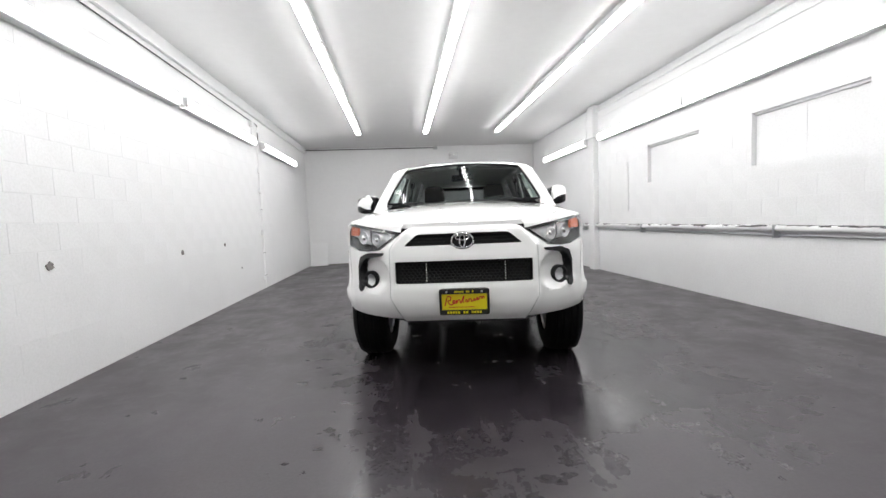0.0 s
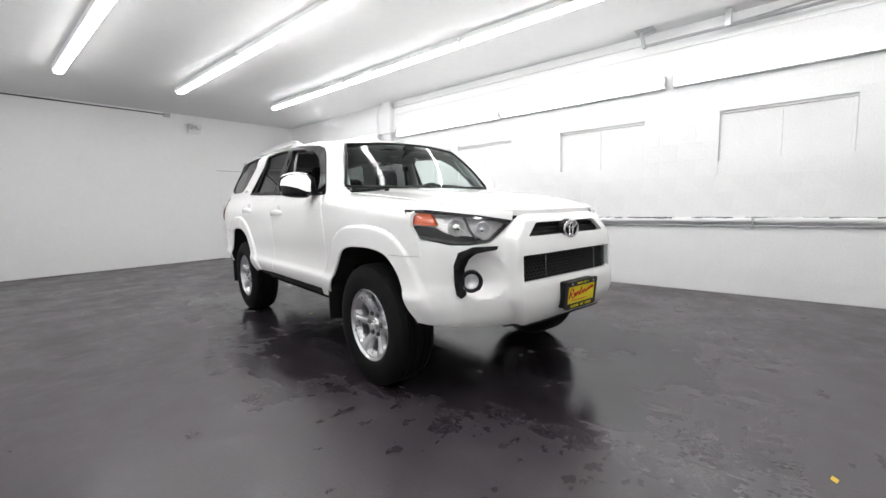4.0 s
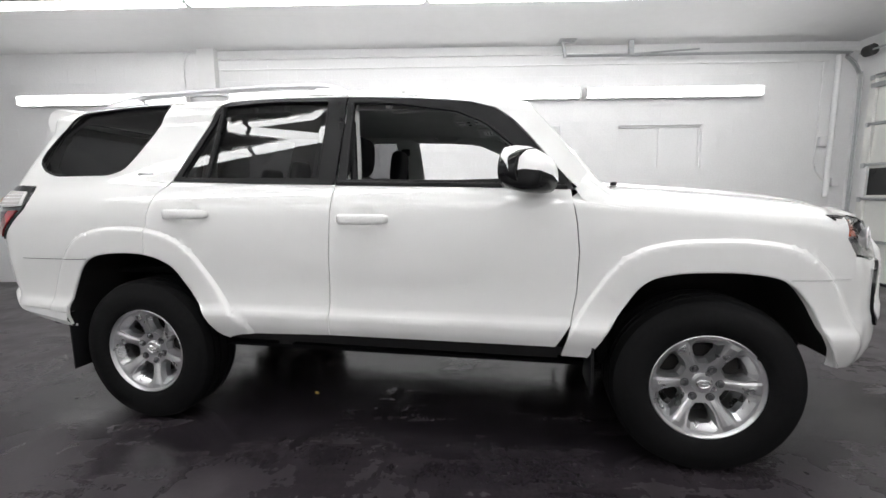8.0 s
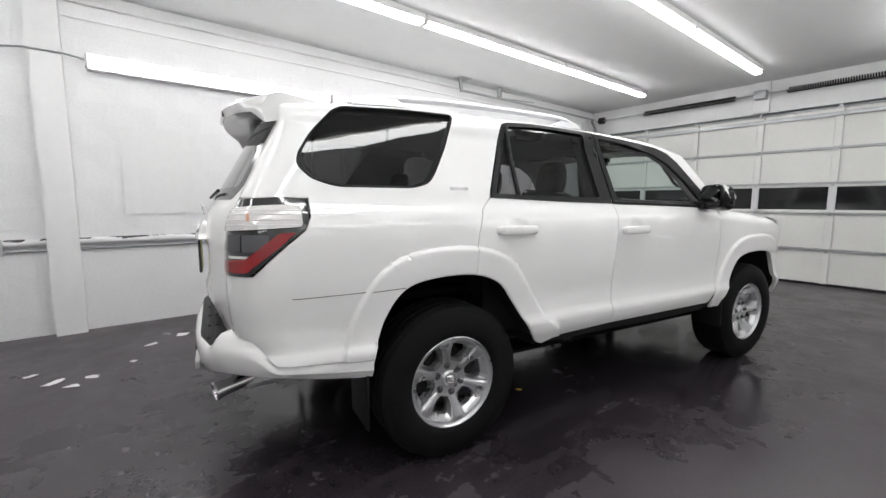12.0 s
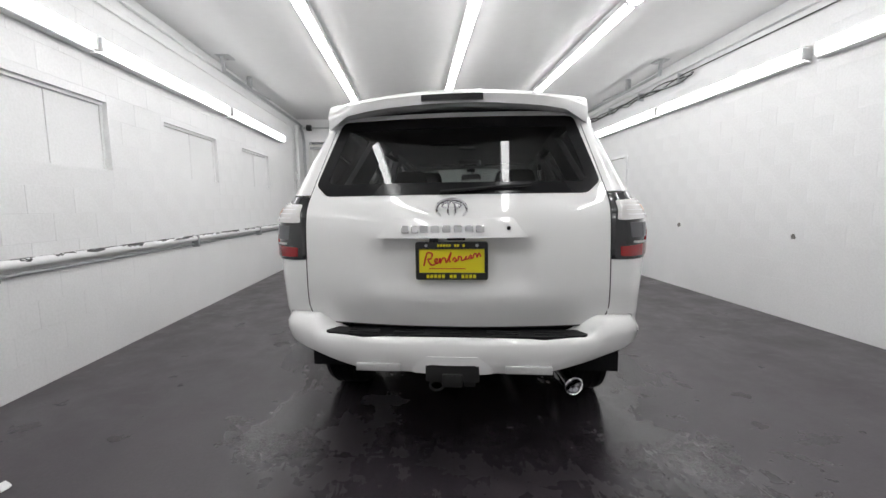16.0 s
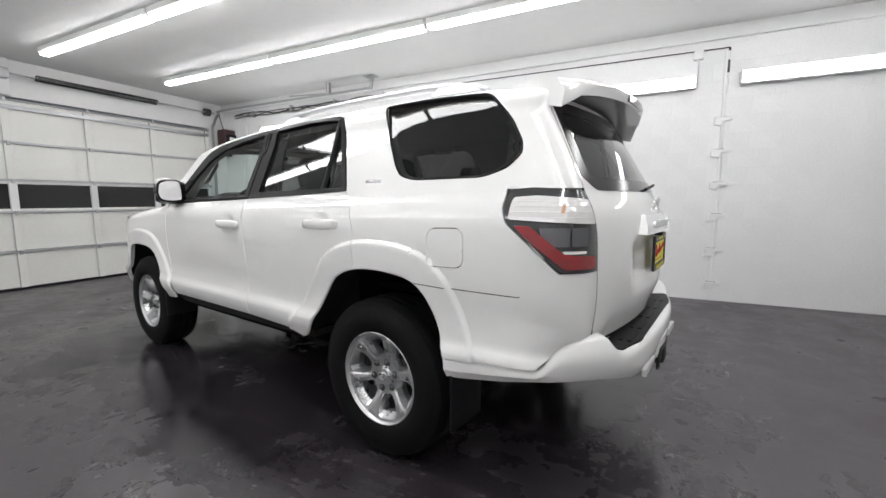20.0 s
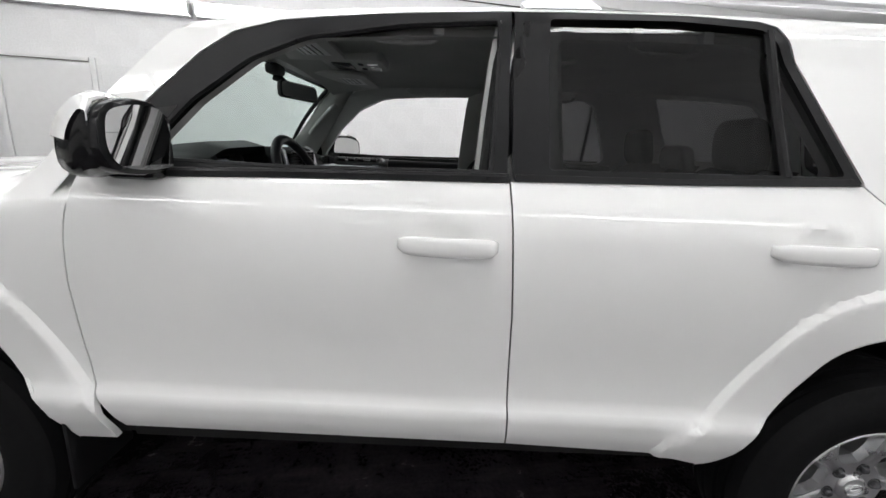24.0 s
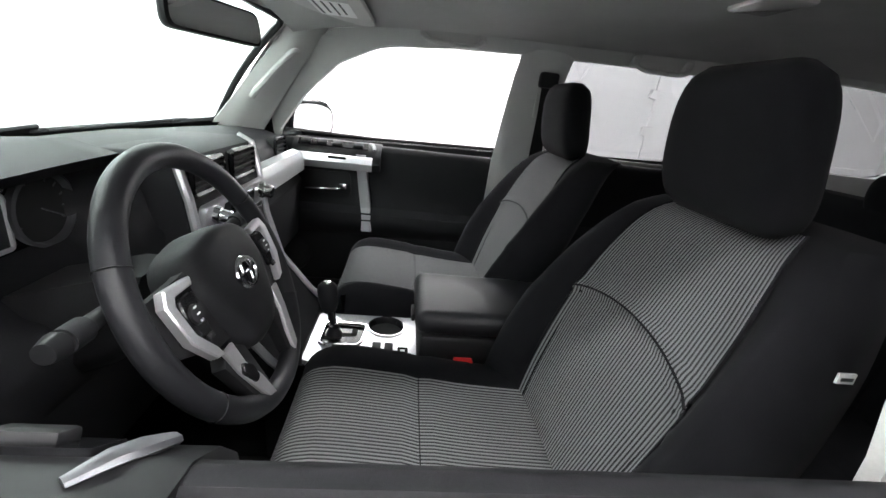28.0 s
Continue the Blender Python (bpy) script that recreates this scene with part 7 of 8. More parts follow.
# --- headliner and inner trims ---
part("headliner", sheet(lambda u, v: (u * 0.61, v, roof_z(u * 0.6, v) - 0.05 - 0.006 * math.sin(3 * v)), steps(-1, 1, 14), steps(-0.57, 2.05, 30)), HEADLINER, car, "grey cloth headliner")
for sg in (-1, 1):
    def trim_at(a, b):
        p, k = side_skin(a, b), 0.05
        return (sg * (p[0] - k), p[1] - (0.03 if a > 2 else 0), p[2] - (0.03 if b > 1.62 else 0.0) * min(1, (b - 1.62) / 0.05))
    hull = [(-0.70, 1.185), (0.28, 1.185), (0.30, 1.262), (1.2, 1.262), (2.02, 1.262), (2.05, 1.40), (2.02, 1.60), (1.98, 1.745), (1.0, 1.745), (0.3, 1.745), (-0.1, 1.74), (-0.44, 1.71), (-0.53, 1.635), (-0.63, 1.50), (-0.70, 1.40)]
    f_hole = [(0.25, 1.20), (0.25, 1.674), (-0.03, 1.658), (-0.29, 1.613), (-0.43, 1.548), (-0.56, 1.43), (-0.675, 1.28)]
    f_hole = [(-0.66, 1.20)] + f_hole[::-1][:1] + [p for p in f_hole[::-1][1:]]
    f_hole = rounded(f_hole, 0.015, 3)
    r_hole = rounded([(0.40, 1.305), (0.395, 1.672), (0.90, 1.676), (0.955, 1.64), (1.10, 1.335), (1.08, 1.305)], 0.02, 3)
    part("side_trim", panel(hull, trim_at, holes=[f_hole, r_hole, inset(QWIN, 0.004)], step=0.05, rim=0.036, inward=lambda a, b: (sg, 0, 0)), GREYTRIM, car, "grey pillar and roof side trim")
    spine = ((0.745, 0.155, 0.95), (0.735, 0.163, 1.25), (0.703, 0.175, 1.42), (0.67, 0.19, 1.58), (0.632, 0.205, 1.68))
    bp = part("b_pillar_trim", loft([[(sg * (xx + dx), yy + dy, z) for dx, dy in ((0.004, 0.012), (0.016, 0.014), (0.02, 0.03), (0.012, 0.036), (0.012, 0.2), (-0.005, 0.2), (-0.012, 0.05))] for xx, yy, z in spine]), GREYTRIM, car, "grey middle pillar trim")
    part("pillar_seal", tube([(sg * (xx + 0.027), yy + 0.043, z) for xx, yy, z in spine], 0.019, 8), SEAL, bp)
    part("painted_jamb", loft([[(sg * (xx + dx), yy + dy, z) for dx, dy in ((0.034, 0.066), (0.043, 0.068), (0.043, 0.073), (0.034, 0.072))] for xx, yy, z in spine]), PAINT, bp, "white painted pillar edge")
    part("jamb_seal", tube([(sg * (xx + 0.045), yy + 0.092, z) for xx, yy, z in spine], 0.02, 8), SEAL, bp)
    # inner face of the windscreen pillar
    rows = []
    for k in range(13):
        t = k / 12
        a = Vector((0.70 - 0.105 * t, -0.905 + 0.345 * t, 1.265 + 0.40 * t))
        b = Vector((0.775 - 0.135 * t, -0.745 + 0.285 * t, 1.258 + 0.40 * t))
        m = (a + b) / 2 + Vector((-0.022, 0.012, 0.004))
        rows.append([(sg * p.x, p.y, p.z) for p in (a + Vector((0.02, -0.01, 0)), a, a.lerp(m, 0.6) + Vector((-0.004, 0, 0)), m, m.lerp(b, 0.5) + Vector((-0.003, 0, 0)), b, b + Vector((0.025, 0.0, 0)))])
    ap = part("a_pillar_trim", loft(rows, close_ring=False, caps=False), GREYTRIM, car)
    part("grab_handle", tube(spline([(sg * 0.662, -0.725, 1.40), (sg * 0.635, -0.70, 1.425), (sg * 0.628, -0.655, 1.475), (sg * 0.615, -0.60, 1.53), (sg * 0.622, -0.575, 1.555), (sg * 0.645, -0.565, 1.56)], per=5), 0.012, 8), GREYTRIM, ap)
    # ceiling grab handle
    for y0 in (-0.14, 0.62):
        gh = part("grab_handle", tube(spline([(sg * 0.628, y0, 1.672), (sg * 0.605, y0 + 0.004, 1.655), (sg * 0.60, y0 + 0.03, 1.643), (sg * 0.60, y0 + 0.1, 1.641), (sg * 0.60, y0 + 0.17, 1.643), (sg * 0.605, y0 + 0.196, 1.657), (sg * 0.628, y0 + 0.2, 1.674)], per=4), 0.011, 8, squash=0.7), GREYTRIM, car)
        for yy in (y0, y0 + 0.2):
            part("handle_mount", box(sg * 0.625 - 0.018, sg * 0.625 + 0.018, yy - 0.016, yy + 0.016, 1.655, 1.70, 0.007), GREYTRIM, gh)
    # safety belt on the middle pillar
    belt = part("safety_belt", loft([[(sg * x, y - 0.024, z), (sg * x, y + 0.024, z), (sg * (x - 0.003), y + 0.024, z), (sg * (x - 0.003), y - 0.024, z)] for x, y, z in ((0.645, 0.325, 1.56), (0.655, 0.33, 1.45), (0.685, 0.335, 1.3), (0.70, 0.34, 1.0), (0.71, 0.34, 0.62))]), BLACK, car)
    part("belt_guide", box(sg * 0.65 - 0.018, sg * 0.65 + 0.018, 0.29, 0.36, 1.545, 1.60, 0.01), BLACK, belt)
    part("belt_slide", box(sg * 0.675 - 0.01, sg * 0.675 + 0.01, 0.295, 0.355, 1.44, 1.66, 0.006), GREYTRIM, belt)
    # door linings
    lining = [(0.796, 1.20), (0.796, 1.252), (0.789, 1.261), (0.778, 1.261), (0.767, 1.255), (0.757, 1.236), (0.754, 1.17), (0.76, 1.06), (0.752, 1.012), (0.728, 1.0), (0.712, 0.99), (0.706, 0.965), (0.715, 0.93), (0.752, 0.89), (0.757, 0.70), (0.768, 0.56)]
    for y0, y1, parent in ((-0.80, 0.245, DOORS[sg]), (0.31, 1.14, REARDOORS[sg])):
        rise = 0.0 if y1 < 0.3 else 0.03
        dl = part("door_lining", loft([[(sg * (x - 0.006 * math.sin(math.pi * (y - y0) / (y1 - y0))), y, z + rise * (z > 1.2)) for x, z in lining] for y in steps(y0, y1, 10)], close_ring=False, caps=False), SOFT, parent, "black padded door lining")
        if y1 > 0.3:
            continue
        part("lining_seam", tube([(sg * 0.764, y, 1.246) for y in steps(-0.24, 0.24, 6)], 0.003, 5), SEAL, dl)
        # raised switch panel with its silver bracket
        sp = part("switch_panel", loft([[(sg * x, y, z) for x, z in ((0.80, 1.266), (0.768, 1.261), (0.738, 1.241), (0.716, 1.213), (0.709, 1.19), (0.72, 1.165), (0.80, 1.20))] for y in (-0.61, -0.60, -0.50, -0.40, -0.30, -0.268)]), SATIN, dl, "dark window switch panel with silver face")
        part("silver_accent", tube([(sg * 0.786, -0.318, 1.265), (sg * 0.77, -0.306, 1.264), (sg * 0.755, -0.298, 1.257), (sg * 0.738, -0.294, 1.246)], [0.004, 0.007, 0.008, 0.006], 8, squash=0.6), ALLOYSHADE, sp)
        part("silver_face", loft([[(sg * x, y, z) for x, z in ((0.722, 1.2185), (0.7115, 1.2135), (0.7055, 1.19), (0.718, 1.162), (0.726, 1.165))] for y in (-0.605, -0.45, -0.30)]), SILVERTRIM, sp, "silver face strip")
        part("switch_plate", loft([[(sg * x, y, z) for x, z in ((0.766, 1.2585), (0.765, 1.2645), (0.739, 1.2455), (0.740, 1.241))] for y in (-0.59, -0.32)]), GLOSSBLACK, sp)
        for y in (-0.56, -0.50, -0.44, -0.36):
            part("window_switch", box(-0.010, 0.010, -0.02, 0.02, -0.003, 0.007, 0.003), BLACK, sp).matrix_basis = pose(sg * 0.752, y, 1.2555, 0, -33 * sg, 0)
        part("switch_plate", box(sg * 0.7125 - 0.004, sg * 0.7125 + 0.004, -0.47, -0.40, 1.194, 1.212, 0.001), GLOSSBLACK, sp)
        part("silver_bar", loft([[(sg * (x + dx), y + dy, z) for dx, dy in ((0.0, -0.022), (-0.014, -0.018), (-0.014, 0.018), (0.0, 0.022))] for x, y, z in ((0.735, -0.345, 1.225), (0.752, -0.335, 1.12), (0.745, -0.318, 1.01), (0.716, -0.312, 0.985), (0.712, -0.308, 0.92))]), SILVERTRIM, dl, "slanting silver trim bar")
        part("handle_bowl", prism(rounded([(-0.60, 1.04), (-0.38, 1.04), (-0.385, 1.145), (-0.60, 1.145)], 0.025, 4), sg * 0.748, sg * 0.762, "X"), BLACK, dl)
        part("inner_handle", tube(spline([(sg * 0.748, -0.43, 1.078), (sg * 0.728, -0.45, 1.079), (sg * 0.726, -0.50, 1.077), (sg * 0.73, -0.56, 1.073)], per=4), [0.011] * 5 + [0.009] * 4 + [0.007] * 4, 8, squash=0.75), CHROME, dl, "chrome door pull")
        part("lock_knob", box(sg * 0.735 - 0.012, sg * 0.735 + 0.012, -0.425, -0.395, 1.08, 1.105, 0.005), CHROME, dl)
        part("door_pocket", box(*sorted((sg * 0.70, sg * 0.757)), -0.6, 0.15, 0.58, 0.68, 0.02), SOFT, dl)
        part("speaker_grille", lathe([(0, 0.0), (0.006, 0.06), (0.004, 0.075), (-0.004, 0.08)], 24), BLACK, dl).matrix_basis = pose(sg * 0.748, -0.62, 0.78, 0, 0, 180 if sg > 0 else 0)

# --- dashboard ---
def dash_row(x):
    u = abs(x) / 0.78
    yb = -0.985 + 0.10 * u * u
    hood = step_((0.20 - abs(x - 0.38)) / 0.07)
    ze = 1.292 + 0.02 * math.exp(-(x / 0.22) ** 2) - 0.02 * u ** 3
    yr = -0.665 + 0.03 * math.exp(-(x / 0.25) ** 4)
    return [(x, yb, 1.272), (x, yb + 0.05, 1.292 - 0.01 * u), (x, -0.80, ze + 0.008 + 0.022 * hood), (x, yr - 0.06 + 0.02 * hood, ze + 0.004 + 0.038 * hood), (x, yr + 0.035 * hood, ze - 0.012 + 0.036 * hood),
            (x, yr + 0.02 - 0.03 * hood, ze - 0.04 + 0.036 * hood), (x, yr + 0.03 - 0.11 * hood, 1.235 + 0.04 * hood), (x, yr + 0.045 - 0.12 * hood, 1.185), (x, -0.60, 1.135), (x, -0.575, 1.10), (x, -0.60, 0.98), (x, -0.67, 0.86), (x, -0.80, 0.80)]


dash = part("dashboard", loft([dash_row(x) for x in steps(-0.77, 0.77, 44)], close_ring=False, caps=False), SOFT, car, "soft black dashboard", 50)


def vent(x0, x1, y, z0, z1, tilt=12):
    v = part("air_vent", prism(rounded([(x0, z0), (x1, z0), (x1, z1), (x0, z1)], 0.015, 3), y - 0.03, y - 0.004, "Y"), DARK, dash)
    ring = rounded([(x0, z0), (x1, z0), (x1, z1), (x0, z1)], 0.015, 3)
    part("vent_frame", tube([(a, y, b) for a, b in ring], 0.006, 6, closed=True), GLOSSBLACK, v)
    for k in range(1, 5):
        z = z0 + (z1 - z0) * k / 5
        part("vane", box(x0 + 0.004, x1 - 0.004, y - 0.014, y + 0.004, z - 0.002, z + 0.002), BLACK, v)


vent(0.595, 0.715, -0.628, 1.19, 1.268)
vent(-0.70, -0.585, -0.628, 1.195, 1.27)
# instrument cluster
clus = part("instrument_panel", prism(rounded([(0.215, 1.165), (0.545, 1.165), (0.555, 1.26), (0.50, 1.305), (0.26, 1.305), (0.205, 1.26)], 0.03, 4), -0.735, -0.722, "Y"), GLOSSBLACK, dash, "dark instrument panel with round gauges")
for x, r in ((0.285, 0.058), (0.475, 0.058)):
    g_ = part("gauge_ring", lathe([(0, r), (0.012, r + 0.002), (0.014, r - 0.003), (0.003, r - 0.006)], 40, "Y", True), ALLOYSHADE, clus)
    g_.matrix_basis = pose(x, -0.72, 1.232)
    part("gauge_face", lathe([(0.0005, 0.0), (0.001, r - 0.004)], 32, "Y"), PLATEBLACK, clus).matrix_basis = pose(x, -0.72, 1.232)
    for k in range(11):
        a = radians(-120 + 24 * k)
        part("tick", box(-0.0012, 0.0012, 0.0012, 0.002, r - 0.016, r - 0.008), ALLOYSHADE, clus).matrix_basis = pose(x, -0.72, 1.232, 0, math.degrees(a), 0)
    part("needle", box(-0.001, 0.001, 0.003, 0.005, 0, r - 0.014), ALLOYSHADE, clus).matrix_basis = pose(x, -0.72, 1.232, 0, -118, 0)
part("info_display", box(0.345, 0.415, -0.7215, -0.717, 1.19, 1.262, 0.002), SCREEN, clus, "grey information display")
part("display_frame", tube([(x, -0.718, z) for x, z in rounded([(0.342, 1.187), (0.418, 1.187), (0.418, 1.265), (0.342, 1.265)], 0.006, 2)], 0.004, 5, closed=True), SILVERTRIM, clus)
# centre stack
stack = part("centre_fascia", prism([(-0.70, 1.315), (-0.60, 1.318), (-0.572, 1.305), (-0.555, 1.235), (-0.538, 1.12), (-0.50, 1.0), (-0.42, 0.90), (-0.38, 0.86), (-0.45, 0.80), (-0.70, 0.80)], -0.185, 0.185, "X", 0.012, 3), SOFT, dash, "black centre stack with silver edges")
for s in (-1, 1):
    part("silver_edge", tube([(s * 0.182, y, z) for y, z in ((-0.60, 1.317), (-0.568, 1.303), (-0.551, 1.235), (-0.534, 1.12), (-0.496, 1.0), (-0.418, 0.903), (-0.376, 0.866))], 0.009, 8), SILVERTRIM, stack, "silver edge strip")
vent(0.022, 0.158, -0.556, 1.235, 1.298)
vent(-0.158, -0.022, -0.556, 1.235, 1.298)
tilt = pose(0, -0.5425, 1.165, -8)
rad = part("radio", prism(rounded([(-0.165, -0.055), (0.165, -0.055), (0.165, 0.055), (-0.165, 0.055)], 0.012, 3), -0.01, 0.006, "Y", 0.003, 2), SILVERTRIM, stack, "silver radio with grey screen")
rad.matrix_basis = tilt
part("screen", box(-0.085, 0.085, 0.004, 0.0085, -0.04, 0.045, 0.002), SCREEN, rad, "grey switched-off screen")
for s in (-1, 1):
    part("knob", lathe([(0, 0.021), (0.012, 0.02), (0.014, 0.017), (0.03, 0.0165), (0.033, 0.014), (0.033, 0)], 24, "Y"), CHROME, rad, "ribbed silver knob").matrix_basis = pose(s * 0.128, 0.006, 0.03)
    for k in range(3):
        part("button", box(s * 0.128 - 0.024, s * 0.128 + 0.024, 0.005, 0.009, -0.045 + 0.015 * k, -0.034 + 0.015 * k, 0.002), BLACK, rad)
for k in range(3):
    part("climate_knob", lathe([(0, 0.026), (0.01, 0.025), (0.012, 0.02), (0.03, 0.019), (0.033, 0.016), (0.033, 0)], 24, "Y"), BLACK, stack).matrix_basis = pose(-0.1 + 0.1 * k, -0.512, 1.04, -18)
part("dash_strip", loft([[(x, y, z) for y, z in ((-0.60, 1.225), (-0.572, 1.218), (-0.556, 1.185), (-0.556, 1.15), (-0.585, 1.135), (-0.62, 1.17))] for x in (-0.70, -0.69, -0.45, -0.2, -0.19)]), SILVERTRIM, dash, "silver strip over the glove box")
part("glove_box", prism(rounded([(-0.68, 0.90), (-0.22, 0.90), (-0.22, 1.10), (-0.68, 1.10)], 0.02, 3), -0.60, -0.572, "Y", 0.006, 2), SOFT, dash)
part("knee_panel", prism(rounded([(0.21, 0.88), (0.70, 0.88), (0.70, 1.09), (0.21, 1.09)], 0.03, 3), -0.62, -0.59, "Y", 0.006, 2), SOFT, dash)

# --- steering wheel ---
sw = part("steering_wheel", bmesh.new(), LEATHER, car, "black leather steering wheel with silver spokes")
c25, s25 = math.cos(radians(25.2)), math.sin(radians(25.2))
bm_rim = tube([(0.1825 * math.cos(a), 0.1825 * math.sin(a), 0) for a in [k * math.tau / 64 for k in range(64)]], 0.0175, 14, closed=True, squash=0.9)
bm_rim.to_mesh(sw.data)
bm_rim.free()
smooth(sw.data, 60)
sw.matrix_basis = Matrix(((-1, 0, 0, 0.383), (0, -s25, c25, -0.412), (0, c25, s25, 1.182), (0, 0, 0, 1)))
pad = rounded([(-0.085, 0.062), (0.0, 0.078), (0.085, 0.062), (0.098, 0.0), (0.062, -0.08), (0.03, -0.102), (-0.03, -0.102), (-0.062, -0.08), (-0.098, 0.0)], 0.03, 4)
hub = part("hub_pad", loft([[(x * k, y * k, z) for x, y in pad] for k, z in ((1.0, -0.035), (1.02, 0.0), (0.98, 0.014), (0.9, 0.023), (0.72, 0.029), (0.4, 0.032))]), SOFT, sw, "black horn pad", 60)
bd = part("badge", tube([(0.027 * math.cos(a), 0.021 * math.sin(a), 0.034) for a in [k * math.tau / 32 for k in range(32)]], 0.0032, 6, closed=True), CHROME, hub, "oval chrome emblem")
for rx, ry, oy in ((0.010, 0.0195, 0.0), (0.0235, 0.0085, 0.008)):
    part("badge_ring", tube([(rx * math.cos(a), oy + ry * math.sin(a), 0.034) for a in [k * math.tau / 28 for k in range(28)]], 0.0026, 6, closed=True), CHROME, hub)
part("badge_back", lathe([(0.031, 0.0), (0.032, 0.022), (0.028, 0.024)], 28, "Z"), GLOSSBLACK, hub)
for s in (-1, 1):
    arm = part("spoke", loft([[(s * x, y0, z - 0.014), (s * x, y0, z), (s * x, (y0 + y1) / 2, z + 0.006), (s * x, y1, z), (s * x, y1, z - 0.014)] for x, y0, y1, z in ((0.06, -0.06, 0.05, 0.008), (0.10, -0.055, 0.045, 0.010), (0.145, -0.035, 0.042, 0.004), (0.178, -0.02, 0.04, 0.0))]), BLACK, sw)
    brack = [(0.094, 0.042), (0.146, 0.046), (0.157, 0.03), (0.152, -0.02), (0.128, -0.056), (0.112, -0.06), (0.117, -0.046), (0.137, -0.015), (0.141, 0.024), (0.134, 0.033), (0.098, 0.032)]
    part("spoke_trim", prism([(s * a, b) for a, b in brack], 0.008, 0.0215, "Z", 0.002, 1), SILVERTRIM, sw, "silver spoke trim")
    part("button_pad", prism(rounded([(s * 0.100, 0.028), (s * 0.132, 0.028), (s * 0.136, 0.0), (s * 0.126, -0.028), (s * 0.108, -0.032)], 0.008, 3), 0.01, 0.019, "Z", 0.002, 1), GLOSSBLACK, sw)
    part("button", lathe([(0.018, 0.013), (0.0225, 0.012), (0.0225, 0)], 18, "Z"), BLACK, sw).matrix_basis = pose(s * 0.119, 0.002, 0)
    for dx, dy in ((0, 0.019), (0, -0.019), (0.0, 0.0)):
        part("button_mark", box(s * 0.119 + dx - 0.003, s * 0.119 + dx + 0.003, 0.002 + dy * 0.45 - 0.001, 0.002 + dy * 0.45 + 0.001, 0.0225, 0.0232), WHITEMARK, sw)
    part("button", box(s * 0.117 - 0.006, s * 0.117 + 0.006, -0.034, -0.026, 0.018, 0.0215, 0.001), BLACK, sw)
    low = [(0.052, -0.078), (0.098, -0.062), (0.112, -0.08), (0.088, -0.150), (0.073, -0.166), (0.046, -0.173), (0.044, -0.15)]
    part("lower_spoke", prism([(s * a, b) for a, b in low], -0.012, 0.009, "Z", 0.004, 2), BLACK, sw)
    edge = [(0.080, -0.062), (0.106, -0.062), (0.098, -0.10), (0.072, -0.166), (0.050, -0.174), (0.060, -0.13), (0.077, -0.095)]
    part("spoke_trim", prism([(s * a, b) for a, b in edge], 0.007, 0.0145, "Z", 0.002, 1), SILVERTRIM, sw, "silver spoke trim")
    if s < 0:
        part("button_pad", prism(rounded([(-0.073, -0.105), (-0.09, -0.09), (-0.098, -0.10), (-0.084, -0.128), (-0.072, -0.125)], 0.004, 2), 0.012, 0.0185, "Z", 0.001, 1), GLOSSBLACK, sw)
for a in (28, 152, 215, 325):
    c, s = math.cos(radians(a)), math.sin(radians(a))
    part("rim_seam", tube([((0.1825 + 0.0178 * math.cos(k * math.tau / 14)) * c, (0.1825 + 0.0178 * math.cos(k * math.tau / 14)) * s, 0.0162 * math.sin(k * math.tau / 14)) for k in range(14)], 0.0012, 4, closed=True), SEAL, sw)
col = part("steering_column", loft([[(0.383 + a * w, y, z + b * h) for a, b in ((-1, -0.6), (-0.7, -1), (0.7, -1), (1, -0.6), (1, 0.6), (0.7, 1), (-0.7, 1), (-1, 0.6))] for y, z, w, h in ((-0.50, 1.145, 0.055, 0.05), (-0.54, 1.13, 0.068, 0.062), (-0.66, 1.09, 0.075, 0.07))]), BLACK, car, "", 50)
for s in (1, -1):
    st = part("stalk", tube([(0.383 + s * 0.05, -0.525, 1.165), (0.383 + s * 0.12, -0.49, 1.19), (0.383 + s * 0.175, -0.47, 1.205), (0.383 + s * 0.222, -0.463, 1.212)], [0.008, 0.009, 0.010, 0.011], 12), BLACK, col)
    part("stalk_grip", tube([(0.383 + s * 0.185, -0.4685, 1.2065), (0.383 + s * 0.215, -0.4645, 1.2105)], 0.0135, 16), SOFT, st)
    part("stalk_end", tube([(0.383 + s * 0.221, -0.4635, 1.212), (0.383 + s * 0.238, -0.4615, 1.2138)], [0.0135, 0.010], 16), SATIN, st)
part("ignition", lathe([(0, 0.02), (0.012, 0.019), (0.014, 0.0)], 18, "Y"), ALLOYSHADE, col).matrix_basis = pose(0.30, -0.535, 1.15)
for x, w, h in ((0.36, 0.05, 0.035), (0.24, 0.025, 0.06)):
    ped = part("pedal", box(x - w, x + w, -0.80, -0.785, 0.56 - h, 0.56 + h, 0.006), BLACK, car)
    part("pedal_arm", tube([(x, -0.80, 0.58), (x, -0.86, 0.75)], 0.009, 6), BLACK, ped)

# --- console ---
cons = part("console", loft([[(-w, y, 0.50), (-w - 0.012, y, zt - 0.03), (-w, y, zt), (w, y, zt), (w + 0.012, y, zt - 0.03), (w, y, 0.50)] for y, w, zt in ((-0.45, 0.125, 0.855), (-0.36, 0.125, 0.852), (-0.10, 0.12, 0.852), (0.24, 0.115, 0.83), (0.30, 0.11, 0.78))]), BLACK, car, "black centre console with silver top", 40)
hole_c = [(-0.044 + 0.046 * math.cos(k * math.tau / 28), -0.185 + 0.046 * math.sin(k * math.tau / 28)) for k in range(28)]
hole_g = rounded([(0.06, -0.345), (0.055, -0.245), (-0.045, -0.235), (-0.05, -0.345)], 0.02, 3)
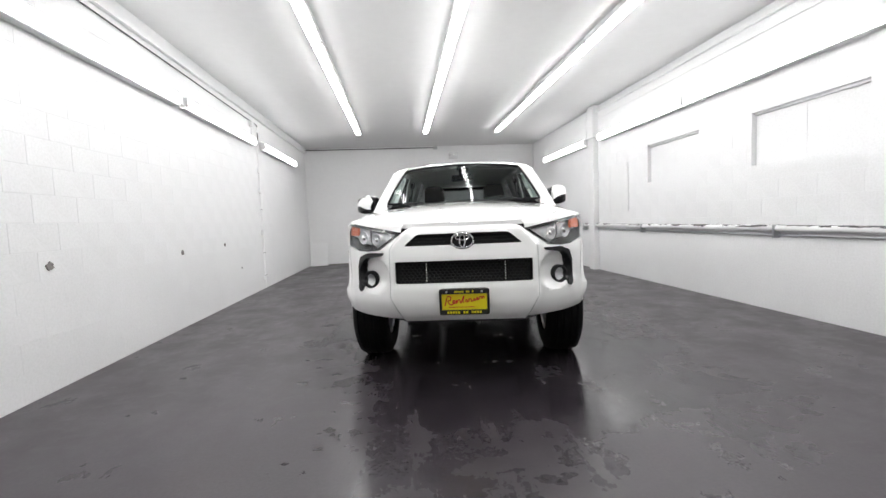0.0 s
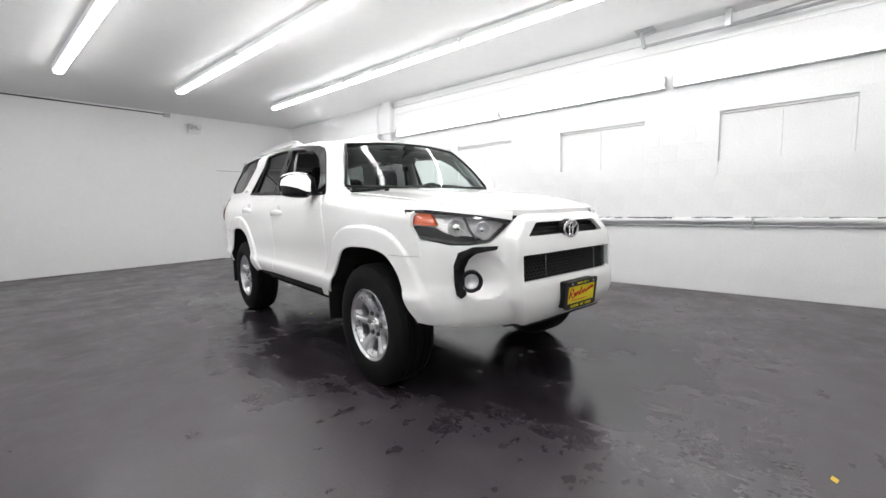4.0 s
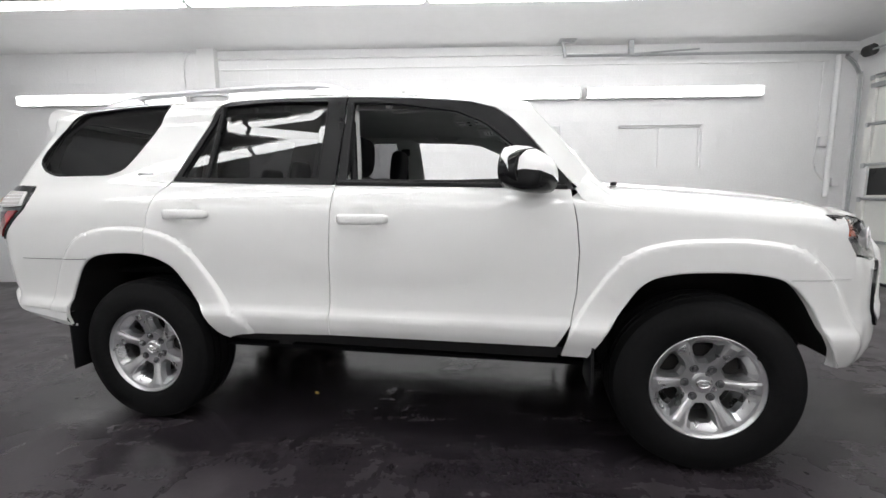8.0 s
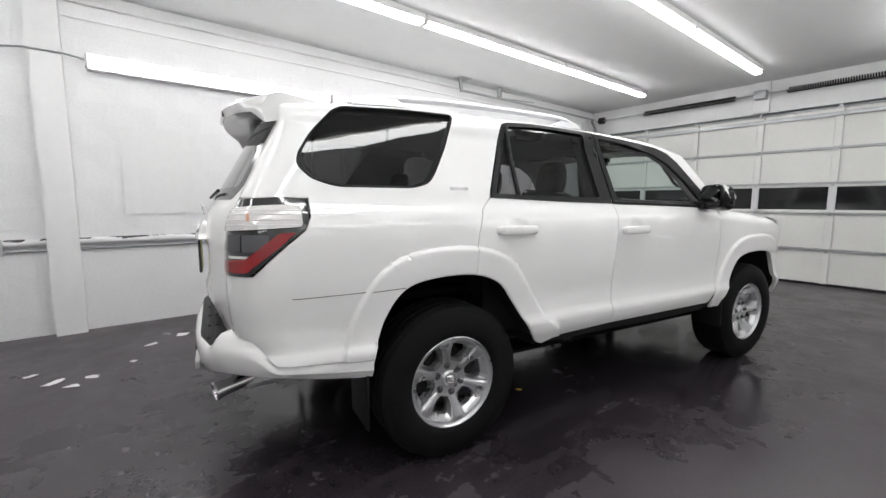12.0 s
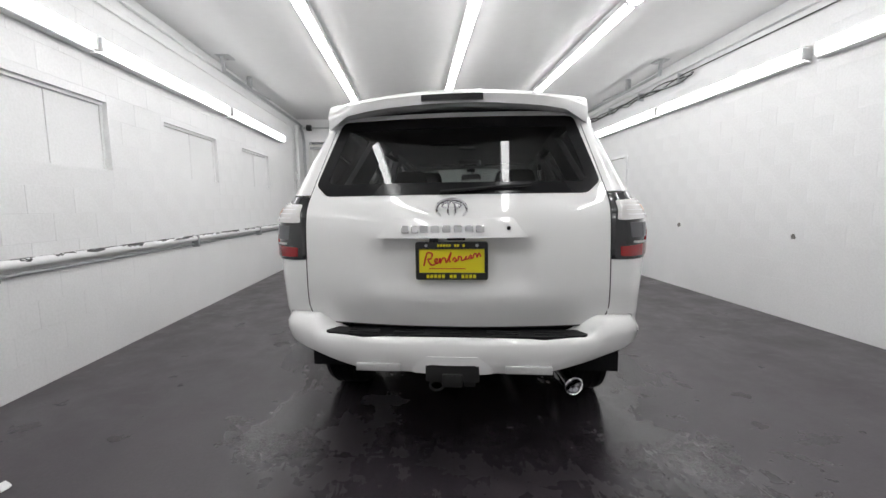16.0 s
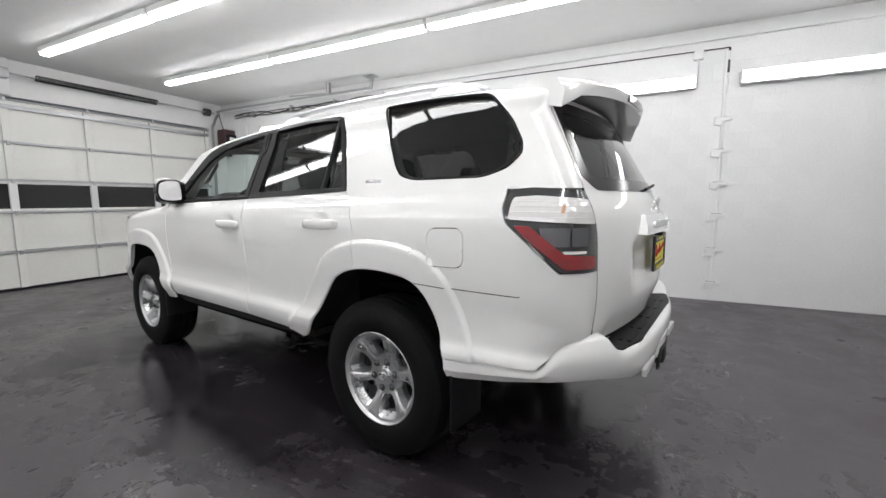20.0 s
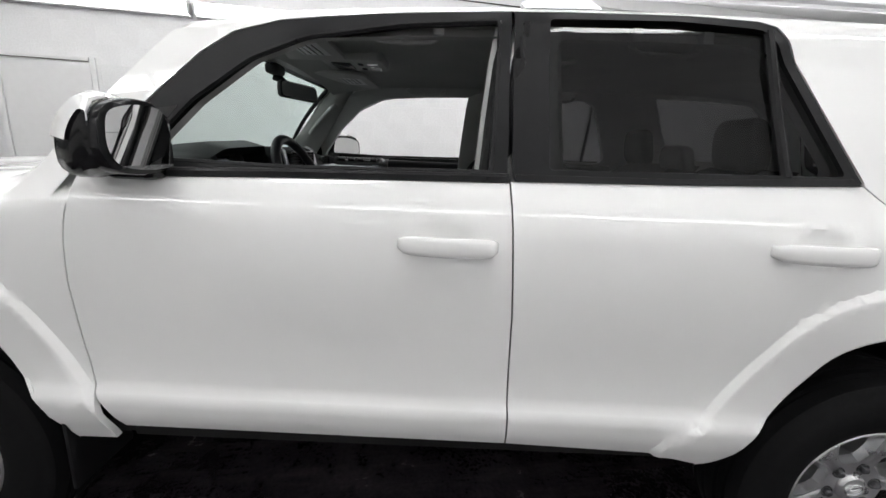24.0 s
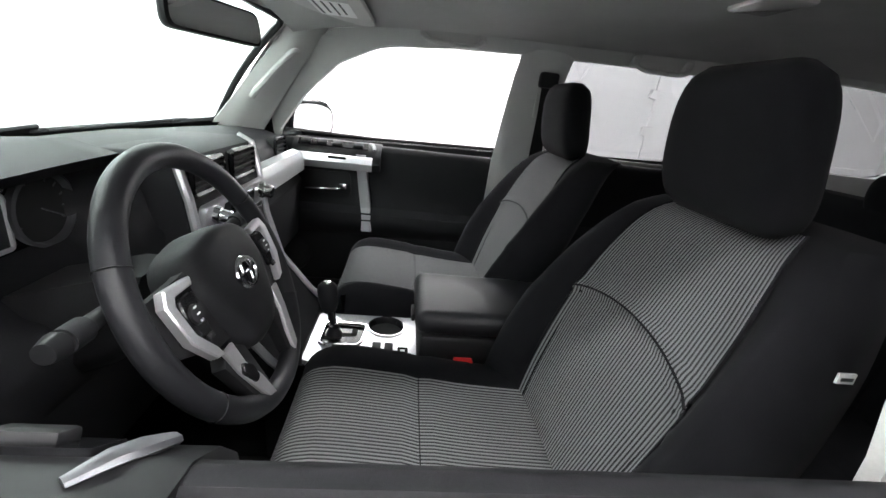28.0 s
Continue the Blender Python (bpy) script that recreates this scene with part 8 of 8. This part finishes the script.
top_plate = part("console_plate", panel(rounded([(-0.10, -0.37), (0.125, -0.37), (0.125, -0.105), (-0.10, -0.105)], 0.015, 3), lambda a, b: (a, b, 0.866), holes=[hole_c, hole_g], step=0.03, rim=0.012, inward=lambda a, b: (0, 0, -1)), SILVERTRIM, cons, "silver console plate")
part("cup_holder", lathe([(0.868, 0.049), (0.870, 0.047), (0.866, 0.0445), (0.80, 0.042), (0.795, 0.0)], 32, "Z"), GLOSSBLACK, cons, "round black cup holder").matrix_basis = pose(-0.044, -0.185, 0)
part("cup_ring", lathe([(0.866, 0.051), (0.870, 0.050), (0.870, 0.047), (0.866, 0.047)], 32, "Z", True), CHROME, cons).matrix_basis = pose(-0.044, -0.185, 0)
gate = part("shift_gate", panel(hole_g, lambda a, b: (a, b, 0.862), step=0.04, rim=0.0), GLOSSBLACK, cons, "black shift gate with white letters")
part("gate_frame", tube([(a, b, 0.868) for a, b in hole_g], 0.004, 6, closed=True), CHROME, gate)
for a, b, w, h in ((0.02, -0.33, 0.008, 0.02), (0.01, -0.305, 0.016, 0.007), (0.0, -0.28, 0.007, 0.02), (-0.015, -0.265, 0.016, 0.007)):
    part("gate_slot", box(a - w, a + w, b - h, b + h, 0.8625, 0.8635), DARK, gate)
for k, ch in enumerate("PRND"):
    ml = text_mesh(ch, 0.011)
    part("gate_letter", ml, WHITEMARK, gate, sharp=0).matrix_basis = pose(0.042, -0.325 + 0.022 * k, 0.8632, 0, 0, 180)
lever = part("shift_lever", tube([(0.0, -0.315, 0.86), (-0.005, -0.322, 0.90), (-0.012, -0.33, 0.935)], [0.011, 0.010, 0.009], 10), CHROME, cons, "chrome shift lever with black knob")
part("shift_boot", lathe([(0.862, 0.022), (0.872, 0.018), (0.885, 0.0125)], 16, "Z"), BLACK, lever).matrix_basis = pose(0, -0.315, 0)
part("shift_knob", loft([[(-0.014 + w * math.cos(a), -0.333 + o + w * 1.15 * math.sin(a), z) for a in [k * math.tau / 16 for k in range(16)]] for z, w, o in ((0.918, 0.012, 0), (0.93, 0.018, 0), (0.95, 0.0215, -0.002), (0.975, 0.0225, -0.004), (0.99, 0.0205, -0.005), (0.999, 0.014, -0.005), (1.001, 0.006, -0.005))]), LEATHER, lever, "", 60)
part("knob_cap", lathe([(1.0005, 0.010), (1.004, 0.008), (1.005, 0)], 16, "Z"), CHROME, lever).matrix_basis = pose(-0.014, -0.338, 0)
for k in range(2):
    part("seat_heater_switch", box(0.036, 0.076, -0.215 + 0.03 * k, -0.193 + 0.03 * k, 0.864, 0.870, 0.002), SATIN, cons)
pw = part("power_switch", box(0.055, 0.11, -0.152, -0.126, 0.864, 0.871, 0.002), GLOSSBLACK, cons)
part("switch_mark", box(0.066, 0.078, -0.144, -0.134, 0.8705, 0.8715), WHITEMARK, pw)
arm_ = part("armrest_box", box(-0.125, 0.118, -0.105, 0.29, 0.70, 0.945, 0.014), BLACK, car, "black armrest box with padded lid")
part("armrest_lid", box(-0.132, 0.124, -0.118, 0.30, 0.945, 1.004, 0.026, 4), LEATHER, arm_, "padded black lid")
part("lid_latch", box(-0.03, 0.03, -0.124, -0.114, 0.93, 0.95, 0.004), BLACK, arm_)

# --- overhead things ---
mirr = part("rear_view_mirror", loft([[(x, y, z) for x, z in rounded([(-0.125 * k, -0.034 * k), (0.125 * k, -0.034 * k), (0.12 * k, 0.034 * k), (-0.12 * k, 0.034 * k)], 0.022, 4)] for k, y in ((0.80, -0.026), (0.95, -0.018), (1.0, -0.004), (0.985, 0.003))]), BLACK, car, "black rear-view mirror", 50)
mirr.matrix_basis = pose(0.0, -0.558, 1.556, 6, 0, -20)
part("mirror_face", prism(rounded([(-0.116, -0.029), (0.116, -0.029), (0.112, 0.029), (-0.112, 0.029)], 0.019, 4), 0.0025, 0.005, "Y"), MIRROR, mirr, "mirror glass")
part("mirror_stalk", tube([(0, -0.02, 0.01), (0, -0.06, 0.04), (0.02, -0.105, 0.075)], [0.012, 0.011, 0.02], 10), BLACK, mirr)
part("sensor_cover", box(-0.05, 0.05, -0.69, -0.63, 1.62, 1.665, 0.015), BLACK, car)
for s in (-1, 1):
    vz = 1.668
    vis = part("sun_visor", prism(rounded([(s * 0.14, -0.565), (s * 0.60, -0.49), (s * 0.60, -0.30), (s * 0.17, -0.31)], 0.035, 4), vz - 0.008, vz + 0.01, "Z", 0.006, 2), GREYTRIM, car, "grey folded sun visor")
    part("visor_label", box(*sorted((s * 0.26, s * 0.46)), -0.45, -0.345, vz - 0.0092, vz - 0.0085), WHITEMARK, vis, "white warning label")
    for k in range(4):
        part("label_line", box(*sorted((s * 0.27, s * (0.44 - 0.02 * (k % 2)))), -0.44 + 0.022 * k, -0.434 + 0.022 * k, vz - 0.0097, vz - 0.0093), SCREEN, vis)
over = part("overhead_console", prism(rounded([(-0.12, -0.44), (0.12, -0.44), (0.11, -0.18), (-0.11, -0.18)], 0.025, 3), 1.672, 1.72, "Z", 0.01, 2), GREYTRIM, car, "grey overhead console with reading lamps")
for s in (-1, 1):
    part("reading_lamp", box(s * 0.05 - 0.022, s * 0.05 + 0.022, -0.25, -0.205, 1.668, 1.675, 0.003), PALELENS, over)
    part("lamp_button", box(s * 0.05 - 0.016, s * 0.05 + 0.016, -0.29, -0.27, 1.668, 1.675, 0.002), BLACK, over)
part("console_lid", box(-0.07, 0.07, -0.40, -0.32, 1.667, 1.674, 0.003), GLOSSBLACK, over)
dome = part("dome_lamp", box(-0.07, 0.07, 0.52, 0.62, roof_z(0, 0.57) - 0.068, roof_z(0, 0.57) - 0.045, 0.008), PALELENS, car)

# ---------------- three levels at most: what sits deeper hangs from its part ----------------
moves = []
for ob in bpy.data.objects:
    chain = []
    up = ob.parent
    while up:
        chain.append(up)
        up = up.parent
    if len(chain) > 2:
        m = ob.matrix_basis.copy()
        for anc in chain[:-2]:
            m = anc.matrix_basis @ m
        moves.append((ob, chain[-2], m))
for ob, anc, m in moves:
    ob.parent = anc
    ob.matrix_basis = m
